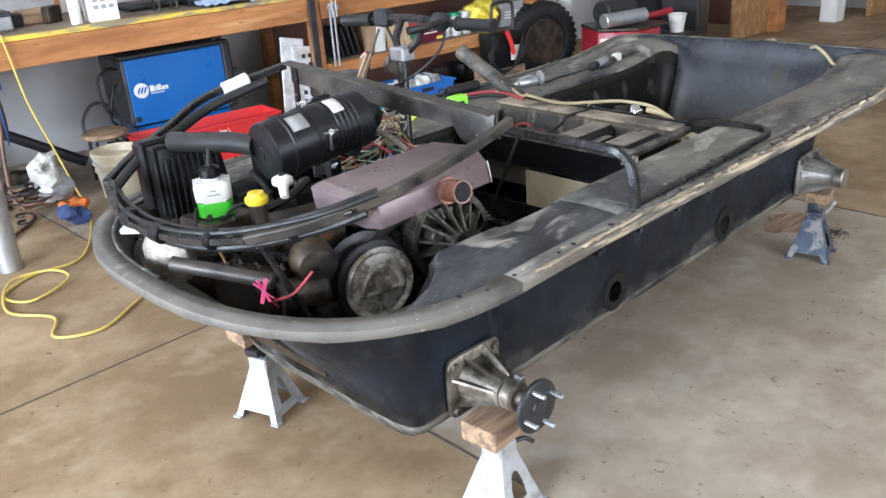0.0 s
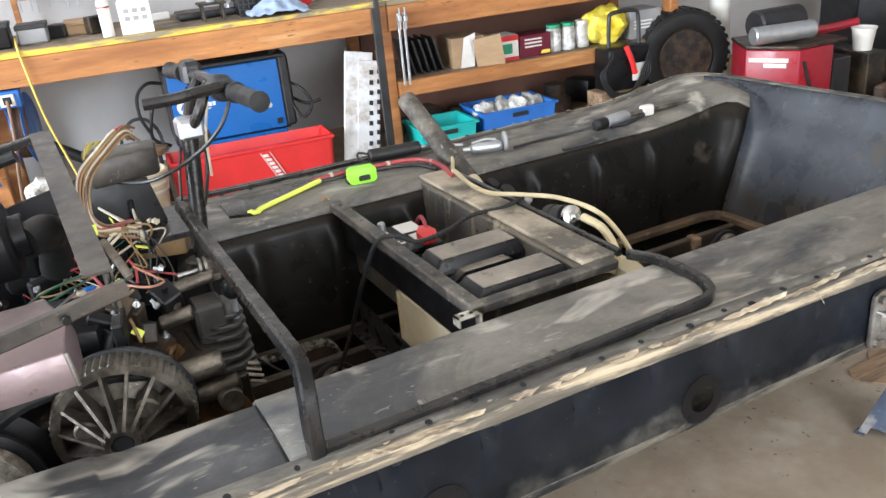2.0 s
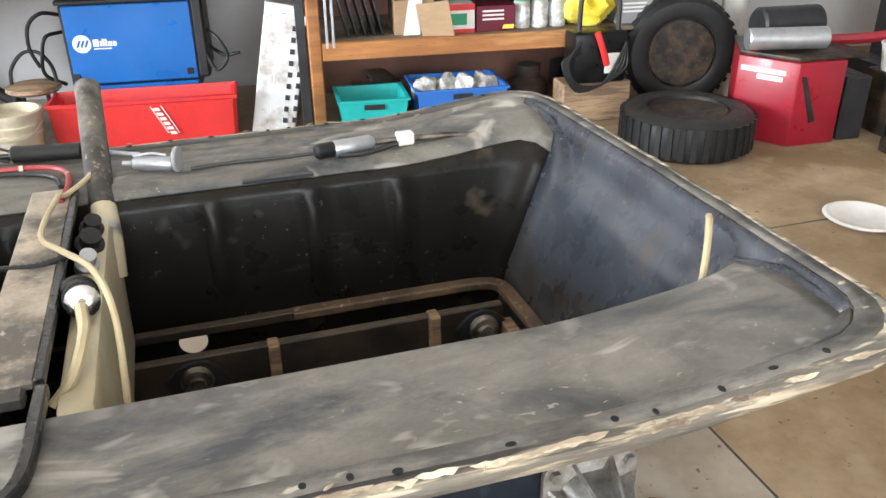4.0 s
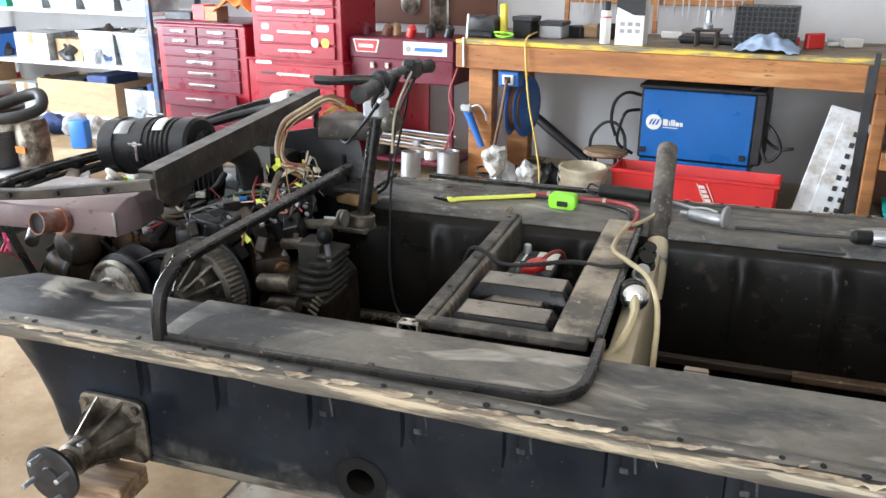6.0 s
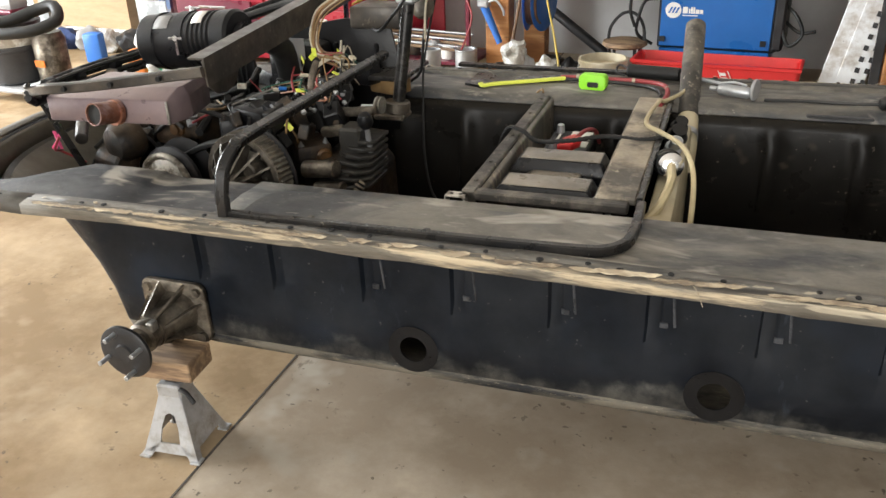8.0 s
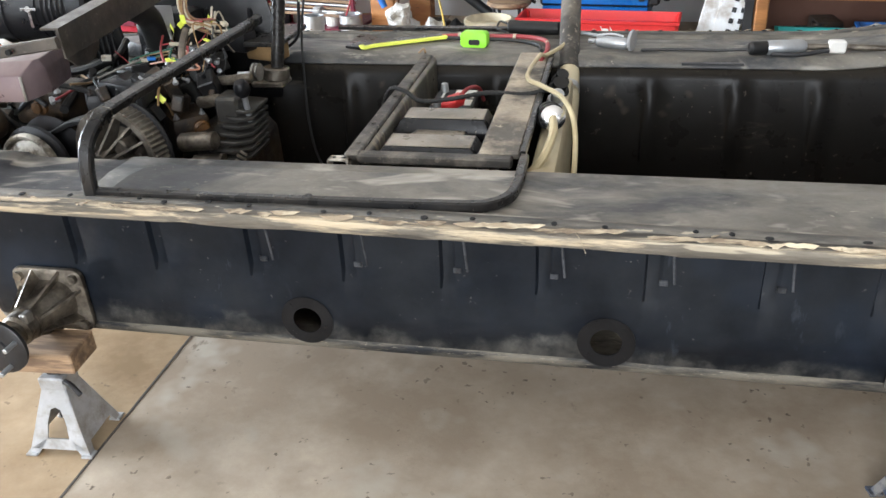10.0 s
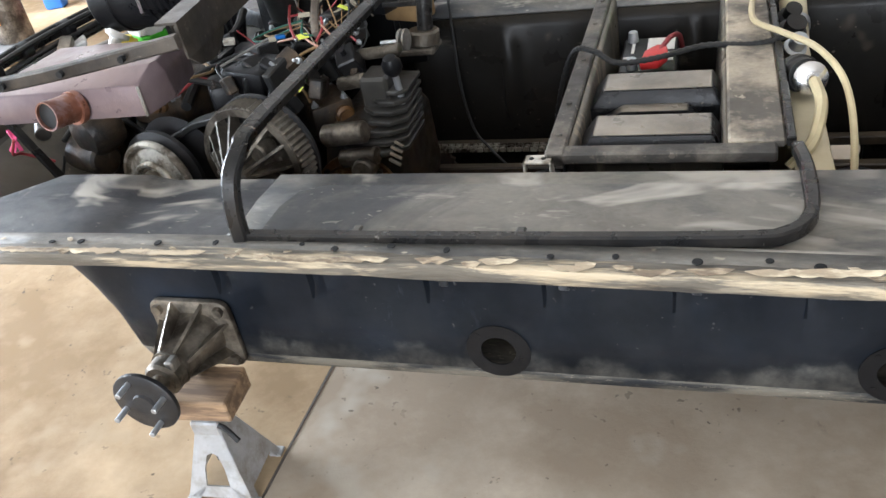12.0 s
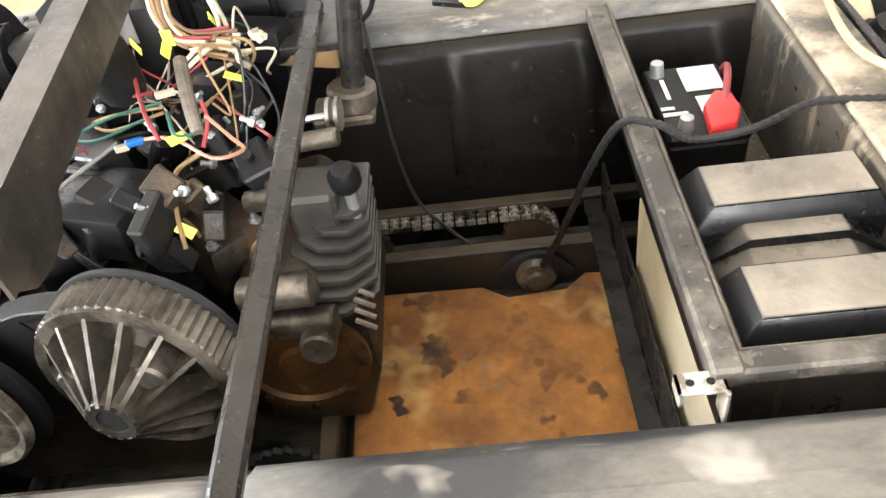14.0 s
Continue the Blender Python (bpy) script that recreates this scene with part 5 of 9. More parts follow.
cable("fuel_hose", [(1.045, 0.31, 0.71), (1.03, 0.2, 0.705), (1.035, 0.12, 0.705), (1.075, 0.05, 0.71), (1.125, -0.04, 0.712), (1.155, -0.15, 0.69), (1.16, -0.25, 0.60), (1.15, -0.29, 0.45)], 0.0055, "tan_hose", "translucent tan fuel hose curling behind the seat box", "hose")
cable("fuel_hose", [(1.10, 0.66, 0.835), (1.112, 0.55, 0.775), (1.105, 0.44, 0.715), (1.06, 0.35, 0.70), (1.045, 0.31, 0.71)], 0.005, "tan_hose", "translucent tan hose lying along the steel pipe", "hose")
cable("filler_hose", [(1.11, -0.13, 0.70), (1.115, -0.19, 0.69), (1.10, -0.25, 0.66), (1.07, -0.27, 0.63)], 0.009, "tan_hose", "brown hose below the filler fitting", "hose")
pipe_thing = thing("steel_pipe", "dusty steel pipe leaning across the far deck", "pipe")
part("tube", pipe(BM_(), (1.112, 0.36, 0.655), (1.098, 0.67, 0.822), 0.027, 0.024, 24), "steel_dusty", pipe_thing)
part("clamp", pipe(BM_(), (1.115, 0.295, 0.622), (1.114, 0.309, 0.63), 0.0295, 0.027, 24), "galv", pipe_thing)
part("elbow", tube(BM_(), [(1.112, 0.38, 0.665), (1.115, 0.34, 0.64), (1.118, 0.30, 0.60), (1.115, 0.28, 0.54)], 0.026, 12), "cream", pipe_thing, "cream plastic elbow")
settle(pipe_thing)

# ---- tube hoop on the deck, steering, front body frame ----
hoop = thing("roll_hoop", "bent black steel hoop with a worn dusty crossbar", "hoop")
part("crossbar", tube(BM_(), [(0.357, -0.578, 0.70), (0.357, -0.575, 0.745), (0.361, -0.562, 0.79), (0.366, -0.53, 0.815), (0.364, -0.48, 0.823), (0.364, -0.2, 0.823), (0.365, 0.19, 0.823)], 0.012, 12, 5, flat=(0.022, 0.02)), "steel_black", hoop)
part("deck_bar", tube(BM_(), [(0.357, -0.575, 0.704), (0.5, -0.575, 0.704), (0.8, -0.572, 0.705), (1.0, -0.566, 0.706), (1.045, -0.555, 0.706), (1.07, -0.525, 0.706), (1.078, -0.48, 0.706), (1.078, -0.40, 0.704), (1.074, -0.32, 0.69)], 0.01, 10, 5, flat=(0.016, 0.018)), "steel_black", hoop)
bm = BM_()
prism(bm, [(0.372, -0.565), (1.0, -0.558), (1.04, -0.548), (1.062, -0.52), (1.07, -0.47), (1.07, -0.428), (0.42, -0.43), (0.385, -0.45), (0.372, -0.49)], plane("z", 0.696), 0.003)
part("cover_sheet", bm, "deck", hoop, "thin dusty sheet lying on the deck")
for x in (0.52, 0.74, 0.96):
    bm = BM_()
    box(bm, (x - 0.006, -0.568, 0.7035), (x + 0.006, -0.548, 0.709), 0.002)
    part("clip", bm, "rim", hoop)
settle(hoop)

steer = thing("handlebar_column", "black steering column with a black handlebar", "steering")
part("column", cyl(BM_(), (0.40, 0.205, 0.655), (0.436, 0.235, 0.955), 0.0165, n=16), "steel_black", steer)
part("base_clamp", cyl(BM_(), (0.40, 0.205, 0.668), (0.402, 0.207, 0.70), 0.034, n=20, bevel=0.004), "alu_dirty", steer)
part("clamp_foot", box(BM_(), (0.345, 0.17, 0.655), (0.43, 0.235, 0.67), 0.004), "alu_dirty", steer)
part("bearing_roller", lathe(BM_(), [(0.01, 0), (0.022, 0.001), (0.022, 0.006), (0.014, 0.009), (0.022, 0.012), (0.022, 0.017), (0.01, 0.018)], (0.378, 0.124, 0.71), (0.396, 0.123, 0.71), 20), "alu", steer)
part("clamp_bolt", cyl(BM_(), (0.336, 0.125, 0.705), (0.381, 0.13, 0.705), 0.005, n=8), "galv", steer)
part("riser_block", box(BM_(), (0.412, 0.205, 0.945), (0.462, 0.262, 0.985), 0.006), "galv", steer, "bright riser block")
for y in (0.19, 0.275):
    part("riser", tube(BM_(), [(0.44, y * 0.3 + 0.234 * 0.7, 0.965), (0.455, y, 1.0), (0.472, y, 1.035), (0.485, y, 1.055)], 0.011, 10), "steel_black", steer)
part("bar", tube(BM_(), [(0.515, -0.03, 1.046), (0.505, 0.08, 1.046), (0.492, 0.17, 1.052), (0.488, 0.235, 1.055), (0.486, 0.30, 1.052), (0.48, 0.4, 1.044), (0.473, 0.51, 1.036)], 0.011, 12), "steel_black", steer)
part("grip", lathe(BM_(), [(0.0, 0), (0.019, 0.002), (0.019, 0.006), (0.0165, 0.01), (0.0165, 0.115), (0.02, 0.118), (0.02, 0.124), (0, 0.125)], (0.517, -0.045, 1.046), (0.506, 0.08, 1.046), 18), "rubber", steer)
part("grip", lathe(BM_(), [(0.0, 0), (0.019, 0.002), (0.019, 0.006), (0.0165, 0.01), (0.0165, 0.115), (0.02, 0.118), (0.02, 0.124), (0, 0.125)], (0.4715, 0.525, 1.035), (0.48, 0.40, 1.044), 18), "rubber", steer)
part("lever_mount", lathe(BM_(), [(0.0, 0), (0.024, 0.004), (0.026, 0.03), (0.02, 0.04), (0, 0.042)], (0.49, 0.15, 1.05), (0.50, 0.05, 1.05), 16), "dark", steer)
part("clutch_lever", tube(BM_(), [(0.49, 0.11, 1.055), (0.44, 0.095, 1.055), (0.40, 0.09, 1.052), (0.345, 0.10, 1.05)], 0.011, 10), "steel_black", steer)
part("throttle_body", box(BM_(), (0.465, 0.33, 1.025), (0.505, 0.385, 1.075), 0.008), "dark", steer)
part("brake_lever", tube(BM_(), [(0.50, 0.12, 1.045), (0.53, 0.08, 1.03), (0.545, 0.0, 1.028)], 0.005, 8), "galv", steer)
part("bracket_cup", lathe(BM_(), [(0.0, 0), (0.028, 0.004), (0.032, 0.012), (0.032, 0.028), (0.024, 0.03), (0.0, 0.03)], (0.447, 0.27, 0.93), (0.47, 0.33, 0.92), 14), "alu_dirty", steer)
settle(steer)
steer.matrix_basis = Matrix.Translation((-0.016, 0, 0)) @ steer.matrix_basis
cable("brake_hose", [(0.478, 0.36, 1.03), (0.46, 0.30, 0.96), (0.445, 0.27, 0.86), (0.42, 0.30, 0.76), (0.38, 0.33, 0.72)], 0.004, "wire_black", "thin black brake hose below the handlebar", "hose")
cable("brake_hose", [(0.50, 0.13, 1.05), (0.46, 0.12, 0.98), (0.40, 0.16, 0.92), (0.33, 0.25, 0.87), (0.27, 0.33, 0.86)], 0.004, "wire_black", "thin black brake hose below the handlebar", "hose")
cable("handlebar_wire", [(0.49, 0.3, 1.05), (0.47, 0.27, 0.99), (0.455, 0.262, 0.93), (0.45, 0.26, 0.85)], 0.003, "wire_white", "pale wire taped to the steering column", "cable")

fram = thing("front_body_frame", "dusty flat-bar frame over the engine bay", "frame")
bm = BM_()
beam = [(-0.036, 0), (0.002, 0), (0.002, -0.06), (-0.002, -0.06), (-0.002, -0.004), (-0.036, -0.004)]
p0, p1 = Vector((0.188, -0.33, 0.925)), Vector((0.172, 0.42, 0.974))
dv = (p1 - p0).normalized()
up = (Vector((0, 0, 1)) - dv * dv.z).normalized()
mm = Matrix.Translation(p0) @ Matrix((dv.cross(up).to_tuple() + (0,), up.to_tuple() + (0,), (-dv).to_tuple() + (0,), (0, 0, 0, 1))).transposed()
prism(bm, beam, mm @ Matrix.Scale(-1, 4, Vector((0, 0, 1))), (p1 - p0).length)
part("cross_beam", bm, "frame_steel", fram, "dusty angle-iron beam")
bm = BM_()
prism(bm, [(-0.326, 0.918), (-0.322, 0.885), (-0.312, 0.86), (-0.29, 0.842), (-0.26, 0.836), (-0.225, 0.842), (-0.205, 0.86), (-0.192, 0.888), (-0.185, 0.926)], plane("x", 0.18), 0.005, 0.001)
part("hanger_plate", bm, "frame_steel", fram)
part("near_bar", tube(BM_(), [(0.2, -0.353, 0.904), (0.1, -0.372, 0.892), (0.0, -0.38, 0.878), (-0.1, -0.382, 0.865), (-0.2, -0.378, 0.853), (-0.32, -0.30, 0.815), (-0.40, -0.2, 0.787)], 0.01, 8, 4, flat=(0.018, 0.022)), "frame_steel", fram)
part("bow_bar", tube(BM_(), [(-0.40, -0.2, 0.787), (-0.455, -0.08, 0.775), (-0.475, 0.08, 0.768), (-0.455, 0.25, 0.768), (-0.395, 0.43, 0.779)], 0.01, 8, 4, flat=(0.02, 0.014)), "steel_black", fram)
part("bow_bar", tube(BM_(), [(-0.36, -0.21, 0.762), (-0.42, -0.08, 0.752), (-0.445, 0.08, 0.745), (-0.43, 0.25, 0.745), (-0.38, 0.41, 0.755)], 0.009, 10, 4), "steel_black", fram)
part("far_bar", tube(BM_(), [(-0.395, 0.43, 0.779), (-0.30, 0.45, 0.826), (-0.194, 0.465, 0.866), (-0.05, 0.50, 0.912), (0.16, 0.43, 0.962)], 0.01, 8, 4, flat=(0.02, 0.018)), "steel_black", fram)
part("far_hose", tube(BM_(), [(-0.39, 0.40, 0.77), (-0.31, 0.42, 0.815), (-0.2, 0.44, 0.85), (-0.06, 0.47, 0.89), (0.1, 0.44, 0.93)], 0.013, 10, 4), "rubber", fram)
for k, (x, y, z) in enumerate(((0.12, -0.388, 0.895), (0.0, -0.39, 0.878), (-0.12, -0.392, 0.863), (-0.25, -0.355, 0.838))):
    part("bolt", cyl(BM_(), (x, y + 0.002, z), (x, y - 0.0065, z), 0.0055, n=10), "hole", fram)
for a, b in (((0.17, 0.40, 0.965), (0.16, 0.40, 0.66)), ((-0.38, -0.21, 0.78), (-0.28, -0.2, 0.56)), ((-0.40, 0.42, 0.77), (-0.34, 0.36, 0.67))):
    part("leg", tube(BM_(), [a, b], 0.008, 8, 1, flat=(0.02, 0.008)), "steel_black", fram)
for k, (dy, dz, r) in enumerate(((0.012, 0.014, 0.006), (-0.01, 0.016, 0.005), (0.0, -0.018, 0.008), (0.018, -0.012, 0.005))):
    part("taped_lead", tube(BM_(), [(-0.2 - 0.02 * k, -0.378 + dy, 0.85 + dz), (-0.30, -0.31 + dy, 0.82 + dz), (-0.385 + dy, -0.2, 0.79 + dz), (-0.44 + dy, -0.09, 0.776 + dz), (-0.465 + dy, 0.06, 0.77 + dz), (-0.45 + dy, 0.22, 0.77 + dz), (-0.40, 0.38 + dy, 0.778 + dz)], r, 8, 5), "rubber", fram)
for x, y, z in ((-0.33, -0.265, 0.80), (-0.43, -0.12, 0.78), (-0.468, 0.02, 0.771), (-0.462, 0.16, 0.77)):
    part("tape_wrap", lathe(BM_(), [(0.018, 0), (0.022, 0.004), (0.022, 0.03), (0.018, 0.034)], (x, y - 0.015, z), (x - 0.25 * (y + 0.1), y + 1, z), 12), "plastic_black", fram)
settle(fram)
part_joint = cyl(BM_(), (-0.01, 0.488, 0.92), (0.06, 0.466, 0.94), 0.02, n=12, bevel=0.004)
single("white_coupler", part_joint, "white", "white plastic coupler on the far frame bar", "coupler")

# ---- engine bay ----
air = thing("air_cleaner", "black ribbed plastic canister air cleaner", "air cleaner")
A0, A1 = Vector((-0.215, 0.012, 0.858)), Vector((0.085, -0.005, 0.885))
prof = [(0.0, 0.0), (0.012, 0.0), (0.014, 0.003), (0.05, 0.004), (0.056, 0.007), (0.064, 0.008), (0.067, 0.012), (0.067, 0.05), (0.0705, 0.052), (0.0705, 0.06), (0.067, 0.062), (0.067, 0.165)]
h = 0.165
for k in range(5):
    prof += [(0.067, h), (0.0635, h + 0.003), (0.0635, h + 0.007), (0.067, h + 0.01)]
    h += 0.014
prof += [(0.067, 0.27), (0.06, 0.278), (0.035, 0.28), (0.035, 0.30), (0, 0.30)]
part("canister", lathe(BM_(), prof, A0, A1, 40), "plastic_black", air)
av = (A1 - A0).normalized()
for q, lab in ((-68, "bright clip"), (75, "bright clip")):
    sidev = av.cross(Vector((0, 0, 1))).normalized()
    rad = (sidev * math.cos(radians(q)) * 1 + sidev.cross(av) * math.sin(radians(q)))
    c = A0 + av * 0.15
    base = A0 + av * 0.135 + (-sidev * 0 + Vector((0, -1, 0.25)).normalized() if q < 0 else Vector((0, 0.2, 1)).normalized()) * 0.0675
    nrm = (Vector((0, -1, 0.25)) if q < 0 else Vector((0, 0.2, 1))).normalized()
    bm = BM_()
    cyl(bm, base - nrm * 0.004, base + nrm * 0.012, 0.007, n=10)
    box(bm, (-0.02, -0.004, -0.003), (0.02, 0.004, 0.003), 0.001, Matrix.Translation(base + nrm * 0.008))
    if q < 0:
        box(bm, (-0.004, -0.004, -0.04), (0.004, 0.002, 0.0), 0.001, Matrix.Translation(base + nrm * 0.006))
    part("clip", bm, "chrome", air, lab)
part("strap", pipe(BM_(), A0 + av * 0.118, A0 + av * 0.15, 0.0695, 0.066, 36), "plastic_black", air)


def on_canister(s, ang, w, hgt, material, lab):
    n = (Vector((0, -math.cos(radians(ang)), math.sin(radians(ang)))))
    n = (n - av * n.dot(av)).normalized()
    t = n.cross(av)
    b = BM_()
    cols = []
    for k in range(7):
        a = (k / 6 - 0.5) * hgt / 0.069
        d = n * math.cos(a) + t * math.sin(a)
        cols.append([b.verts.new(A0 + av * (s + j * w) + d * 0.0685) for j in (-0.5, 0.5)])
    for c0, c1 in zip(cols, cols[1:]):
        b.faces.new([c0[0], c0[1], c1[1], c1[0]])
    o = part("sticker", b, material, air, lab)
    so = o.modifiers.new("thickness", "SOLIDIFY")
    so.thickness = 0.0008


on_canister(0.19, 65, 0.03, 0.05, "white", "white paper label")
on_canister(0.08, 55, 0.05, 0.045, "grey", "grey moulded lettering panel")
part("nipple", lathe(BM_(), [(0.024, 0), (0.024, 0.01), (0.012, 0.016), (0.009, 0.045), (0, 0.045)], (-0.19, -0.02, 0.80), (-0.21, -0.05, 0.76), 14), "white", air, "translucent drain valve")
settle(air)
air.matrix_basis = Matrix.Translation((0.01, 0.01, 0.012)) @ air.matrix_basis
part_in = tube(BM_(), [(-0.19, 0.06, 0.88), (-0.21, 0.14, 0.88), (-0.235, 0.24, 0.87), (-0.25, 0.34, 0.86)], 0.024, 14)
single("intake_hose", part_in, "rubber", "smooth black rubber intake hose to the air cleaner", "hose")
single("intake_hose", tube(BM_(), [(0.085, -0.005, 0.885), (0.12, 0.03, 0.885), (0.13, 0.09, 0.85), (0.12, 0.13, 0.78)], 0.03, 14), "rubber", "black rubber hose from the canister to the engine", "hose")
bm = BM_()
box(bm, (-0.17, 0.075, 0.872), (-0.12, 0.115, 0.905), 0.003)
w_box = thing("relay_box", "small white box with an orange label", "box")
part("case", bm, "white", w_box)
bm = BM_()
box(bm, (-0.168, 0.074, 0.894), (-0.14, 0.0748, 0.904))
part("label", bm, "orange", w_box)
settle(w_box)

rad = thing("radiator", "black radiator standing in the bow", "radiator")
part("core", box(BM_(), (-0.30, 0.36, 0.67), (-0.255, 0.395, 0.85), 0.004), "plastic_black", rad)
part("side_tank", box(BM_(), (-0.315, 0.395, 0.685), (-0.24, 0.44, 0.86), 0.008), "plastic_black", rad)
part("shroud", prism(BM_(), [(-0.29, 0.67), (-0.13, 0.62), (-0.11, 0.70), (-0.13, 0.83), (-0.29, 0.845)], plane("y", 0.345), 0.014, 0.003), "plastic_black", rad)
for k in range(9):
    part("fin", box(BM_(), (-0.28 + k * 0.017, 0.339, 0.615), (-0.276 + k * 0.017, 0.346, 0.82)), "dark", rad)
settle(rad)

bottle = thing("coolant_bottle", "translucent white coolant bottle half full of green fluid", "bottle")
BX, BY = -0.255, 0.175
part("upper_bottle", prism(BM_(), rrect(0.084, 0.066, 0.018, 5), pose(BX, BY, 0.748, 0, 0, -28), 0.05, 0.009), "white", bottle)
part("fluid", prism(BM_(), rrect(0.082, 0.064, 0.018, 5), pose(BX, BY, 0.712, 0, 0, -28), 0.0358, 0.005), "green_fluid", bottle, "bright green coolant")
part("neck", cyl(BM_(), (BX, BY, 0.796), (BX, BY, 0.806), 0.02, n=18), "white", bottle)
part("cap", lathe(BM_(), [(0.024, 0), (0.026, 0.003), (0.025, 0.02), (0.014, 0.026), (0, 0.026)], (BX, BY, 0.804), (BX, BY, 1), 20, gear=0.001), "plastic_black", bottle)
part("overflow_tube", tube(BM_(), [(BX, BY, 0.828), (BX + 0.012, BY + 0.01, 0.858), (BX + 0.03, BY + 0.03, 0.885)], 0.006, 8), "rubber", bottle)
for z, w in ((0.766, 0.03), (0.776, 0.016)):
    part("print", box(BM_(), (-w / 2, -0.0336, z), (w / 2, -0.0328, z + 0.003), 0, pose(BX, BY, 0, 0, 0, -28)), "grey", bottle)
settle(bottle)
bm = BM_()
box(bm, (-0.32, 0.11, 0.66), (-0.19, 0.24, 0.711), 0.004)
single("bottle_tray", bm, "iron", "dark steel tray under the coolant bottle", "tray")
ycap = thing("oil_filler", "yellow oil filler cap on a dark neck", "cap")
part("cap", lathe(BM_(), [(0.025, 0), (0.027, 0.004), (0.027, 0.014), (0.02, 0.018), (0.018, 0.026), (0, 0.026)], (-0.22, 0.046, 0.755), (-0.22, 0.046, 1), 12), "yellow", ycap)
part("neck", cyl(BM_(), (-0.22, 0.046, 0.66), (-0.22, 0.046, 0.756), 0.02), "iron", ycap)
settle(ycap)

# lilac sheet-metal box with its outlet pipe
lil = thing("exhaust_box", "lilac-brown sheet metal box with a copper-coloured outlet", "exhaust box")
bm = BM_()
low = [(-0.215, -0.335), (-0.2, -0.368), (0.112, -0.37), (0.124, -0.30), (0.10, -0.20), (-0.205, -0.16)]
side_top = [(-0.213, -0.338), (-0.203, -0.365), (0.106, -0.363), (0.126, -0.31), (0.104, -0.20), (-0.208, -0.155)]
lid = [(-0.196, -0.32), (-0.19, -0.327), (0.116, -0.327), (0.12, -0.315), (0.096, -0.213), (-0.186, -0.17)]
rows = loft(bm, [[(x, y, 0.788 + 0.03 * x) for x, y in low], [(x, y, 0.838 + 0.03 * x) for x, y in side_top], [(x, y, 0.855 + 0.07 * x) for x, y in lid]])
bm.faces.new(rows[0])
bm.faces.new(rows[-1])
bmesh.ops.bevel(bm, geom=list(bm.edges), offset=0.003, segments=2, affect="EDGES", profile=0.5)
part("case", bm, "lavender", lil)
part("outlet", pipe(BM_(), (-0.02, -0.36, 0.811), (-0.03, -0.425, 0.822), 0.0235, 0.021, 24), "copper", lil, "heat-stained outlet pipe")
part("weld_bead", tube(BM_(), [(0.112, -0.371, 0.793), (0.11, -0.369, 0.815), (0.107, -0.365, 0.84)], 0.003, 6), "alu", lil)
part("outlet_flange", pipe(BM_(), (-0.02, -0.366, 0.811), (-0.022, -0.376, 0.8125), 0.028, 0.022, 24), "copper", lil)
# dark disc just inside the outlet, painting the shade within the pipe
part("outlet_mouth", cyl(BM_(), (-0.0285, -0.4155, 0.8203), (-0.0292, -0.42, 0.821), 0.0215, n=24), "hole", lil)
settle(lil)


def engine():
    th = thing("engine", "dirty dark engine with cast covers and pulleys", "engine")
    part("block", box(BM_(), (-0.20, -0.10, 0.33), (0.12, 0.22, 0.60), 0.015, seg=2), "iron", th)
    part("crankcase", prism(BM_(), [(-0.14, 0.33), (0.16, 0.33), (0.19, 0.40), (0.16, 0.52), (-0.2, 0.52), (-0.2, 0.42)], plane("y", -0.12), 0.30, 0.012), "iron", th)
    for k, (x, y, z, w, d, hh, mt) in enumerate(((-0.12, 0.02, 0.66, 0.16, 0.13, 0.09, "iron"), (0.03, 0.12, 0.66, 0.13, 0.12, 0.1, "plastic_black"), (-0.05, 0.24, 0.60, 0.2, 0.1, 0.1, "iron"), (0.18, 0.20, 0.62, 0.1, 0.14, 0.12, "plastic_black"), (-0.30, -0.02, 0.58, 0.1, 0.14, 0.1, "iron"), (0.05, -0.02, 0.665, 0.1, 0.09, 0.09, "plastic_black"), (0.21, 0.03, 0.60, 0.09, 0.12, 0.08, "iron"), (-0.33, 0.20, 0.56, 0.12, 0.16, 0.08, "iron"))):
        part("cover", box(BM_(), (x - w / 2, y - d / 2, z - hh / 2), (x + w / 2, y + d / 2, z + hh / 2), 0.012, Matrix.Translation((x, y, z)) @ Matrix.Rotation(radians(-12 + 9 * k), 4, "Z") @ Matrix.Translation((-x, -y, -z)), 2), mt, th)
        turned = Matrix.Translation((x, y, 0)) @ Matrix.Rotation(radians(-12 + 9 * k), 4, "Z")
        for sx, sy in ((-1, -1), (1, -1), (1, 1)):
            q = turned @ Vector((sx * (w / 2 - 0.014), sy * (d / 2 - 0.014), z + hh / 2))
            part("cover_bolt", lathe(BM_(), [(0.0085, -0.003), (0.0085, 0.001), (0.0055, 0.001), (0.0055, 0.006), (0.003, 0.006), (0.003, 0.011), (0, 0.011)], q, q + Vector((0, 0, 1)), 6), "galv" if (k + sx) % 2 else "rust_dark", th)
        q = turned @ Vector((0.02, -d / 2, z + 0.01))
        part("side_boss", lathe(BM_(), [(0.02, -0.004), (0.02, 0.008), (0.014, 0.012), (0.014, 0.02), (0, 0.021)], q, q + turned.to_3x3() @ Vector((0, -1, 0)), 16), "alu_dirty" if k % 2 else "rust_oily", th)
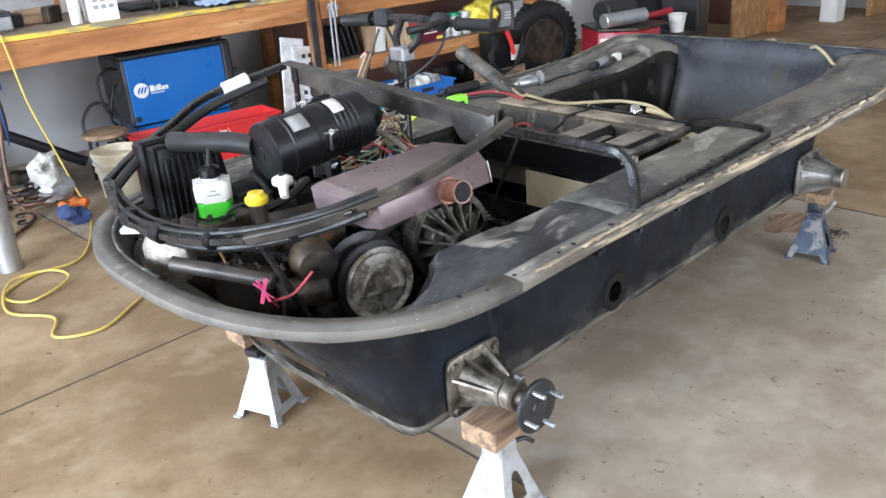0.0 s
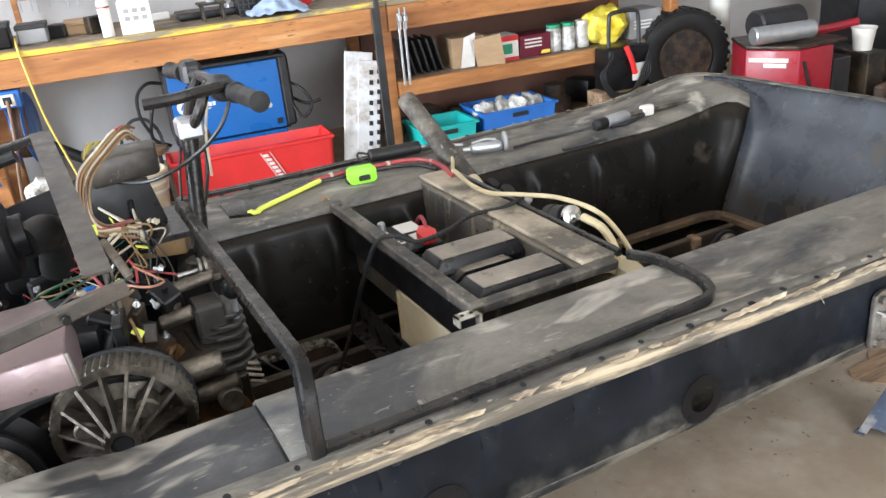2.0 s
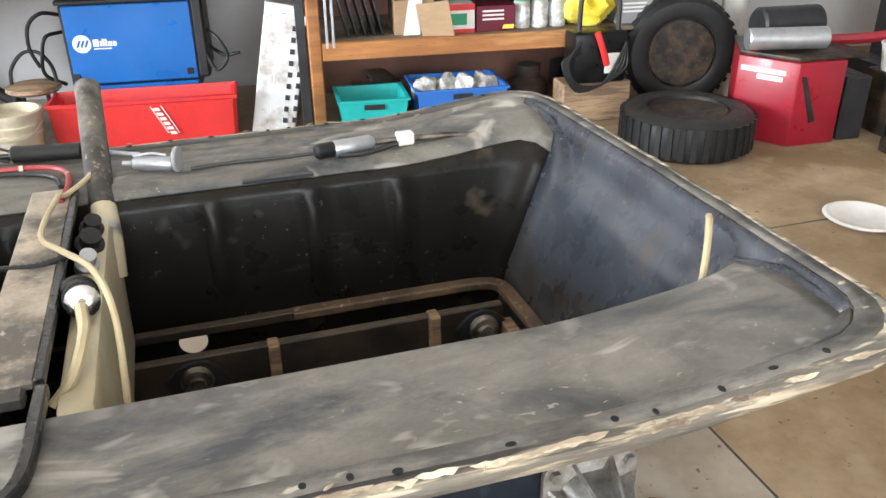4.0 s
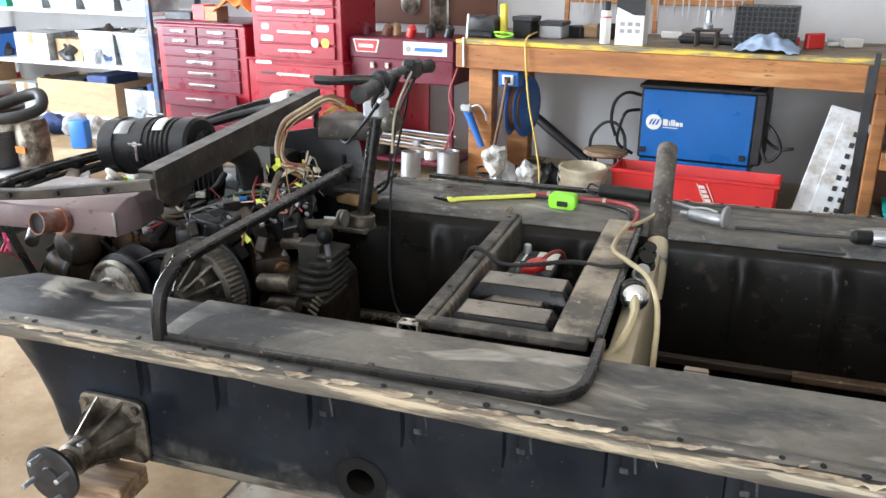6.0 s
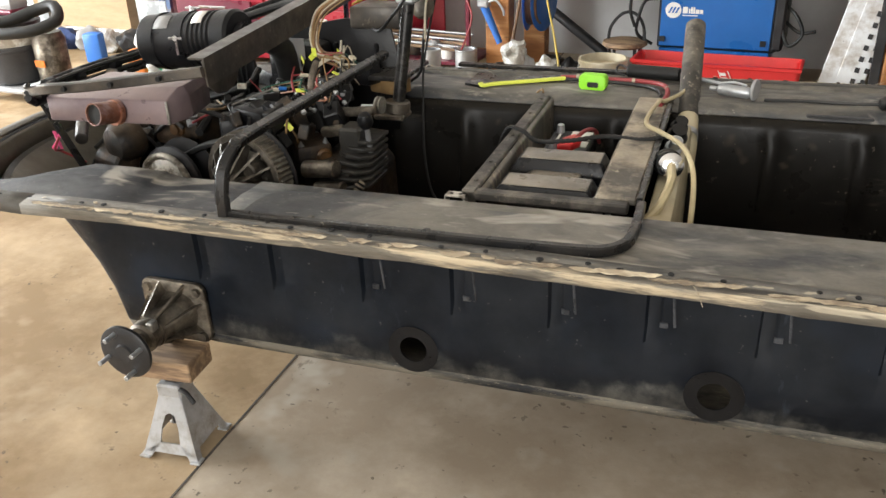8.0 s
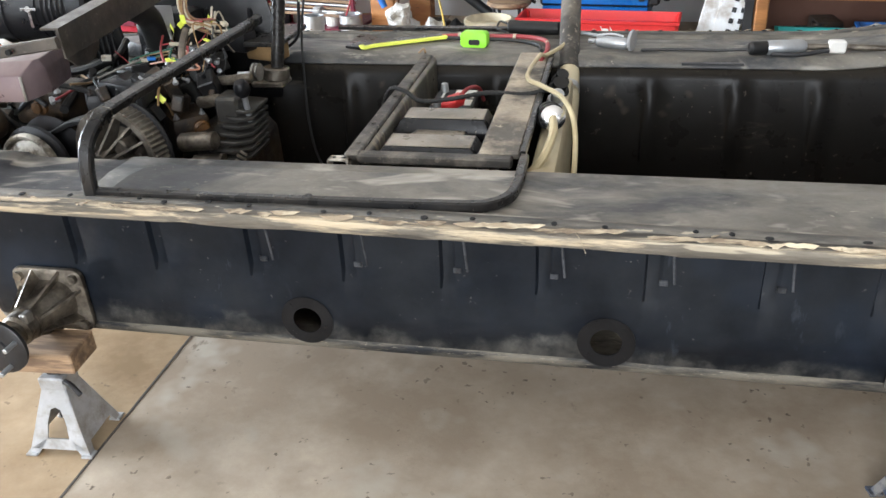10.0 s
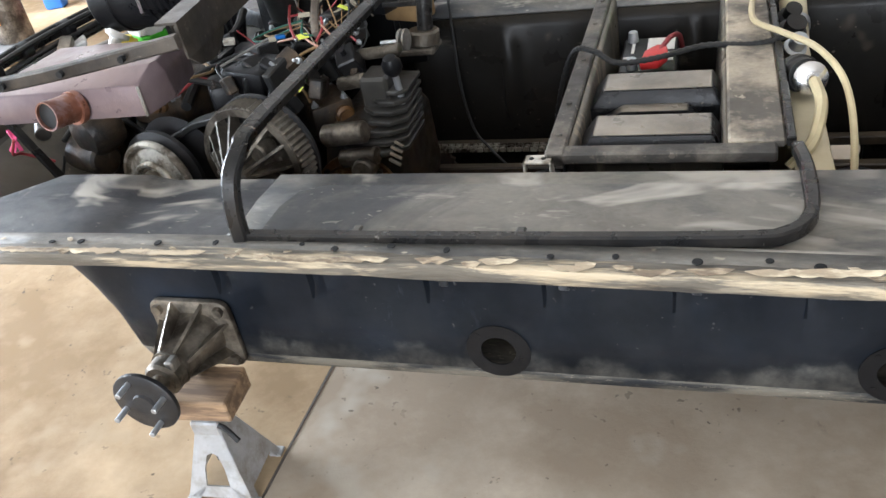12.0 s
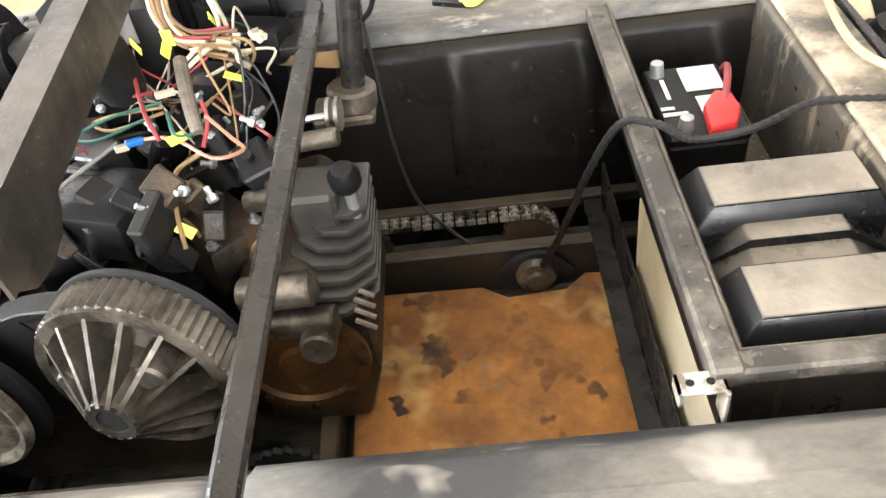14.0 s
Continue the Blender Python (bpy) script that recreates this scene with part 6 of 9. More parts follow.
    for pts, r, mt in (([(-0.16, -0.06, 0.70), (-0.08, -0.09, 0.735), (0.0, -0.07, 0.725), (0.07, -0.06, 0.69), (0.12, -0.08, 0.62)], 0.0065, "rubber"), ([(0.02, 0.06, 0.72), (0.09, 0.02, 0.735), (0.15, 0.03, 0.7), (0.2, 0.07, 0.64)], 0.005, "rubber"), ([(-0.05, -0.02, 0.71), (0.04, 0.04, 0.73), (0.11, 0.12, 0.715), (0.17, 0.15, 0.685)], 0.0035, "wire_black"), ([(0.1, -0.05, 0.7), (0.14, -0.01, 0.715), (0.19, 0.0, 0.66), (0.21, -0.02, 0.6)], 0.003, "wire_tan"), ([(0.0, 0.05, 0.715), (0.05, -0.06, 0.735), (0.13, -0.09, 0.66)], 0.0025, "wire_black")):
        part("engine_hose", tube(BM_(), pts, r, 8, 6), mt, th)
    part("fan_shroud", lathe(BM_(), [(0.09, 0), (0.1, 0.006), (0.1, 0.05), (0.06, 0.06), (0, 0.06)], (-0.2, 0.05, 0.53), (-0.32, 0.02, 0.56), 28), "plastic_black", th)
    part("starter", cyl(BM_(), (-0.30, -0.12, 0.60), (-0.2, -0.16, 0.60), 0.035, n=20, bevel=0.006), "iron", th)
    part("alternator", lathe(BM_(), [(0.02, 0), (0.045, 0.005), (0.05, 0.02), (0.05, 0.06), (0.04, 0.075), (0.015, 0.08), (0, 0.08)], (-0.20, -0.10, 0.66), (-0.23, -0.18, 0.655), 24), "iron", th)
    return settle(th)


engine()
# front pulley with its bright dished cover
pul = thing("drive_pulley", "belt drive pulley with a bright dished cover", "pulley")
PC, PV = Vector((-0.06, -0.108, 0.56)), Vector((-0.18, -1.0, 0.05)).normalized()
part("rear_sheave", lathe(BM_(), [(0.02, 0), (0.094, 0.0), (0.096, 0.004), (0.06, 0.016), (0.02, 0.018)], PC, PC + PV, 40), "dark", pul)
part("front_sheave", lathe(BM_(), [(0.02, 0.03), (0.06, 0.032), (0.088, 0.046), (0.088, 0.054), (0.07, 0.06), (0.02, 0.062)], PC, PC + PV, 40), "dark", pul)
part("cover", lathe(BM_(), [(0.02, 0.062), (0.073, 0.062), (0.078, 0.066), (0.078, 0.073), (0.074, 0.078), (0.069, 0.077), (0.064, 0.07), (0.054, 0.074), (0.03, 0.078), (0, 0.079)], PC, PC + PV, 48), "latch_metal", pul, "bright dished aluminium cover")
sidep = PV.cross(Vector((0, 0, 1))).normalized()
upp = sidep.cross(PV)
bow = [PC + PV * 0.08 + sidep * (0.046 * math.cos(radians(q))) + upp * (0.05 * math.sin(radians(q)) - 0.012) for q in range(0, 181, 20)]
part("cast_arch", tube(BM_(), bow, 0.006, 8, 3), "latch_metal", pul)
part("cast_web", tube(BM_(), [bow[0], bow[0].lerp(bow[-1], 0.5), bow[-1]], 0.0055, 8, 3), "latch_metal", pul)
part("cast_boss", lathe(BM_(), [(0.022, 0.074), (0.02, 0.088), (0.012, 0.09), (0, 0.09)], PC + upp * 0.006, PC + upp * 0.006 + PV, 20), "latch_metal", pul)
for ch in pul.children:
    ch.data.transform(Matrix.Translation(PC) @ Matrix.Scale(1.12, 4) @ Matrix.Translation(-PC))
settle(pul)
# driven clutch: toothed ring and fanned ribs
clu = thing("driven_clutch", "cast aluminium driven clutch with a toothed ring", "clutch")
CC, CV = Vector((0.162, -0.148, 0.607)), Vector((-0.2, -1.0, 0.0)).normalized()
part("toothed_ring", lathe(BM_(), [(0.097, 0.0), (0.1015, 0.002), (0.1015, 0.038), (0.099, 0.04), (0.094, 0.04), (0.092, 0.03), (0.092, 0.0)], CC, CC + CV, 120, gear=0.004), "clutch_alu", clu)
part("rear_sheave", lathe(BM_(), [(0.02, -0.03), (0.06, -0.028), (0.104, -0.006), (0.104, 0.0), (0.03, 0.012), (0.02, 0.012)], CC, CC + CV, 48), "dark", clu)
part("face_ring", pipe(BM_(), CC + CV * 0.036, CC + CV * 0.044, 0.0985, 0.086, 60), "alu_dirty", clu)
part("cone", lathe(BM_(), [(0.09, 0.012), (0.07, 0.014), (0.04, 0.03), (0.034, 0.05), (0.03, 0.05)], CC, CC + CV, 40), "clutch_alu", clu)
cs = CV.cross(Vector((0, 0, 1))).normalized()
cu = cs.cross(CV)
for k in range(15):
    q = radians(24 * k + 8)
    d = cs * math.cos(q) + cu * math.sin(q)
    t = CV.cross(d)
    b = BM_()
    a0 = CC + d * 0.024 + CV * 0.094
    a1 = CC + d * 0.092 + CV * 0.042
    a2 = CC + d * 0.092 + CV * 0.026
    a3 = CC + d * 0.024 + CV * 0.045
    va = [b.verts.new(p + t * 0.0024) for p in (a0, a1, a2, a3)]
    vb = [b.verts.new(p - t * 0.0024) for p in (a0, a1, a2, a3)]
    b.faces.new(va), b.faces.new(vb[::-1])
    for i in range(4):
        b.faces.new([va[i], va[(i + 1) % 4], vb[(i + 1) % 4], vb[i]])
    part("rib", b, "clutch_alu", clu)
part("hub", lathe(BM_(), [(0.028, 0.04), (0.03, 0.082), (0.027, 0.092), (0.016, 0.092), (0.014, 0.07), (0, 0.07)], CC, CC + CV, 24), "clutch_alu", clu)
part("bore", cyl(BM_(), CC + CV * 0.071, CC + CV * 0.0905, 0.0145, n=18), "hole", clu)
for k in range(3):
    q = radians(20 + 120 * k)
    d = cs * math.cos(q) + cu * math.sin(q)
    part("roller", cyl(BM_(), CC + d * 0.05 + CV * 0.03, CC + d * 0.05 + CV * 0.066, 0.017, n=14, bevel=0.003), "clutch_alu", clu)
for ch in clu.children:
    ch.data.transform(Matrix.Translation(CC) @ Matrix.Scale(1.12, 4) @ Matrix.Translation(-CC))
settle(clu)
belt = BM_()
tube(belt, [PC + PV * 0.024 + Vector((0, 0, 0.062)), (0.03, -0.125, 0.665), CC + CV * 0.01 + Vector((0.0, 0, 0.075)), CC + CV * 0.01 + Vector((0.07, 0, 0.03)), CC + CV * 0.01 + Vector((0.06, 0, -0.05)), CC + CV * 0.01 + Vector((0, 0, -0.078)), (0.03, -0.125, 0.515), PC + PV * 0.024 + Vector((0, 0, -0.06))], 0.01, 8, 5, flat=(0.03, 0.012))
single("drive_belt", belt, "rubber", "black rubber drive belt between the pulleys", "belt")

# transmission behind the clutch: ribbed grey cover, round plate, levers
tr = thing("transmission", "oily cast transmission with a ribbed grey cover", "transmission")
part("case", prism(BM_(), [(0.22, 0.32), (0.36, 0.32), (0.39, 0.42), (0.385, 0.56), (0.33, 0.62), (0.24, 0.60), (0.215, 0.48)], plane("y", -0.06), 0.24, 0.012), "iron", tr)
part("round_plate", lathe(BM_(), [(0.0, 0), (0.086, 0.0), (0.09, 0.003), (0.09, 0.012), (0.075, 0.014), (0.07, 0.008), (0.03, 0.008), (0.028, 0.018), (0, 0.018)], (0.292, -0.062, 0.465), (0.292, -1, 0.465), 40), "rust_oily", tr, "rusty round plate")
for q in range(8):
    part("bolt", cyl(BM_(), (0.292 + 0.08 * math.cos(q * 0.785), -0.073, 0.465 + 0.08 * math.sin(q * 0.785)), (0.292 + 0.08 * math.cos(q * 0.785), -0.083, 0.465 + 0.08 * math.sin(q * 0.785)), 0.006, n=6), "iron", tr)
part("lower_sprocket", lathe(BM_(), [(0.015, 0), (0.055, 0.002), (0.055, 0.01), (0.015, 0.012)], (0.26, -0.16, 0.36), (0.26, -1, 0.36), 44, gear=0.006), "dark", tr)
for k in range(7):                                   # stacked folds of the lever boot
    f = 1 - 0.085 * k
    z = 0.583 + 0.0155 * k
    xs, yd = 0.072 * f, 0.088 * f
    b = BM_()
    prism(b, [(0.338 - xs * 0.9, -yd * 0.65), (0.338 - xs * 0.35, -yd), (0.338 + xs * 0.45, -yd), (0.338 + xs, -yd * 0.6), (0.338 + xs, 0.06), (0.338 - xs, 0.06)], Matrix.Translation((0.006 * k, 0.004 * k, z)) @ Matrix.Rotation(radians(4), 4, "Y"), 0.010, 0.003)
    part("boot_fold", b, "fin_grey", tr)
part("boot_core", box(BM_(), (0.318, -0.02, 0.575), (0.375, 0.05, 0.69), 0.006), "fin_grey", tr)
part("lever_knob", lathe(BM_(), [(0.0, 0), (0.013, 0.002), (0.019, 0.012), (0.019, 0.026), (0.012, 0.038), (0.0, 0.04)], (0.393, -0.012, 0.695), (0.393, -0.025, 0.735), 18), "plastic_black", tr, "glossy black knob")
part("lever", cyl(BM_(), (0.393, 0.0, 0.63), (0.393, -0.012, 0.698), 0.007, n=10), "galv", tr)
for y, z, r, x0_, x1_ in ((-0.075, 0.60, 0.022, 0.25, 0.34), (-0.085, 0.555, 0.018, 0.28, 0.36), (0.02, 0.665, 0.014, 0.26, 0.32), (0.08, 0.70, 0.012, 0.29, 0.38)):
    part("cylinder", cyl(BM_(), (x0_, y, z), (x1_, y - 0.01, z + 0.012), r, n=18, bevel=0.003), "alu_dirty", tr)
part("small_cap", cyl(BM_(), (0.335, -0.088, 0.545), (0.335, -0.13, 0.55), 0.022, n=20, bevel=0.003), "alu_dirty", tr)
for k in range(4):
    part("stud", cyl(BM_(), (0.38, -0.09 + k * 0.01, 0.555 + k * 0.008), (0.405, -0.10 + k * 0.01, 0.548 + k * 0.008), 0.0035, n=6), "alu_dirty", tr)
settle(tr)

# electrics: boxes, loom, tags
for x, y, z, w, d, hh, mt, nm, lab in ((0.115, -0.02, 0.705, 0.11, 0.10, 0.06, "plastic_black", "control_box", "square black plastic control box"), (0.215, 0.17, 0.735, 0.05, 0.06, 0.06, "plastic_black", "relay", "small black relay in the engine bay"), (0.26, 0.27, 0.75, 0.10, 0.05, 0.05, "plastic_black", "fuse_block", "black fuse block on the bracket"),
                                     (0.06, 0.22, 0.78, 0.07, 0.05, 0.06, "plastic_black", "coil", "black ignition coil by the loom"), (0.33, 0.30, 0.72, 0.10, 0.06, 0.05, "wire_tan", "paper_tag_box", "tan cardboard box in the bay")):
    single(nm, box(BM_(), (x - w / 2, y - d / 2, z - hh / 2), (x + w / 2, y + d / 2, z + hh / 2), 0.007, Matrix.Translation((x, y, z)) @ Matrix.Rotation(radians(-18), 4, "Z") @ Matrix.Translation((-x, -y, -z)), 2), mt, lab, "electrical box")
brk = thing("bracket_plate", "bright slotted galvanised bracket in the engine bay", "bracket")
part("plate", prism(BM_(), [(0.066, 0.70), (0.112, 0.70), (0.104, 0.80), (0.099, 0.842), (0.074, 0.842), (0.066, 0.80)], plane("y", 0.222), 0.003, 0.001), "galv", brk)
for x, z, w in ((0.081, 0.832, 0.006), (0.092, 0.832, 0.004), (0.085, 0.80, 0.005)):
    part("slot", prism(BM_(), rrect(w * 2, 0.006, 0.0028, 3, x, z), plane("y", 0.2205), 0.0015), "hole", brk)
settle(brk)
bm = BM_()
prism(bm, [(0.085, 0.797), (0.13, 0.797), (0.13, 0.852), (0.085, 0.852)], plane("y", 0.205), 0.002)
card = single("spec_card", bm, "grey", "grey printed card behind the beam", "card")
bm = BM_()
prism(bm, [(0.22, 0.30), (0.36, 0.32), (0.37, 0.40), (0.22, 0.42)], plane("z", 0.86), 0.06, 0.01)
single("dash_box", bm, "frame_steel", "dusty grey metal box by the far deck", "box")
# panel added to darken the rear of the bay, in place of clutter
fw = thing("bulkhead", "black panel added for the dark clutter behind the engine", "bulkhead")
part("panel", prism(BM_(), [(-0.05, 0.58), (0.34, 0.58), (0.36, 0.72), (0.33, 0.86), (0.20, 0.885), (0.02, 0.85), (-0.05, 0.80)], plane("y", 0.325), 0.008, 0.002), "plastic_black", fw)
for x in (0.04, 0.16, 0.28):
    part("stiffener", box(BM_(), (x, 0.315, 0.60), (x + 0.012, 0.326, 0.82), 0.003), "plastic_black", fw)
part("side_pod", box(BM_(), (0.02, 0.24, 0.70), (0.16, 0.32, 0.83), 0.02, None, 2), "rubber", fw)
settle(fw)
single("side_bracket", box(BM_(), (0.3, 0.22, 0.745), (0.40, 0.42, 0.757), 0.002), "steel_black", "flat steel bracket beside the column", "bracket")

random.seed(21)
LOOM = [(0.235, 0.10, 0.79), (0.25, 0.14, 0.80), (0.27, 0.09, 0.77), (0.22, 0.16, 0.83), (0.24, 0.06, 0.755), (0.09, 0.075, 0.78), (0.12, 0.2, 0.78), (0.15, 0.12, 0.78), (0.2, 0.08, 0.76), (0.13, 0.3, 0.78), (0.18, 0.16, 0.80)]


def wire(pts, r, m, label, tape=None):
    return single("wire", tube(BM_(), pts, r, 6, 5), m, label, "wire", "loose wires of the loom")


HEAD = Vector((0.265, 0.13, 0.815))
names = {"wire_red": "thin red wire with a loose end", "wire_white": "pale white wire with a loose end", "wire_tan": "tan wire with a loose end", "wire_brown": "brown wire with a loose end", "wire_black": "thin black wire in the bay", "wire_green": "green wire with a loose end", "wire_yellow": "yellow wire with a loose end"}
for k in range(26):
    mt = random.choice(["wire_red", "wire_red", "wire_white", "wire_tan", "wire_brown", "wire_black", "wire_black", "wire_green", "wire_tan", "wire_red", "wire_white"])
    j = Vector((random.uniform(-1, 1), random.uniform(-1, 1), random.uniform(-1, 1)))
    if k < 10:                                       # from the end of the bundle, curling down and apart
        a = HEAD + j * 0.012
        e = a + Vector((random.uniform(-0.10, 0.05), random.uniform(-0.12, 0.06), random.uniform(-0.11, -0.02)))
        m1 = a.lerp(e, 0.3) + Vector((random.uniform(-0.03, 0.05), random.uniform(-0.03, 0.03), random.uniform(0.0, 0.035)))
        m2 = a.lerp(e, 0.65) + Vector((random.uniform(-0.04, 0.04), random.uniform(-0.04, 0.04), random.uniform(-0.03, 0.02)))
    else:                                            # lying over the parts in the bay
        a = Vector(random.choice(LOOM)) + j * 0.05 - Vector((0, 0, 0.03))
        e = Vector(random.choice(LOOM)) + Vector((random.uniform(-0.08, 0.06), random.uniform(-0.1, 0.08), random.uniform(-0.08, -0.02)))
        m1 = a.lerp(e, 0.33) + Vector((random.uniform(-0.04, 0.04), random.uniform(-0.04, 0.04), random.uniform(-0.04, 0.01)))
        m2 = a.lerp(e, 0.66) + Vector((random.uniform(-0.04, 0.04), random.uniform(-0.04, 0.04), random.uniform(-0.05, 0.0)))
    wire([a, m1, m2, e], random.uniform(0.0013, 0.0023), mt, names[mt])
# the thick bundle of the loom, over the beam and down to its connectors
for k in range(14):
    o = Vector((0.011 * math.cos(k * 2.4), 0.008 * math.sin(k * 2.4), 0.010 * math.sin(k * 1.7 + 1))) * (0.4 + 0.045 * k)
    mt = ("wire_tan", "wire_brown", "wire_tan", "wire_brown", "wire_red", "wire_white", "wire_tan")[k % 7]
    pts = [Vector(p) + o * f for p, f in (((0.31, 0.27, 0.965), 1.6), ((0.29, 0.225, 0.985), 1.0), ((0.249, 0.20, 0.961), 0.9), ((0.204, 0.17, 0.925), 1.0), ((0.191, 0.15, 0.863), 1.0), ((0.212, 0.14, 0.826), 1.2), ((0.262, 0.13, 0.818), 2.2))]
    wire(pts, 0.0024, mt, "wire of the thick tan loom over the beam")
for off in (0.0, 0.012, -0.01):
    wire([(0.22, 0.34 + off, 0.92), (0.25 + off, 0.40, 0.935), (0.28, 0.43 + off, 0.90), (0.26, 0.38, 0.875), (0.235, 0.36 + off, 0.91)], 0.002, "wire_yellow", "looped yellow wire at the beam")
for pts, r, mt, lab in (([(0.23, 0.02, 0.745), (0.2, -0.005, 0.735), (0.209, -0.059, 0.72), (0.214, -0.084, 0.69)], 0.003, "wire_tan", "tan wire bending down to the transmission"),
                        ([(0.178, 0.087, 0.77), (0.106, 0.106, 0.755), (0.075, 0.109, 0.745), (0.111, 0.08, 0.75), (0.178, 0.083, 0.765)], 0.0022, "wire_tan", "tan wire in a flat loop"),
                        ([(0.178, 0.09, 0.775), (0.11, 0.095, 0.76), (0.06, 0.085, 0.745), (0.09, 0.07, 0.745), (0.16, 0.075, 0.765)], 0.002, "wire_green", "green wire in a flat loop"),
                        ([(0.08, 0.179, 0.8), (0.133, 0.142, 0.81), (0.168, 0.054, 0.785), (0.183, 0.03, 0.76)], 0.0028, "wire_red", "red wire crossing the bay"),
                        ([(0.127, 0.164, 0.81), (0.113, 0.133, 0.79), (0.116, 0.115, 0.775), (0.167, 0.097, 0.785)], 0.0024, "wire_red", "red wire bent round the sleeve"),
                        ([(0.129, 0.06, 0.745), (0.196, 0.033, 0.76), (0.251, -0.009, 0.755), (0.282, 0.008, 0.75), (0.27, 0.019, 0.76), (0.241, 0.041, 0.78)], 0.0024, "wire_peach", "pale salmon wire in a wide loop"),
                        ([(0.232, 0.234, 0.83), (0.261, 0.155, 0.82), (0.24, 0.119, 0.82), (0.207, 0.109, 0.8)], 0.003, "wire_white", "thick white wire over the sleeve"),
                        ([(0.22, 0.245, 0.84), (0.25, 0.165, 0.825), (0.232, 0.13, 0.822), (0.2, 0.12, 0.80)], 0.0028, "wire_white", "thick white wire over the sleeve"),
                        ([(0.283, 0.12, 0.81), (0.247, 0.131, 0.82), (0.221, 0.121, 0.82)], 0.0036, "wire_white", "short thick white wire end"),
                        ([(0.05, -0.046, 0.74), (0.094, -0.011, 0.755), (0.14, 0.019, 0.77)], 0.0026, "wire_grey", "thin grey lead over the black box"),
                        ([(0.193, 0.057, 0.78), (0.206, 0.023, 0.77), (0.225, 0.032, 0.765), (0.241, 0.049, 0.775)], 0.0024, "wire_green", "green wire with a loose end"),
                        ([(0.237, 0.056, 0.79), (0.243, 0.037, 0.775), (0.239, 0.008, 0.76)], 0.0026, "wire_red", "short red wire with a loose end")):
    wire(pts, r, mt, lab)
single("wire_sleeve", tube(BM_(), [(0.206, 0.118, 0.812), (0.214, 0.085, 0.80), (0.222, 0.055, 0.785), (0.23, 0.031, 0.765)], 0.0085, 10, 5), "sleeve", "frayed grey-brown sleeve round the loom", "sleeve")
for p, c, mt, lab in (((0.16, 0.018, 0.77), (0.01, 0.004, 0.004), "blue", "blue plastic crimp connector"), ((0.185, 0.09, 0.786), (0.012, 0.004, 0.004), "wire_white", "white plastic crimp connector"), ((0.146, 0.012, 0.768), (0.008, 0.004, 0.004), "wire_white", "white end of a crimp connector"), ((0.08, -0.036, 0.786), (0.011, 0.006, 0.006), "latch_metal", "bright square plug on a tan lead")):
    b = BM_()
    box(b, (-c[0], -c[1], -c[2]), c, 0.0015, Matrix.Translation(p) @ Euler((0.2, 0.1, 0.45)).to_matrix().to_4x4())
    single("crimp", b, mt, lab, "connector", "connectors of the loom")
TAGS = ((0.268, 0.101, 0.792), (0.208, 0.018, 0.768), (0.192, 0.124, 0.824), (0.13, 0.19, 0.80), (0.214, -0.066, 0.702), (0.236, 0.195, 0.82), (0.196, 0.132, 0.835))
for k, p in enumerate(TAGS):
    b = BM_()
    box(b, (-0.011, -0.0065, -0.0007), (0.011, 0.0065, 0.0007), 0, Matrix.Translation(p) @ Euler((0.5 * k, 0.4 - 0.3 * k, 0.8 * k)).to_matrix().to_4x4())
    single("wire_tag", b, "tag", "bright yellow-green paper wire tag", "tag", "tags on the loom")
for k in range(9):
    p = Vector((0.28, 0.125, 0.81)) + Vector((random.uniform(-0.03, 0.03), random.uniform(-0.03, 0.03), random.uniform(-0.02, 0.02)))
    b = BM_()
    box(b, (-0.009, -0.004, -0.003), (0.009, 0.004, 0.003), 0.001, Matrix.Translation(p) @ Euler((random.uniform(0, 3), random.uniform(0, 3), random.uniform(0, 3))).to_matrix().to_4x4())
    single("connector", b, "wire_white", "white plastic wire connector", "connector", "connectors of the loom")

# hoses and small clutter low in the bay
random.seed(33)
for k in range(44):
    a = Vector((random.uniform(-0.40, 0.05), random.uniform(-0.30, 0.3), random.uniform(0.5, 0.72)))
    if k % 3 == 0:
        a = Vector((random.uniform(-0.42, -0.2), random.uniform(-0.2, 0.2), random.uniform(0.56, 0.7)))
    d = Vector((random.uniform(-0.7, 1), random.uniform(-1, 1), random.uniform(-0.5, 0.4))).normalized()
    L = random.uniform(0.1, 0.24)
    b = a + d * L
    for q in (a, b):
        q.z = max(0.45, min(0.74, q.z))
        q.y = max(-0.28, min(0.3, q.y))
        q.x = max(-0.10 - (0.2 + (q.z - 0.45) * 0.5) * 0.85 + 0.5 * max(0, abs(q.y) - 0.1), min(0.28, q.x))
    if min(a.y, b.y) < -0.1 and max(a.x, b.x) > -0.27:
        a.y, b.y = abs(a.y) - 0.08, abs(b.y) - 0.08
    mid_ = (a + b) / 2 + Vector((random.uniform(-0.03, 0.03), random.uniform(-0.03, 0.03), random.uniform(-0.02, 0.04)))
    r = random.choice((0.003, 0.004, 0.006, 0.009, 0.011))
    mt = random.choice(["rubber", "rubber", "wire_black", "wire_black", "plastic_black", "wire_red", "wire_tan"]) if r < 0.005 else "rubber"
    single("bay_hose", tube(BM_(), [a, mid_, b], r, 8, 6), mt, "dusty dark hose among the engine parts" if mt in ("rubber", "plastic_black", "wire_black") else "loose coloured lead low in the engine bay", "hose", "hoses in the engine bay")
for k in range(26):
    p = Vector((random.uniform(-0.36, 0.24), random.uniform(-0.08, 0.26), random.uniform(0.62, 0.7)))
    v = Vector((random.uniform(-1, 1), random.uniform(-1, 1), random.uniform(-0.2, 1))).normalized()
    b = BM_()
    r = random.uniform(0.006, 0.016)
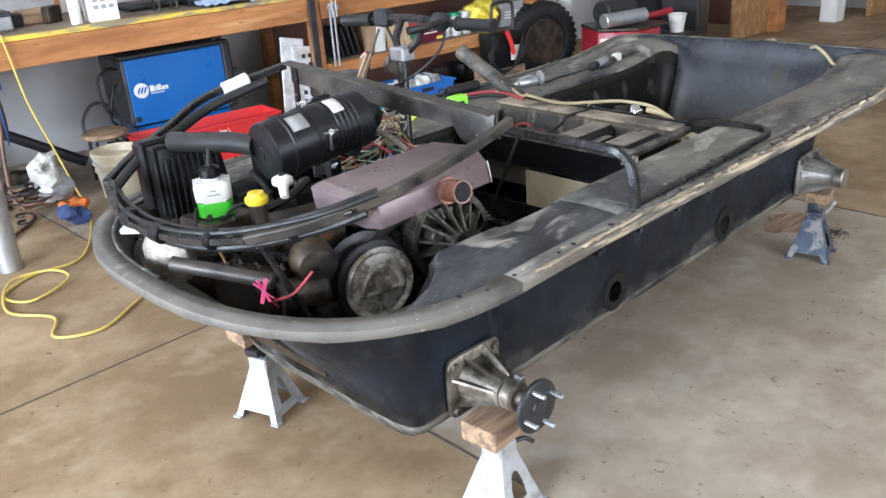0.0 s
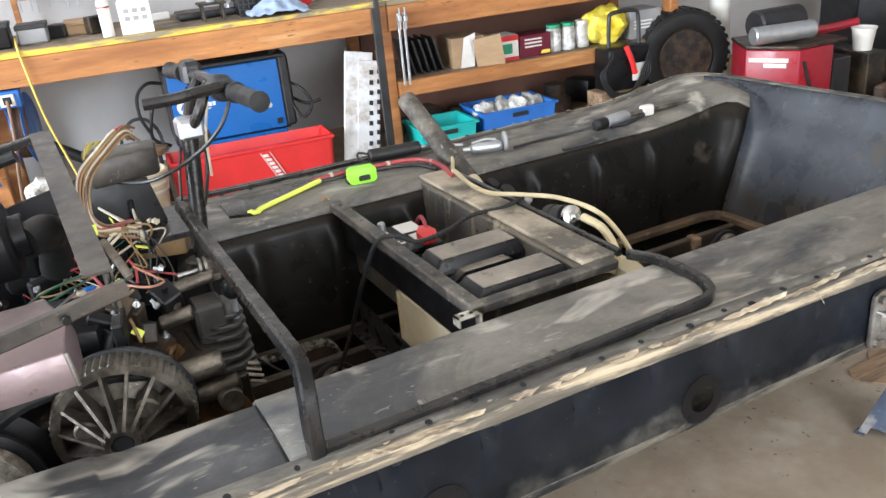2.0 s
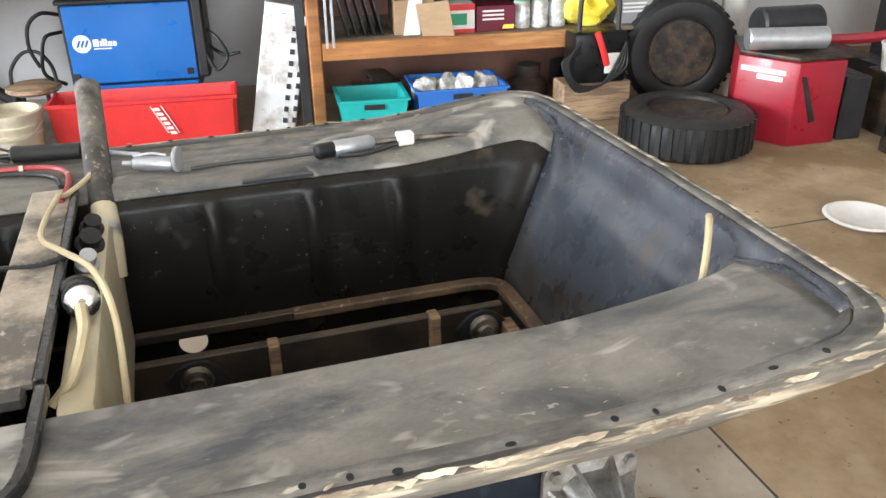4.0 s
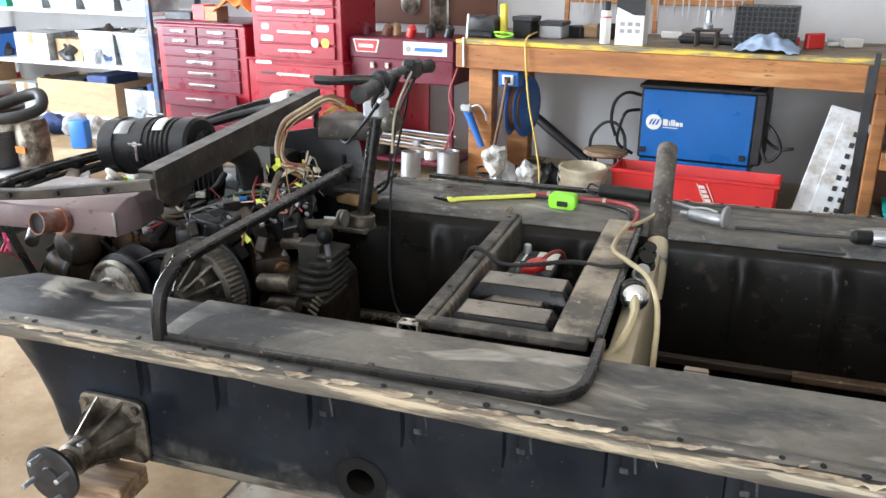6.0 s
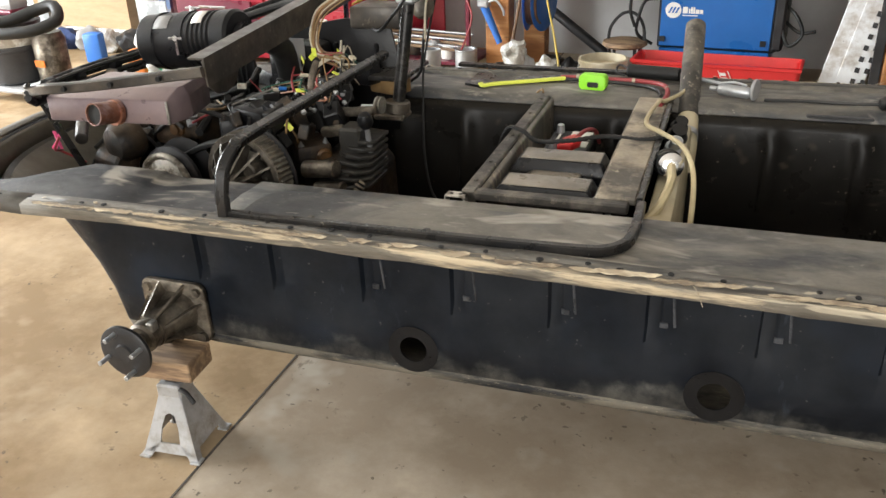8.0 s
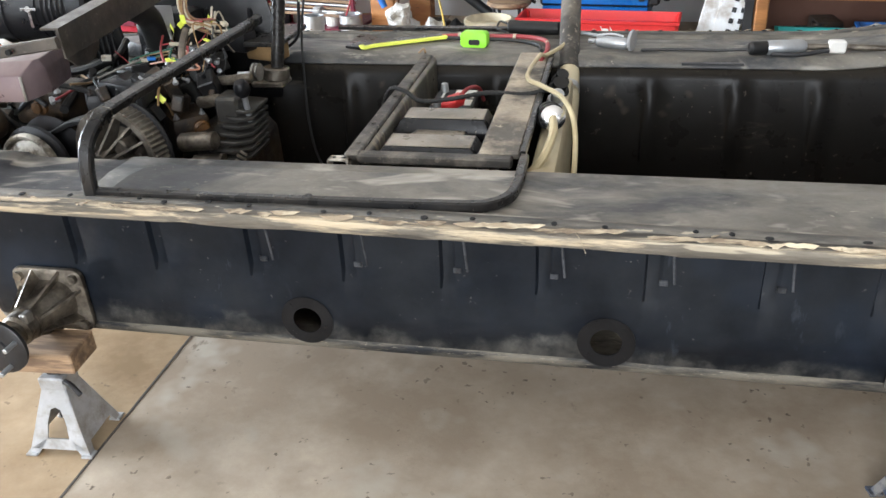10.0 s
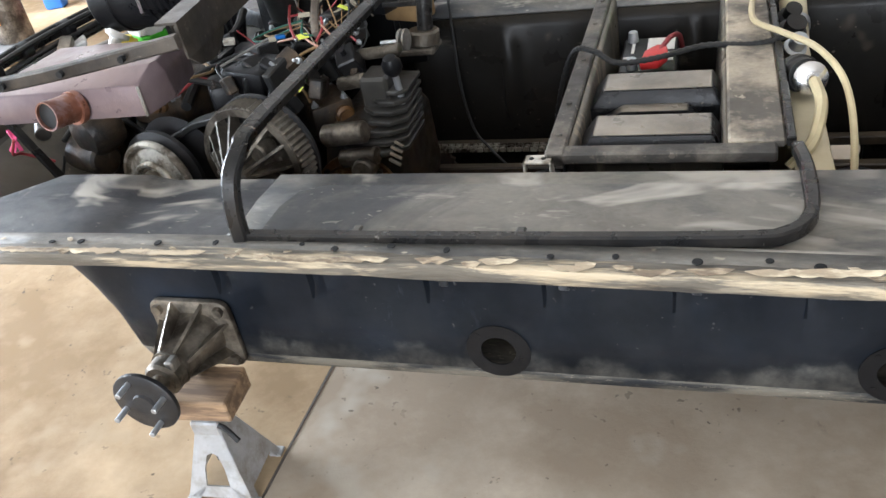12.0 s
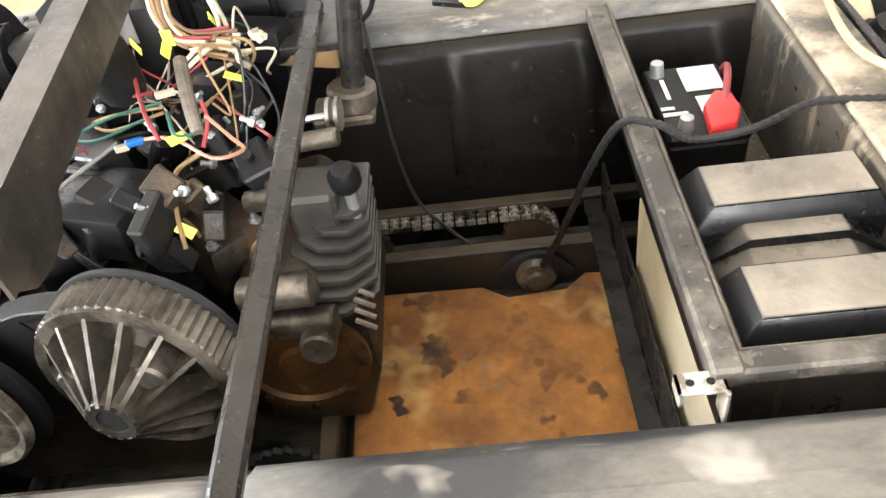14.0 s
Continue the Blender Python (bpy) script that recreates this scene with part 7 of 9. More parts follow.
    lathe(b, [(r, 0), (r, r * 0.9), (r * 0.62, r), (r * 0.62, r * 2.2), (0, r * 2.2)], p, p + v, 6 if k % 2 else 14)
    single("fitting", b, random.choice(["alu_dirty", "galv", "iron", "iron"]), "small dirty metal fitting on the engine", "fitting", "fittings on the engine")
# torn metal bracket at the bow, pink tape, pale label
bm = BM_()
prism(bm, [(-0.02, 0.0), (0.075, 0.0), (0.09, 0.05), (0.06, 0.12), (-0.01, 0.135), (-0.035, 0.07)], pose(-0.44, 0.11, 0.635, 78, 0, -62), 0.03, 0.008)
single("bow_bracket", bm, "alu_dirty", "scuffed pale metal bracket at the bow", "bracket")
bm = BM_()
box(bm, (-0.05, -0.02, 0), (0.05, 0.02, 0.012), 0.003, pose(-0.44, 0.16, 0.735, 10, 0, -50))
single("bow_plate", bm, "white_metal", "pale scuffed plate on the bow frame", "plate")
single("bow_tube", cyl(BM_(), (-0.46, 0.02, 0.70), (-0.33, -0.16, 0.66), 0.016, n=14, bevel=0.003), "frame_steel", "dusty steel tube across the bow", "tube")
b = BM_()
for q in (-35, 25, 80):
    box(b, (-0.004, -0.026, -0.001), (0.004, 0.026, 0.001), 0, Matrix.Translation((-0.375, -0.19, 0.665)) @ Euler((0.9, 0.3, radians(q))).to_matrix().to_4x4())
single("pink_tape", b, "wire_pink", "bright pink flagging tape tied low in the bay", "tape")
cable("bow_wire", [(-0.30, -0.26, 0.70), (-0.34, -0.24, 0.66), (-0.36, -0.2, 0.64), (-0.33, -0.16, 0.60)], 0.003, "wire_red", "red wire hanging in the bow")

random.seed(71)
for k in range(34):
    p = Vector((random.uniform(0.02, 0.30), random.uniform(-0.08, 0.2), random.uniform(0.66, 0.735)))
    e = Euler((random.uniform(-0.5, 0.5), random.uniform(-0.5, 0.5), random.uniform(0, 3.1)))
    w, d, h = random.uniform(0.012, 0.035), random.uniform(0.008, 0.022), random.uniform(0.01, 0.03)
    b = BM_()
    mm = Matrix.Translation(p) @ e.to_matrix().to_4x4()
    box(b, (-w, -d, -h), (w, d, h), 0.003, mm)
    if k % 3 == 0:
        cyl(b, mm @ Vector((0, 0, h)), mm @ Vector((0, 0, h + 0.012)), 0.006, n=8)
    single("plug_housing", b, ("rubber", "iron", "plastic_black", "rubber")[k % 4], "black plug housing among the wires", "plug", "plugs in the engine bay")
for k in range(16):
    p = Vector((random.uniform(0.03, 0.3), random.uniform(-0.1, 0.16), random.uniform(0.70, 0.755)))
    v = Vector((random.uniform(-1, 1), random.uniform(-1, 1), random.uniform(0.2, 1))).normalized()
    b = BM_()
    lathe(b, [(0.006, 0), (0.0065, 0.002), (0.0065, 0.007), (0.0035, 0.008), (0.0035, 0.018), (0, 0.019)], p, p + v, 6)
    single("terminal_bolt", b, "galv", "small bright terminal bolt on the electrics", "bolt", "terminal bolts in the bay")

# ---- tools lying on the far deck ----
DZ = 0.688
tape = thing("tape_measure", "lime green tape measure on the far deck", "tape measure")
part("case", prism(BM_(), rrect(0.074, 0.042, 0.012, 4, 0, 0.021), pose(0.857, 0.478, DZ, 90, 0, -6), 0.034, 0.004), "lime", tape)
part("side_badge", prism(BM_(), rrect(0.03, 0.014, 0.004, 3, 0, 0.016), pose(0.856, 0.4435, DZ, 90, 0, -6), 0.0015), "dark", tape)
part("blade_mouth", box(BM_(), (0.817, 0.462, DZ), (0.823, 0.485, DZ + 0.012), 0.001), "dark", tape)
settle(tape)
strip = thing("folded_strip", "dark scraper with a yellow-green taped edge", "scraper")
part("blade", prism(BM_(), [(0.50, 0.43), (0.55, 0.41), (0.60, 0.455), (0.765, 0.535), (0.765, 0.575), (0.58, 0.50), (0.535, 0.56), (0.505, 0.55)], plane("z", DZ), 0.008, 0.002), "steel_black", strip)
part("taped_edge", tube(BM_(), [(0.548, 0.425, DZ + 0.008), (0.562, 0.41, DZ + 0.008), (0.585, 0.432, DZ + 0.008), (0.67, 0.478, DZ + 0.008), (0.765, 0.53, DZ + 0.008)], 0.006, 8, 4, flat=(0.014, 0.008)), "tag", strip, "bright yellow-green tape")
settle(strip)
for y, lab in ((0.60, "long dark trim strip lying on the far rim"), (0.615, "long dark trim strip lying on the far rim")):
    single("trim_strip", tube(BM_(), [(0.42, y + 0.03, DZ + 0.008), (0.7, y + 0.015, DZ + 0.009), (0.95, y + 0.012, DZ + 0.009)], 0.006, 8, 4, flat=(0.012, 0.01)), "steel_black", lab, "trim strip")
cable("red_cable", [(0.75, 0.545, DZ + 0.006), (0.82, 0.535, DZ + 0.012), (0.90, 0.525, DZ + 0.012), (0.98, 0.52, DZ + 0.012), (1.04, 0.48, DZ + 0.014), (1.055, 0.40, DZ + 0.012), (1.045, 0.32, DZ + 0.005)], 0.0062, "wire_red", "thick red battery cable along the far deck")
cable("black_cable", [(0.75, 0.53, DZ + 0.006), (0.85, 0.515, DZ + 0.007), (0.95, 0.505, DZ + 0.007), (1.02, 0.465, DZ + 0.007), (1.04, 0.40, DZ + 0.007)], 0.005, "wire_black", "black battery cable along the far deck")
for x, y in ((0.80, 0.538), (0.955, 0.52), (1.05, 0.45)):
    single("cable_tie", pipe(BM_(), (x - 0.004, y, DZ + 0.012), (x + 0.004, y, DZ + 0.012), 0.0085, 0.0062, 12), "wire_white", "white tie around the red cable", "cable tie", "ties on the red cable")
bh_ = thing("bicycle_pump", "black foam-handled tube lying on the far rim", "handle tube")
part("body", cyl(BM_(), (0.93, 0.588, DZ + 0.024), (1.075, 0.566, DZ + 0.024), 0.018, n=16, bevel=0.004), "rubber", bh_)
part("loop", tube(BM_(), [(0.93, 0.588, DZ + 0.03), (0.905, 0.60, DZ + 0.035), (0.90, 0.582, DZ + 0.02), (0.925, 0.575, DZ + 0.012)], 0.003, 8), "dark", bh_)
part("rod", cyl(BM_(), (1.075, 0.566, DZ + 0.024), (1.19, 0.53, DZ + 0.012), 0.005, n=10), "galv", bh_)
settle(bh_)
gr = thing("die_grinder", "silver air die grinder with a grey sanding disc", "grinder")
part("barrel", lathe(BM_(), [(0.0, 0), (0.006, 0.002), (0.006, 0.02), (0.013, 0.026), (0.015, 0.05), (0.015, 0.1), (0.01, 0.108), (0, 0.108)], (1.155, 0.468, DZ + 0.018), (1.262, 0.43, DZ + 0.018), 18), "galv", gr)
part("sanding_disc", cyl(BM_(), (1.262, 0.43, DZ + 0.028), (1.270, 0.427, DZ + 0.028), 0.027, n=28, bevel=0.002), "grey", gr)
part("lever", tube(BM_(), [(1.18, 0.458, DZ + 0.034), (1.215, 0.447, DZ + 0.04), (1.245, 0.437, DZ + 0.036)], 0.003, 6), "galv", gr)
settle(gr)
saw = thing("air_saw", "silver and black air saw with a long blade", "air saw")
part("rear_grip", lathe(BM_(), [(0.0, 0), (0.012, 0.003), (0.017, 0.01), (0.017, 0.045), (0.015, 0.05), (0, 0.05)], (1.545, 0.40, DZ + 0.018), (1.70, 0.425, DZ + 0.018), 16), "rubber", saw)
part("body", lathe(BM_(), [(0.016, 0.045), (0.018, 0.05), (0.018, 0.13), (0.012, 0.14), (0, 0.14)], (1.545, 0.40, DZ + 0.018), (1.70, 0.425, DZ + 0.018), 18), "galv", saw)
part("collar", box(BM_(), (1.735, 0.41, DZ + 0.004), (1.775, 0.436, DZ + 0.034), 0.004), "white", saw)
part("lever", tube(BM_(), [(1.60, 0.395, DZ + 0.006), (1.66, 0.398, DZ + 0.004), (1.735, 0.412, DZ + 0.012)], 0.006, 8), "dark", saw)
part("blade_holder", tube(BM_(), [(1.68, 0.421, DZ + 0.018), (1.74, 0.423, DZ + 0.018), (1.85, 0.42, DZ + 0.016), (1.93, 0.412, DZ + 0.012)], 0.008, 10), "alu_dirty", saw)
part("blade", box(BM_(), (1.92, 0.405, DZ + 0.006), (2.01, 0.4065, DZ + 0.016)), "galv", saw)
settle(saw)
cable("air_line", [(1.29, 0.42, DZ + 0.006), (1.38, 0.43, DZ + 0.006), (1.47, 0.425, DZ + 0.006), (1.55, 0.405, DZ + 0.014)], 0.004, "wire_black", "thin black air line between the tools", "hose")
single("hacksaw_blade", box(BM_(), (1.385, 0.318, DZ - 0.004), (1.53, 0.332, DZ + 0.002), 0.001), "dark", "flat dark metal strip on the deck edge", "strip")
single("pin", tube(BM_(), [(0.715, 0.395, DZ), (0.73, 0.39, DZ + 0.012), (0.735, 0.383, DZ + 0.004)], 0.003, 6), "wire_tan", "small bent pin on the deck edge", "pin")
cable("rope_loop", [(2.105, -0.22, 0.735), (2.085, -0.25, 0.742), (2.05, -0.30, 0.725), (2.02, -0.34, 0.70), (1.995, -0.37, 0.70)], 0.006, "tan_hose", "short pale rope handle over the stern wall", "rope")

# ---- the bench wall; u along the bench, v into the wall, z up ----
def W(u, v, z=0.0, turn=0.0):
    return WB @ Matrix.Translation((u, v, z)) @ Matrix.Rotation(radians(turn), 4, "Z")


def wthing(name, label, category, group="", u=0.0, v=0.0, z=0.0, turn=0.0):
    return thing(name, label, category, group, W(u, v, z, turn))


def wsingle(name, bm, material, label, category, group="", u=0.0, v=0.0, z=0.0, turn=0.0):
    return single(name, bm, material, label, category, group, "", W(u, v, z, turn))


bench = wthing("workbench", "long fir workbench with a worn yellow front edge", "workbench")
for u0, u1 in ((-1.11, 1.06), (1.065, 3.0)):
    part("front_beam", box(BM_(), (u0, 0.0, 0.712), (u1, 0.04, 0.842), 0.004), "wood", bench)
    part("yellow_edge", box(BM_(), (u0, -0.004, 0.843), (u1, 0.06, 0.867), 0.003), "yellow_edge", bench, "worn yellow painted edge")
for k in range(5):
    part("top_plank", box(BM_(), (-1.11, 0.063 + k * 0.15, 0.843), (3.0, 0.209 + k * 0.15, 0.865), 0.003), "wood_top", bench)
for u, v in ((-0.975, 0.045), (1.06, 0.042), (2.90, 0.045), (-0.975, 0.70), (1.06, 0.70), (2.90, 0.70)):
    part("leg", box(BM_(), (u - 0.072 if u < 0 else u - 0.03, v, 0.0), (u + 0.072 if u < 0 else u + 0.03, v + 0.09, 0.712), 0.005), "wood", bench)
part("cross_beam", box(BM_(), (-1.10, 0.79, 0.712), (3.0, 0.83, 0.842), 0.004), "wood", bench)
part("shelf_board", box(BM_(), (1.092, 0.05, 0.41), (2.87, 0.69, 0.433), 0.003), "wood_top", bench)
part("shelf_beam", box(BM_(), (1.092, 0.008, 0.352), (2.40, 0.046, 0.436), 0.004), "wood", bench)
part("back_panel", box(BM_(), (1.10, 0.72, 0.0), (2.86, 0.735, 0.84)), "brown", bench)
settle(bench)

# welder on its cart
wel = wthing("welder", "blue welding machine with black frame on a cart", "welder")
part("side_panel", box(BM_(), (-0.085, 0.215, 0.262), (0.49, 0.225, 0.63), 0.004), "blue", wel, "bright blue side panel")
part("body", box(BM_(), (-0.10, 0.226, 0.25), (0.52, 0.62, 0.635), 0.01), "dark", wel)
part("front_panel", box(BM_(), (0.492, 0.216, 0.262), (0.55, 0.60, 0.645), 0.012), "dark", wel)
part("top_cover", box(BM_(), (-0.11, 0.205, 0.636), (0.54, 0.63, 0.657), 0.006), "dark", wel)
part("handle", tube(BM_(), [(0.46, 0.25, 0.655), (0.52, 0.25, 0.685), (0.565, 0.25, 0.705), (0.58, 0.4, 0.705), (0.565, 0.55, 0.705)], 0.012, 8), "dark", wel)
part("base_panel", box(BM_(), (-0.085, 0.218, 0.172), (0.49, 0.6, 0.249), 0.004), "blue", wel)
part("cart_rail", box(BM_(), (-0.16, 0.16, 0.212), (0.62, 0.185, 0.232), 0.004), "dark", wel)
part("cart_tray", box(BM_(), (-0.16, 0.165, 0.09), (0.60, 0.62, 0.115), 0.004), "dark", wel)
for u in (-0.1, 0.52):
    part("wheel", lathe(BM_(), [(0.0, 0), (0.03, 0), (0.05, 0.004), (0.055, 0.01), (0.055, 0.028), (0.05, 0.034), (0, 0.034)], (u, 0.20, 0.055), (u, 1, 0.055), 22), "rubber", wel)
for u in (-0.085, 0.44):
    part("latch", box(BM_(), (u, 0.208, 0.285), (u + 0.03, 0.215, 0.315), 0.002), "dark", wel)
part("badge", cyl(BM_(), (-0.02, 0.2149, 0.455), (-0.02, 0.2125, 0.455), 0.042, n=32), "white", wel, "round white badge")
for k in range(3):
    part("badge_bar", prism(BM_(), [(-0.047 + k * 0.018, 0.44), (-0.037 + k * 0.018, 0.44), (-0.022 + k * 0.018, 0.472), (-0.032 + k * 0.018, 0.472)], plane("y", 0.2108), 0.0015), "blue", wel)
for k, w in enumerate((0.026, 0.008, 0.01, 0.01, 0.02, 0.016)):
    u0 = 0.03 + (0, 0.031, 0.042, 0.054, 0.067, 0.09)[k]
    part("badge_lettering", box(BM_(), (u0, 0.2128, 0.44), (u0 + w, 0.2148, 0.44 + (0.034, 0.026, 0.034, 0.034, 0.022, 0.022)[k]), 0.001), "white", wel)
part("badge_line", box(BM_(), (0.03, 0.2128, 0.427), (0.11, 0.2148, 0.432)), "white", wel)
settle(wel)
for k, pts in enumerate(([(-0.11, 0.3, 0.58), (-0.18, 0.24, 0.6), (-0.24, 0.22, 0.55), (-0.25, 0.2, 0.45), (-0.22, 0.2, 0.36)], [(-0.12, 0.3, 0.5), (-0.17, 0.2, 0.5), (-0.2, 0.2, 0.42), (-0.21, 0.22, 0.32), (-0.13, 0.25, 0.26)], [(0.52, 0.3, 0.5), (0.60, 0.22, 0.45), (0.64, 0.2, 0.36), (0.58, 0.2, 0.30), (0.53, 0.24, 0.4)], [(0.52, 0.32, 0.42), (0.62, 0.26, 0.36), (0.70, 0.24, 0.37)])):
    wsingle("welder_lead", tube(BM_(), pts, 0.009, 8, 5), "rubber", "black welding lead hanging at the welder", "cable", "leads of the welder")
rb = wthing("red_bin", "long red plastic bin with a pale slanted badge", "bin")
bm = BM_()
secs = [[(u, v, z) for u, v in ((-0.155 - g, -0.06 - g), (0.655 + g, -0.06 - g), (0.655 + g, 0.15 + g), (-0.155 - g, 0.15 + g))] for g, z in ((0.0, 0.0), (0.012, 0.225), (0.018, 0.23), (0.018, 0.245), (0.006, 0.247), (0.0, 0.23), (-0.01, 0.03))]
rr = loft(bm, secs)
bm.faces.new(rr[-1]), bm.faces.new(rr[0])
bmesh.ops.bevel(bm, geom=[e for e in bm.edges if abs(e.verts[0].co.z - e.verts[1].co.z) > 0.05], offset=0.015, segments=2, affect="EDGES")
part("shell", bm, "red_plastic", rb)
for k in range(6):
    part("badge_bar", prism(BM_(), [(0.287 + k * 0.012, 0.205 - k * 0.023), (0.315 + k * 0.012, 0.205 - k * 0.023), (0.322 + k * 0.012, 0.19 - k * 0.023), (0.294 + k * 0.012, 0.19 - k * 0.023)], plane("y", -0.0745), 0.003), "white", rb)
part("badge_edge", prism(BM_(), [(0.276, 0.215), (0.28, 0.215), (0.345, 0.08), (0.341, 0.08)], plane("y", -0.0745), 0.003), "white", rb)
part("badge_edge", prism(BM_(), [(0.324, 0.215), (0.328, 0.215), (0.393, 0.08), (0.389, 0.08)], plane("y", -0.0745), 0.003), "white", rb)
settle(rb)
bk = wthing("bucket", "stained white plastic bucket", "bucket")
bm = BM_()
lathe(bm, [(0.105, 0.0), (0.116, 0.14), (0.124, 0.142), (0.124, 0.152), (0.117, 0.154), (0.121, 0.18), (0.129, 0.182), (0.129, 0.192), (0.122, 0.194), (0.124, 0.215), (0.132, 0.227), (0.132, 0.245), (0.12, 0.247), (0.116, 0.235), (0.103, 0.05), (0, 0.05)], (-0.315, -0.09, 0), (-0.315, -0.09, 1), 36)
part("shell", bm, "bucket", bk)
part("packed_part", lathe(BM_(), [(0.0, 0.2), (0.113, 0.2), (0.113, 0.205), (0, 0.212)], (-0.315, -0.09, 0), (-0.315, -0.09, 1), 30), "cream", bk)
part("bail", tube(BM_(), [(-0.447, -0.09, 0.22), (-0.42, -0.19, 0.16), (-0.315, -0.235, 0.13), (-0.21, -0.19, 0.16), (-0.183, -0.09, 0.22)], 0.003, 6), "galv", bk)
settle(bk)
st = wthing("shop_stool", "low stool with a tan pad and black hoop", "stool")
part("pad", lathe(BM_(), [(0.0, 0), (0.11, 0.0), (0.125, 0.012), (0.12, 0.03), (0.05, 0.04), (0, 0.042)], (-0.27, 0.20, 0.25), (-0.27, 0.20, 1), 28), "wood_block", st)
part("hoop", tube(BM_(), [(-0.37, 0.22, 0.27), (-0.36, 0.235, 0.35), (-0.30, 0.25, 0.42), (-0.23, 0.25, 0.42), (-0.18, 0.235, 0.36), (-0.165, 0.22, 0.27)], 0.009, 8), "dark", st)
for u, v in ((-0.35, 0.12), (-0.19, 0.12), (-0.35, 0.28), (-0.19, 0.28)):
    part("leg", cyl(BM_(), (u, v, 0), (u * 0.9 - 0.027, v * 0.8 + 0.04, 0.25), 0.01, n=8), "dark", st)
settle(st)
wsingle("green_pipe", cyl(BM_(), (-0.82, 0.55, 0.37), (-0.34, 0.45, 0.07), 0.03, n=14), "dark", "dark green pipe leaning under the bench", "pipe")
for k, (a, b, w) in enumerate((((0.74, 0.06), (0.86, 0.60), 0.16), ((0.80, 0.1), (0.93, 0.57), 0.13))):
    bm = BM_()
    box(bm, (-w / 2, -0.006 + k * 0.02, 0.0), (w / 2, 0.006 + k * 0.02, 0.62 - 0.05 * k), 0.004, Matrix.Translation((a[0] + 0.06, -0.02 * k, 0.02)) @ Matrix.Rotation(radians(12), 4, "Y") @ Matrix.Rotation(radians(-14), 4, "X"))
    pn = wthing("leaning_sheet", "dented white sheet metal panel leaning under the bench", "panel")
    part("sheet", bm, "white_metal", pn)
    for j in range(9):
        bm = BM_()
        box(bm, (w / 2 - 0.02, -0.012 + k * 0.02, 0.06 + j * 0.055), (w / 2 + 0.002, -0.0065 + k * 0.02, 0.085 + j * 0.055), 0, Matrix.Translation((a[0] + 0.06, 0.0 - 0.02 * k, 0.02)) @ Matrix.Rotation(radians(12), 4, "Y") @ Matrix.Rotation(radians(-14), 4, "X"))
        part("slot", bm, "dark", pn)
    settle(pn)
for u, z0, z1 in ((0.985, 0.0, 0.84), (1.005, 0.0, 0.9)):
    wsingle("steel_bar", box(BM_(), (u - 0.012, -0.03, z0), (u + 0.012, -0.012, z1), 0.002), "dark", "dark steel bar standing against the bench", "bar", "bars at the bench post")
for u in (1.115, 1.145):
    cl = wthing("bar_clamp", "galvanised bar clamp hanging on the bench", "clamp", "clamps on the bench")
    part("bar", box(BM_(), (u - 0.006, -0.025, 0.42), (u + 0.006, -0.018, 0.80), 0.001), "galv", cl)
    part("jaw", box(BM_(), (u - 0.01, -0.06, 0.76), (u + 0.01, -0.012, 0.79), 0.003), "galv", cl)
    part("screw", cyl(BM_(), (u, -0.05, 0.72), (u, -0.05, 0.83), 0.005, n=8), "galv", cl)
    settle(cl)

# hose reel, leg tools, foil tube
reel = wthing("hose_reel", "blue hose reel with wound brown hose", "hose reel")
for s in (-0.045, 0.045):
    part("side_plate", lathe(BM_(), [(0.03, 0), (0.17, 0.0), (0.175, 0.003), (0.17, 0.006), (0.03, 0.006)], (-0.80 + s, 0.22, 0.48), (-0.80 + s * 30, 0.22 - abs(s) * 4, 0.48), 36), "blue_bin", reel)
for k in range(6):
    bm = BM_()
    c = Vector((-0.83 + k * 0.013, 0.225 - k * 0.002, 0.48))
    pts = [c + Vector((0, 0.13 * math.cos(q * math.pi / 12), 0.13 * math.sin(q * math.pi / 12))) for q in range(25)]
    part("hose_turn", tube(bm, pts, 0.011, 8, 1), "wire_brown", reel)
part("mount", box(BM_(), (-0.86, 0.03, 0.62), (-0.745, 0.12, 0.70), 0.006), "blue_bin", reel)
part("guide", box(BM_(), (-0.835, 0.015, 0.63), (-0.77, 0.03, 0.685), 0.004), "white", reel, "white roller guide")
part("guide_hole", box(BM_(), (-0.82, 0.010, 0.64), (-0.785, 0.0152, 0.675), 0.002), "dark", reel)
settle(reel)
wsingle("reel_hose", tube(BM_(), [(-0.80, 0.0, 0.66), (-0.81, -0.04, 0.5), (-0.84, -0.06, 0.3), (-0.85, -0.08, 0.12), (-0.80, -0.15, 0.012), (-0.9, -0.3, 0.012), (-1.0, -0.42, 0.012)], 0.009, 8, 6), "wire_brown", "brown air hose hanging from the reel to the floor", "hose")
dr = wthing("air_tool", "blue air tool hanging on the bench leg", "air tool")
part("body", cyl(BM_(), (-1.035, 0.0, 0.47), (-0.94, -0.005, 0.27), 0.024, 0.017, 16), "blue_bin", dr)
part("head", box(BM_(), (-1.07, -0.03, 0.465), (-1.0, 0.025, 0.51), 0.01), "galv", dr)
part("trigger", tube(BM_(), [(-1.0, -0.02, 0.50), (-0.95, -0.03, 0.51), (-0.91, -0.03, 0.46), (-0.905, -0.03, 0.43)], 0.006, 6), "galv", dr)
settle(dr)
wsingle("foil_tube", pipe(BM_(), (-1.04, -0.735, 0.0), (-1.03, -0.72, 0.385), 0.05, 0.046, 24), "galv", "dull silver foil tube standing by the bench leg", "tube")
wsingle("red_hose", tube(BM_(), [(-1.12, 0.05, 0.7), (-1.15, 0.0, 0.55), (-1.10, -0.03, 0.42), (-1.13, -0.05, 0.3), (-1.18, -0.03, 0.2)], 0.006, 8, 5), "wire_red", "thin red air hose at the bench leg", "hose")
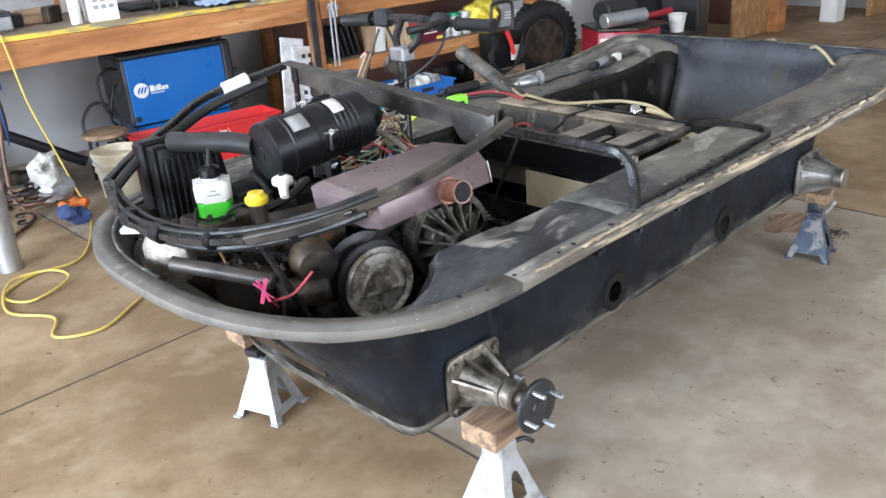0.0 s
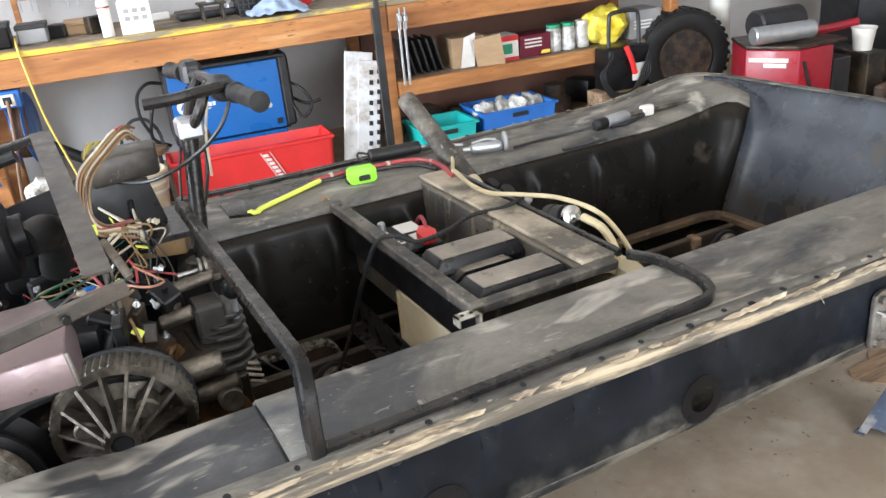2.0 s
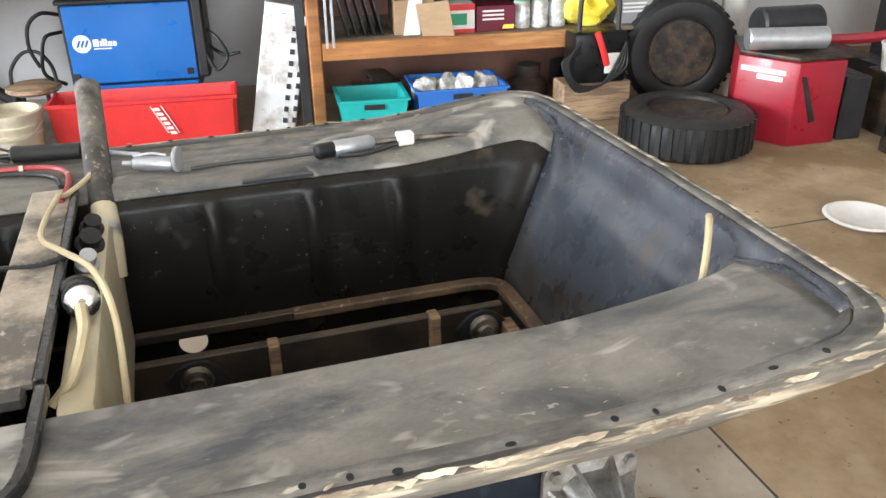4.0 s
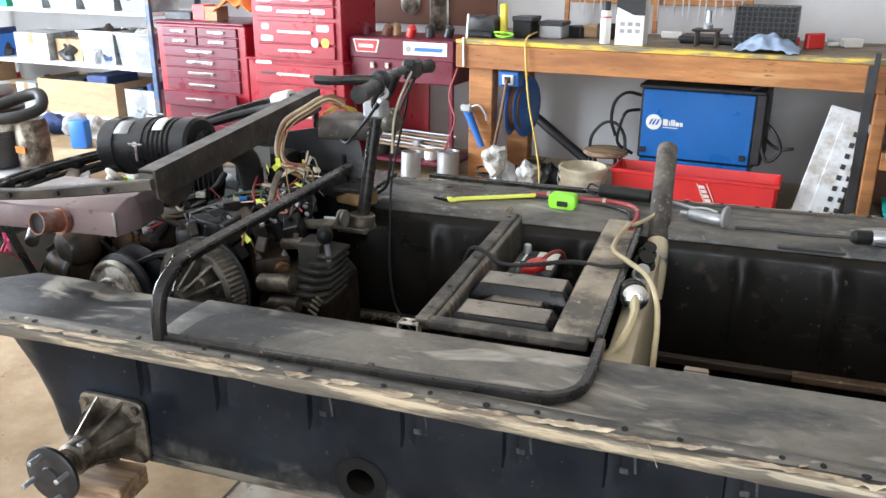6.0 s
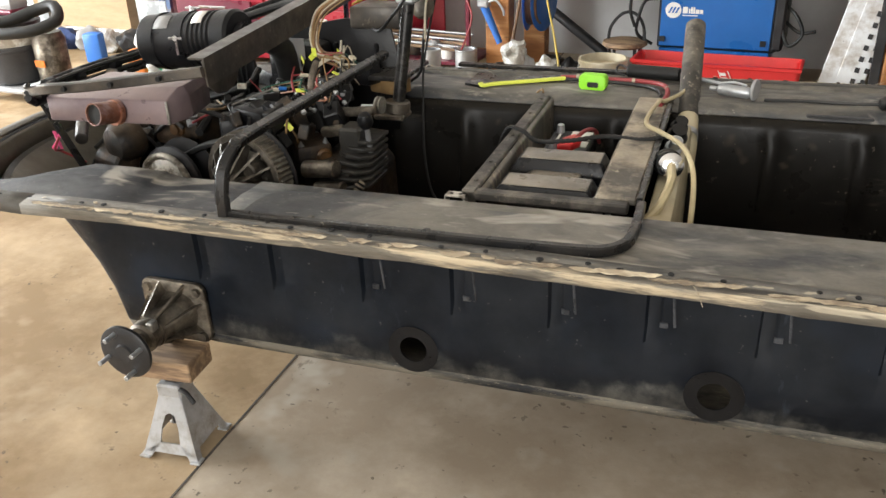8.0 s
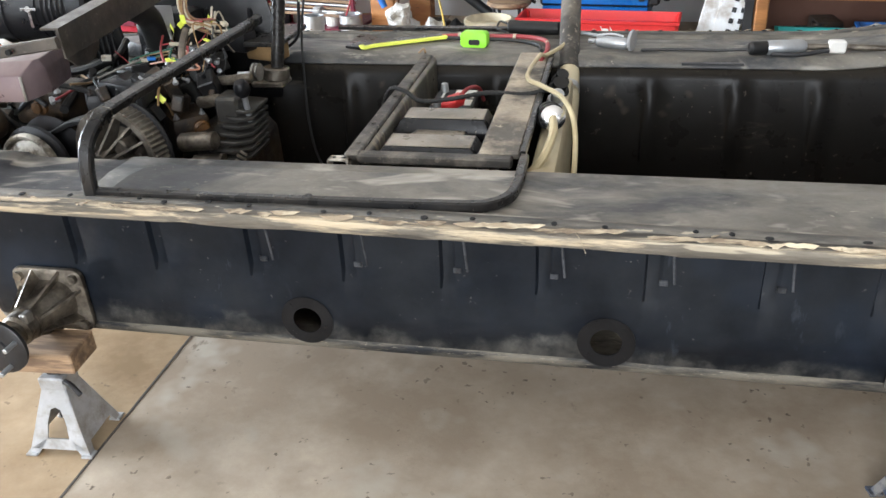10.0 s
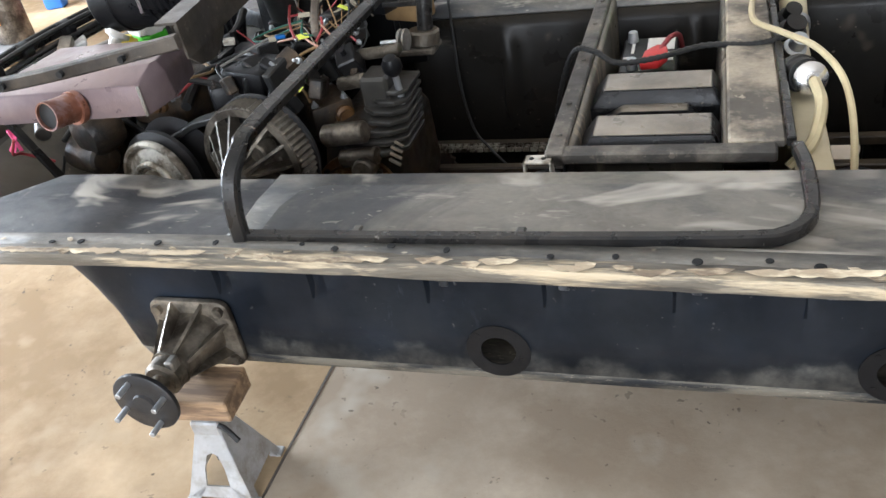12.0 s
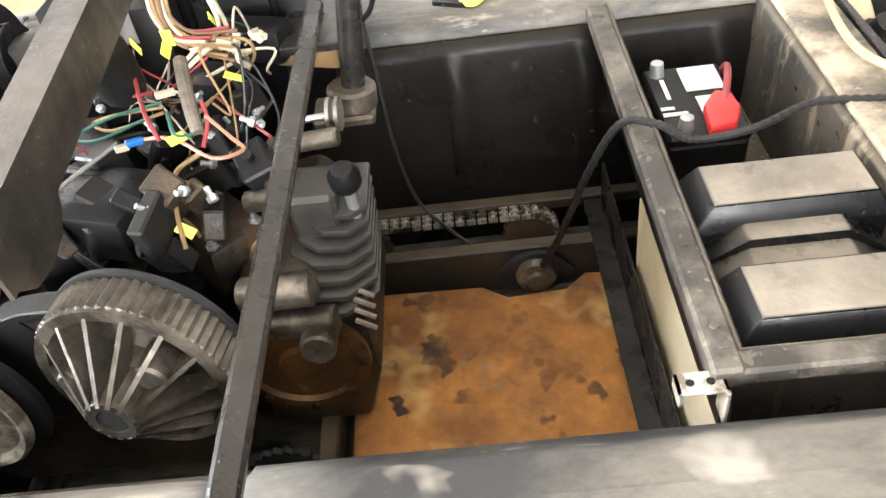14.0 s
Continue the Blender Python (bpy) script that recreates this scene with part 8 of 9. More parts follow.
wsingle("vise_handle", cyl(BM_(), (-1.055, -0.01, 0.72), (-1.06, -0.01, 0.88), 0.007, n=8), "galv", "steel bar hanging on the bench end", "bar")
single("extension_cord", tube(BM_(), [W(-0.72, 0.25, 0.90).translation, W(-0.70, 0.02, 0.885).translation, W(-0.69, -0.02, 0.8).translation, W(-0.66, -0.025, 0.55).translation, W(-0.60, -0.04, 0.3).translation, W(-0.56, -0.1, 0.1).translation, W(-0.58, -0.35, 0.008).translation,
       (0.02, 2.0, 0.008), (-0.20, 1.98, 0.008), (-0.36, 1.86, 0.008), (-0.30, 1.72, 0.008), (-0.12, 1.80, 0.016), (-0.14, 1.95, 0.016), (-0.30, 1.96, 0.016), (-0.40, 1.7, 0.008), (-0.30, 1.5, 0.008), (-0.36, 1.34, 0.008), (-0.22, 1.26, 0.008), (-0.05, 1.36, 0.008), (0.1, 1.45, 0.008), (0.22, 1.40, 0.008)], 0.0055, 8, 6), "yellow_hose", "yellow extension cord hanging off the bench and coiled on the floor", "extension cord")
bag = BM_()
bmesh.ops.create_icosphere(bag, subdivisions=3, radius=0.09, matrix=Matrix.Diagonal((0.9, 0.8, 1.1, 1)))
for v in bag.verts:
    v.co += v.normal * 0.03 * noise.noise(v.co * 22) + Vector((0, 0, 0.03 * noise.noise(v.co * 9)))
wsingle("plastic_bag", bag, "glass", "crumpled clear plastic bag under the bench", "bag", u=-0.66, v=0.02, z=0.11)
for k, (u, v, r) in enumerate(((-0.78, 0.12, 0.07), (-0.60, 0.25, 0.08), (-0.72, 0.3, 0.09))):
    b = BM_()
    bmesh.ops.create_icosphere(b, subdivisions=3, radius=r)
    for q in b.verts:
        q.co += q.normal * r * 0.5 * noise.noise(q.co * 16 + Vector((k, 0, 0)))
    wsingle("dirty_rag", b, ("wood_block", "rubber", "iron")[k], "heap of dirty rags under the bench", "rags", "rags under the bench", u=u, v=v, z=r * 0.8)


# ---- on the bench ----
vise = wthing("bench_vise", "dark bench vise on the bench corner", "vise")
part("base", box(BM_(), (-1.10, 0.12, 0.866), (-0.94, 0.32, 0.90), 0.01), "dark", vise)
part("body", prism(BM_(), [(-1.12, 0.90), (-0.93, 0.90), (-0.94, 0.97), (-0.99, 0.985), (-1.02, 0.95), (-1.05, 0.985), (-1.10, 0.98)], plane("y", 0.14), 0.15, 0.01), "dark", vise)
part("handle", cyl(BM_(), (-1.07, 0.06, 0.86), (-1.06, 0.06, 1.0), 0.007, n=8), "galv", vise)
settle(vise)
for nm, lo, hi, mt, lab in (("black_case", (-0.85, 0.2, 0.866), (-0.735, 0.35, 0.98), "plastic_black", "black plastic case on the bench"), ("battery_charger", (-0.71, 0.25, 0.866), (-0.575, 0.4, 0.955), "grey", "grey charger with a dark face"), ("black_tray", (0.05, 0.35, 0.866), (0.35, 0.55, 0.90), "plastic_black", "flat black tray with small parts"), ("parts_bin", (-0.5, 0.4, 0.866), (-0.36, 0.55, 0.93), "card", "open cardboard parts box")):
    t_ = wthing(nm, lab, "box")
    part("body", box(BM_(), lo, hi, 0.008), mt, t_)
    part("lid", box(BM_(), (lo[0] - 0.004, lo[1] - 0.004, hi[2] - 0.02), (hi[0] + 0.004, hi[1] + 0.004, hi[2] + 0.004), 0.004), "dark" if mt != "card" else "card", t_)
    settle(t_)
wsingle("yellow_tool", box(BM_(), (-0.93, 0.2, 0.866), (-0.89, 0.24, 1.05), 0.008), "yellow", "yellow handled tool standing on the bench", "tool")
wsingle("coiled_cord", tube(BM_(), [(-0.92, 0.12, 0.885), (-0.86, 0.09, 0.88), (-0.82, 0.13, 0.89), (-0.87, 0.17, 0.895), (-0.93, 0.13, 0.9), (-0.86, 0.1, 0.905)], 0.006, 6), "lime", "coiled yellow-green cord on the bench", "cord")
can = wthing("spray_can", "white spray can with a black cap", "can")
part("body", lathe(BM_(), [(0.026, 0), (0.028, 0.003), (0.028, 0.16), (0.022, 0.172), (0, 0.172)], (-0.30, 0.13, 0.866), (-0.30, 0.13, 2), 22), "white", can)
part("cap", cyl(BM_(), (-0.30, 0.13, 1.037), (-0.30, 0.13, 1.085), 0.021, n=20, bevel=0.003), "dark", can)
part("band", cyl(BM_(), (-0.30, 0.13, 1.0), (-0.30, 0.13, 1.008), 0.0285, n=22), "wire_red", can)
settle(can)
cb = wthing("carton", "white printed carton standing on the bench", "carton")
part("box", box(BM_(), (-0.238, 0.09, 0.866), (-0.09, 0.2, 1.16), 0.002), "white", cb)
part("dark_band", box(BM_(), (-0.2385, 0.0885, 1.02), (-0.0895, 0.0895, 1.13)), "dark", cb)
part("white_wedge", prism(BM_(), [(-0.235, 1.0), (-0.235, 1.06), (-0.10, 1.0)], plane("y", 0.0875), 0.001), "white", cb)
for k in range(6):
    part("print", box(BM_(), (-0.215 + (k % 3) * 0.04, 0.0885, 0.93 + (k // 3) * 0.035), (-0.19 + (k % 3) * 0.04, 0.0895, 0.95 + (k // 3) * 0.035)), "grey", cb)
settle(cb)
tr_ = wthing("steel_trivet", "small welded steel stand on the bench", "stand")
part("top", box(BM_(), (0.14, 0.16, 0.945), (0.28, 0.28, 0.957), 0.003), "iron", tr_)
for u, v in ((0.155, 0.17), (0.255, 0.17), (0.155, 0.26), (0.255, 0.26)):
    part("leg", box(BM_(), (u, v, 0.866), (u + 0.012, v + 0.012, 0.946), 0.002), "iron", tr_)
part("pot", lathe(BM_(), [(0.025, 0), (0.028, 0.02), (0.016, 0.03), (0.014, 0.09), (0, 0.09)], (0.21, 0.22, 0.957), (0.21, 0.22, 2), 16), "galv", tr_)
settle(tr_)
bsk = wthing("wire_basket", "black expanded-metal basket on the bench", "basket")
for k in range(12):
    part("wire", box(BM_(), (0.34 + k * 0.026, 0.20, 0.866), (0.346 + k * 0.026, 0.206, 1.08)), "dark", bsk)
for k in range(9):
    part("wire", box(BM_(), (0.34, 0.193, 0.872 + k * 0.025), (0.64, 0.199, 0.877 + k * 0.025)), "dark", bsk)
part("inner", box(BM_(), (0.345, 0.215, 0.866), (0.635, 0.48, 1.07), 0.004), "plastic_black", bsk)
settle(bsk)
cloth = BM_()
bmesh.ops.create_grid(cloth, x_segments=24, y_segments=16, size=0.5, matrix=Matrix.Diagonal((0.3, 0.24, 1, 1)))
for v in cloth.verts:
    d = max(0, 1 - (v.co.x / 0.15) ** 2) * max(0, 1 - (v.co.y / 0.13) ** 2)
    v.co.z = 0.012 + 0.075 * d + 0.02 * noise.noise(v.co * 24)
cl_ = wsingle("blue_cloth", cloth, mat("pale_blue_cloth", (0.3, 0.38, 0.52), 0.9, var=0.15, scale=20), "crumpled pale blue cloth on the bench edge", "cloth", u=0.52, v=0.1, z=0.866)
so = cl_.modifiers.new("thickness", "SOLIDIFY")
so.thickness = 0.003
rk = wthing("tool_rack", "wooden wall rack full of screwdrivers and pliers", "tool rack")
part("rail", box(BM_(), (-0.75, 0.88, 1.03), (0.36, 0.93, 1.06), 0.003), "wood", rk)
part("rail", box(BM_(), (-0.75, 0.88, 1.22), (0.36, 0.93, 1.25), 0.003), "wood", rk)
for u in (-0.75, -0.2, 0.33):
    part("post", box(BM_(), (u, 0.86, 0.866), (u + 0.03, 0.879, 1.25), 0.003), "wood", rk)
random.seed(5)
for k in range(22):
    u = -0.71 + k * 0.048 + random.uniform(-0.01, 0.01)
    part("tool_shaft", cyl(BM_(), (u, 0.86, 0.96 + random.uniform(-0.03, 0.03)), (u, 0.86, 1.07), 0.004, n=6), "galv", rk)
    part("tool_handle", cyl(BM_(), (u, 0.86, 1.07), (u, 0.86, 1.15), 0.011, n=8, bevel=0.003), random.choice(["red_plastic", "plastic_black", "yellow", "blue_bin", "plastic_black", "orange"]), rk)
settle(rk)
random.seed(12)
for k in range(16):
    u, v = random.uniform(-0.6, 2.4), random.uniform(0.3, 0.68)
    w, d, hh = random.uniform(0.03, 0.12), random.uniform(0.03, 0.1), random.uniform(0.02, 0.09)
    mt, nm = random.choice([("red_plastic", "red"), ("dark", "black"), ("white", "white"), ("yellow", "yellow"), ("galv", "silver"), ("iron", "rusty")])
    wsingle("bench_part", box(BM_(), (-w / 2, -d / 2, 0), (w / 2, d / 2, hh), 0.006), mt, f"small {nm} workshop part lying on the bench", "part", "parts on the bench", u, v, 0.866, random.uniform(0, 90))


# ---- on and under the shelf ----
for k in range(5):
    wsingle("angle_bracket", prism(BM_(), [(0, 0), (0.012, 0), (0.012, 0.19), (0.0, 0.2)], Matrix.Translation((1.23 + k * 0.042, 0.13, 0.434)) @ Matrix.Rotation(radians(-14), 4, "Y") @ plane("y", 0), 0.2, 0.002), "dark", "tall black folder leaning on the shelf", "folder", "folders on the shelf")
cbx = wthing("open_carton", "torn open cardboard carton with white paper", "carton")
part("body", box(BM_(), (1.46, 0.12, 0.434), (1.66, 0.34, 0.60), 0.002), "card", cbx)
part("flap", box(BM_(), (0, -0.003, 0), (0.16, 0.0, 0.21), 0.001, Matrix.Translation((1.60, 0.09, 0.39)) @ Matrix.Rotation(radians(-18), 4, "Z") @ Matrix.Rotation(radians(14), 4, "X") @ Matrix.Rotation(radians(-8), 4, "Y")), "card", cbx)
part("paper", prism(BM_(), [(1.50, 0.434), (1.585, 0.434), (1.60, 0.62), (1.53, 0.60)], plane("y", 0.105), 0.004), "white", cbx)
settle(cbx)
for nm, lo, hi, mt, band in (("red_white_carton", (1.68, 0.09, 0.434), (1.86, 0.25, 0.575), "white", "red_plastic"), ("maroon_carton", (1.87, 0.09, 0.434), (2.07, 0.25, 0.56), "red_dark", "white"), ("grey_carton", (2.62, 0.1, 0.434), (2.84, 0.3, 0.6), "grey", "white")):
    t_ = wthing(nm, {"red_white_carton": "white carton with a red printed border", "maroon_carton": "maroon carton with pale printing", "grey_carton": "grey carton at the shelf end"}[nm], "carton")
    part("box", box(BM_(), lo, hi, 0.002), mt, t_)
    if nm == "red_white_carton":
        part("band", box(BM_(), (lo[0], lo[1] - 0.001, lo[2]), (hi[0], lo[1], lo[2] + 0.02)), band, t_)
        part("band", box(BM_(), (lo[0], lo[1] - 0.001, hi[2] - 0.03), (hi[0], lo[1], hi[2])), band, t_)
        part("picture", box(BM_(), (lo[0] + 0.03, lo[1] - 0.001, lo[2] + 0.04), (hi[0] - 0.04, lo[1], hi[2] - 0.045)), "green", t_)
    else:
        for z in (0.49, 0.51, 0.53):
            part("print", box(BM_(), (lo[0] + 0.03, lo[1] - 0.001, z), (hi[0] - 0.06, lo[1], z + 0.009)), band, t_)
        part("print", prism(BM_(), [(lo[0] + 0.13, 0.445), (hi[0] - 0.01, 0.445), (hi[0] - 0.005, 0.465), (lo[0] + 0.14, 0.465)], plane("y", lo[1] - 0.0015), 0.001), "yellow", t_)
    settle(t_)
for k in range(3):
    j = wthing("storage_jar", "clear plastic jar of hardware with pale lid", "jar", "jars on the shelf")
    part("body", lathe(BM_(), [(0.04, 0), (0.045, 0.005), (0.045, 0.12), (0.038, 0.135), (0, 0.135)], (2.12 + k * 0.095, 0.15, 0.434), (2.12 + k * 0.095, 0.15, 2), 20), "glass", j)
    part("lid", cyl(BM_(), (2.12 + k * 0.095, 0.15, 0.569), (2.12 + k * 0.095, 0.15, 0.59), 0.041, n=20, bevel=0.003), "green" if k < 2 else "white", j)
    settle(j)
yb = BM_()
bmesh.ops.create_icosphere(yb, subdivisions=4, radius=0.13, matrix=Matrix.Diagonal((1.15, 0.8, 0.85, 1)))
for v in yb.verts:
    v.co += v.normal * (0.035 * noise.noise(v.co * 14) + 0.015 * noise.noise(v.co * 40))
wsingle("yellow_rope", yb, "yellow", "crumpled yellow rope bundle on the shelf", "rope bundle", u=2.47, v=0.16, z=0.54)


def open_bin(name, label, mt, u0, u1, v0, v1, h):
    t_ = wthing(name, label, "bin")
    b = BM_()
    sec = [[(u, v, z) for u, v in ((u0 - g, v0 - g), (u1 + g, v0 - g), (u1 + g, v1 + g), (u0 - g, v1 + g))] for g, z in ((-0.02, 0.0), (0.0, h - 0.012), (0.012, h - 0.01), (0.012, h), (-0.006, h), (-0.026, 0.01))]
    q = loft(b, sec)
    b.faces.new(q[0]), b.faces.new(q[-1])
    part("shell", b, mt, t_)
    part("grip_hole", box(BM_(), ((u0 + u1) / 2 - 0.05, v0 - 0.004, h - 0.05), ((u0 + u1) / 2 + 0.05, v0 - 0.0005, h - 0.025), 0.001), "dark", t_)
    return settle(t_)


open_bin("teal_bin", "teal plastic bin on the floor under the shelf", "teal", 1.15, 1.48, -0.10, 0.18, 0.18)
open_bin("blue_tote", "blue plastic tote with clear bags on the floor", "blue_bin", 1.53, 1.98, -0.10, 0.22, 0.205)
for k in range(4):
    b = BM_()
    bmesh.ops.create_icosphere(b, subdivisions=3, radius=0.07)
    for q in b.verts:
        q.co += q.normal * 0.04 * noise.noise(q.co * 20 + Vector((k * 3, 0, 0)))
    wsingle("clear_bag", b, "glass", "clear plastic bag of parts in the tote", "bag", "bags in the tote", u=1.6 + k * 0.1, v=0.03 + 0.03 * (k % 2), z=0.17)
random.seed(17)
for k in range(16):
    b = BM_()
    r = random.uniform(0.05, 0.11)
    if k % 2:
        lathe(b, [(r * 0.5, 0), (r, 0.01), (r, r * 0.7), (r * 0.6, r), (r * 0.6, r * 1.6), (0, r * 1.6)], (0, 0, 0), (0, 0, 1), 14)
    else:
        box(b, (-r, -r * 0.7, 0), (r, r * 0.7, r * 1.6), 0.015, None, 2)
    wsingle("iron_part", b, random.choice(["iron", "rust_dark", "dark", "iron"]), "dark rusty iron part stored under the shelf", "machine part", "iron parts under the shelf", random.uniform(1.18, 2.75), random.uniform(0.28, 0.6), 0.0, random.uniform(0, 180))


# ---- tool chests ----
def drawer(th, u0, u1, z0, z1, vf, mt, w=None, label=""):
    d = part("drawer", box(BM_(), (u0, vf - 0.012, z0), (u1, vf + 0.01, z1), 0.004), mt, th, label)
    c = (u0 + u1) / 2
    w = w or (u1 - u0) * 0.32
    zc = z0 + (z1 - z0) * 0.52
    hd = part("handle", box(BM_(), (c - w / 2, vf - 0.026, zc - 0.009), (c + w / 2, vf - 0.012, zc + 0.009), 0.004), "chrome", d, "bright bar handle")
    return d


ca = wthing("tool_chest", "dark red rolling tool chest with many small drawers", "tool chest")
part("cabinet", box(BM_(), (-3.33, 0.05, 0.06), (-2.60, 0.50, 0.872), 0.006), "red", ca)
part("lid", box(BM_(), (-3.335, 0.03, 0.873), (-2.595, 0.51, 0.89), 0.005), "red_dark", ca)
zz = 0.855
for k, hgt in enumerate((0.062, 0.062, 0.07, 0.07, 0.075, 0.08, 0.1, 0.12, 0.12)):
    if zz - hgt < 0.08:
        break
    if k < 2:
        drawer(ca, -3.27, -2.985, zz - hgt + 0.006, zz, 0.046, "red_dark", 0.11)
        drawer(ca, -2.975, -2.66, zz - hgt + 0.006, zz, 0.046, "red_dark", 0.13)
    else:
        drawer(ca, -3.27, -2.66, zz - hgt + 0.006, zz, 0.046 if k != 6 else 0.0, "red_dark", 0.22)
    zz -= hgt
settle(ca)
cbb = wthing("tool_cabinet", "bright red roller cabinet carrying a top chest", "tool chest")
part("cabinet", box(BM_(), (-2.575, 0.03, 0.06), (-1.865, 0.52, 0.678), 0.006), "red", cbb)
part("top_chest", box(BM_(), (-2.53, 0.04, 0.682), (-1.875, 0.46, 1.45), 0.006), "red", cbb)
part("rim", box(BM_(), (-2.58, 0.015, 0.676), (-1.86, 0.525, 0.69), 0.004), "red", cbb)
zz = 0.655
for hgt in (0.13, 0.13, 0.13, 0.16):
    drawer(cbb, -2.51, -1.93, zz - hgt + 0.01, zz, 0.028, "red", 0.25)
    zz -= hgt
zz = 0.92
for hgt in (0.14, 0.085):
    drawer(cbb, -2.48, -1.92, zz - hgt + 0.008, zz, 0.036, "red", 0.25)
    zz -= hgt
zz = 0.935
for hgt in (0.075, 0.075, 0.075, 0.075, 0.1):
    drawer(cbb, -2.48, -1.92, zz + 0.008, zz + hgt, 0.036, "red", 0.24)
    zz += hgt
for u, z, w, h, mt in ((-2.41, 0.815, 0.09, 0.035, "white"), (-1.985, 0.80, 0.055, 0.055, "yellow"), (-2.06, 0.80, 0.05, 0.055, "white"), (-2.42, 0.885, 0.06, 0.04, "grey"), (-2.0, 0.885, 0.09, 0.04, "white"), (-2.42, 0.99, 0.12, 0.03, "white"), (-2.03, 0.98, 0.1, 0.03, "white"), (-2.0, 0.575, 0.1, 0.06, "dark"), (-2.42, 1.05, 0.12, 0.03, "white"), (-2.4, 0.60, 0.14, 0.012, "dark"), (-2.45, 0.664, 0.12, 0.022, "white")):
    part("sticker", prism(BM_(), rrect(w, h, min(w, h) * 0.4, 3, u, z), plane("y", 0.0125 if z < 0.66 else 0.0215), 0.0015), mt, cbb, "printed sticker")
settle(cbb)
cc = wthing("machinist_chest", "dark red flat-topped chest on a steel stand", "tool chest")
part("case", box(BM_(), (-1.855, 0.10, 0.585), (-1.17, 0.50, 0.835), 0.006), "red_dark", cc)
part("lid", box(BM_(), (-1.86, 0.093, 0.72), (-1.165, 0.505, 0.842), 0.006), "red_dark", cc)
for u in (-1.70, -1.60, -1.32):
    part("latch", box(BM_(), (u - 0.015, 0.082, 0.66), (u + 0.015, 0.094, 0.70), 0.004), "chrome", cc)
part("sticker", prism(BM_(), [(-1.83, 0.83), (-1.65, 0.83), (-1.67, 0.755), (-1.81, 0.755)], plane("y", 0.090), 0.002), "white", cc, "white bordered red sticker")
part("sticker_inner", prism(BM_(), [(-1.82, 0.825), (-1.66, 0.825), (-1.678, 0.76), (-1.802, 0.76)], plane("y", 0.0885), 0.002), "red_plastic", cc)
part("sticker_bar", box(BM_(), (-1.79, 0.0865, 0.782), (-1.69, 0.0885, 0.802)), "white", cc)
part("sticker", box(BM_(), (-1.49, 0.09, 0.752), (-1.205, 0.093, 0.828), 0.001), "white", cc, "white sticker with blue mark")
part("sticker_mark", prism(BM_(), [(-1.42, 0.775), (-1.24, 0.775), (-1.23, 0.797), (-1.41, 0.797)], plane("y", 0.0885), 0.0015), "blue_bin", cc)
part("sticker_dot", cyl(BM_(), (-1.455, 0.0895, 0.786), (-1.455, 0.088, 0.786), 0.018, n=16), "grey", cc)
for u in (-1.845, -1.19):
    for v in (0.11, 0.47):
        part("stand_leg", box(BM_(), (u - 0.012, v, 0.0), (u + 0.012, v + 0.025, 0.585), 0.003), "red_dark", cc)
part("stand_shelf", box(BM_(), (-1.85, 0.11, 0.09), (-1.18, 0.49, 0.11), 0.003), "red_dark", cc)
part("side_panel", box(BM_(), (-1.84, 0.46, 0.11), (-1.5, 0.48, 0.58), 0.003), "red", cc)
settle(cc)
for k, (u, v, r, h, mt) in enumerate(((-1.36, 0.2, 0.045, 0.08, "white"), (-1.45, 0.2, 0.04, 0.11, "galv"), (-1.72, 0.22, 0.06, 0.09, "dark"), (-1.60, 0.25, 0.05, 0.07, "iron"))):
    b = BM_()
    lathe(b, [(r * 0.9, 0), (r, 0.01), (r, h * 0.85), (r * 0.6, h), (0, h)], (0, 0, 0), (0, 0, 1), 18)
    wsingle("stored_tin", b, mt, "small tin stored on the stand shelf", "tin", "tins on the stand shelf", u, v, 0.111)
for k in range(6):
    wsingle("metal_rod", cyl(BM_(), (-1.78, 0.14 + 0.03 * k, 0.2 + 0.012 * k), (-1.24, 0.16 + 0.03 * k, 0.17 + 0.014 * k), 0.009, n=8), "galv" if k % 2 else "wood_block", "long metal rod stored on the stand", "rod", "rods on the stand")
can2 = wthing("paint_can", "dull silver can beside the bench leg", "can")
part("body", cyl(BM_(), (-1.14, -0.03, 0.0), (-1.14, -0.03, 0.225), 0.065, n=28, bevel=0.004), "galv", can2)
part("rim", pipe(BM_(), (-1.14, -0.03, 0.225), (-1.14, -0.03, 0.232), 0.066, 0.055, 28), "galv", can2)
settle(can2)
single("pegboard", box(BM_(), (-2.45, 0.975, 0.85), (-1.25, 0.995, 1.9), 0.002), "brown", "dark brown hardboard panel on the wall", "panel", m=WB)
for u, z, w, h, lab in ((-1.88, 0.985, 0.075, 0.075, "round steel dish hanging on the panel"), (-1.66, 0.96, 0.085, 0.17, "oblong steel tray of small tools on the panel")):
    t_ = wthing("wall_dish", lab, "dish")
    part("rim", prism(BM_(), rrect(w * 2 if h < 0.1 else w * 1.7, h * 2, w * (0.99 if h < 0.1 else 0.4), 6, u, z), plane("y", 0.955), 0.019, 0.004), "alu", t_)
    part("hollow", prism(BM_(), rrect(w * 1.6 if h < 0.1 else w * 1.35, h * 1.75, w * (0.79 if h < 0.1 else 0.35), 6, u, z), plane("y", 0.951), 0.004, 0.001), "alu_dirty", t_)
    settle(t_)
for k, (u, mt) in enumerate(((-1.80, "red_dark"), (-1.68, "brown"), (-1.62, "wire_tan"), (-1.50, "red_plastic"), (-1.38, "dark"), (-1.28, "dark"))):
    b = BM_()
    lathe(b, [(0.025, 0), (0.028, 0.004), (0.028, 0.055), (0.012, 0.075), (0, 0.075)], (0, 0, 0), (0.35, 0, 1) if k % 2 else (0, 0, 1), 14)
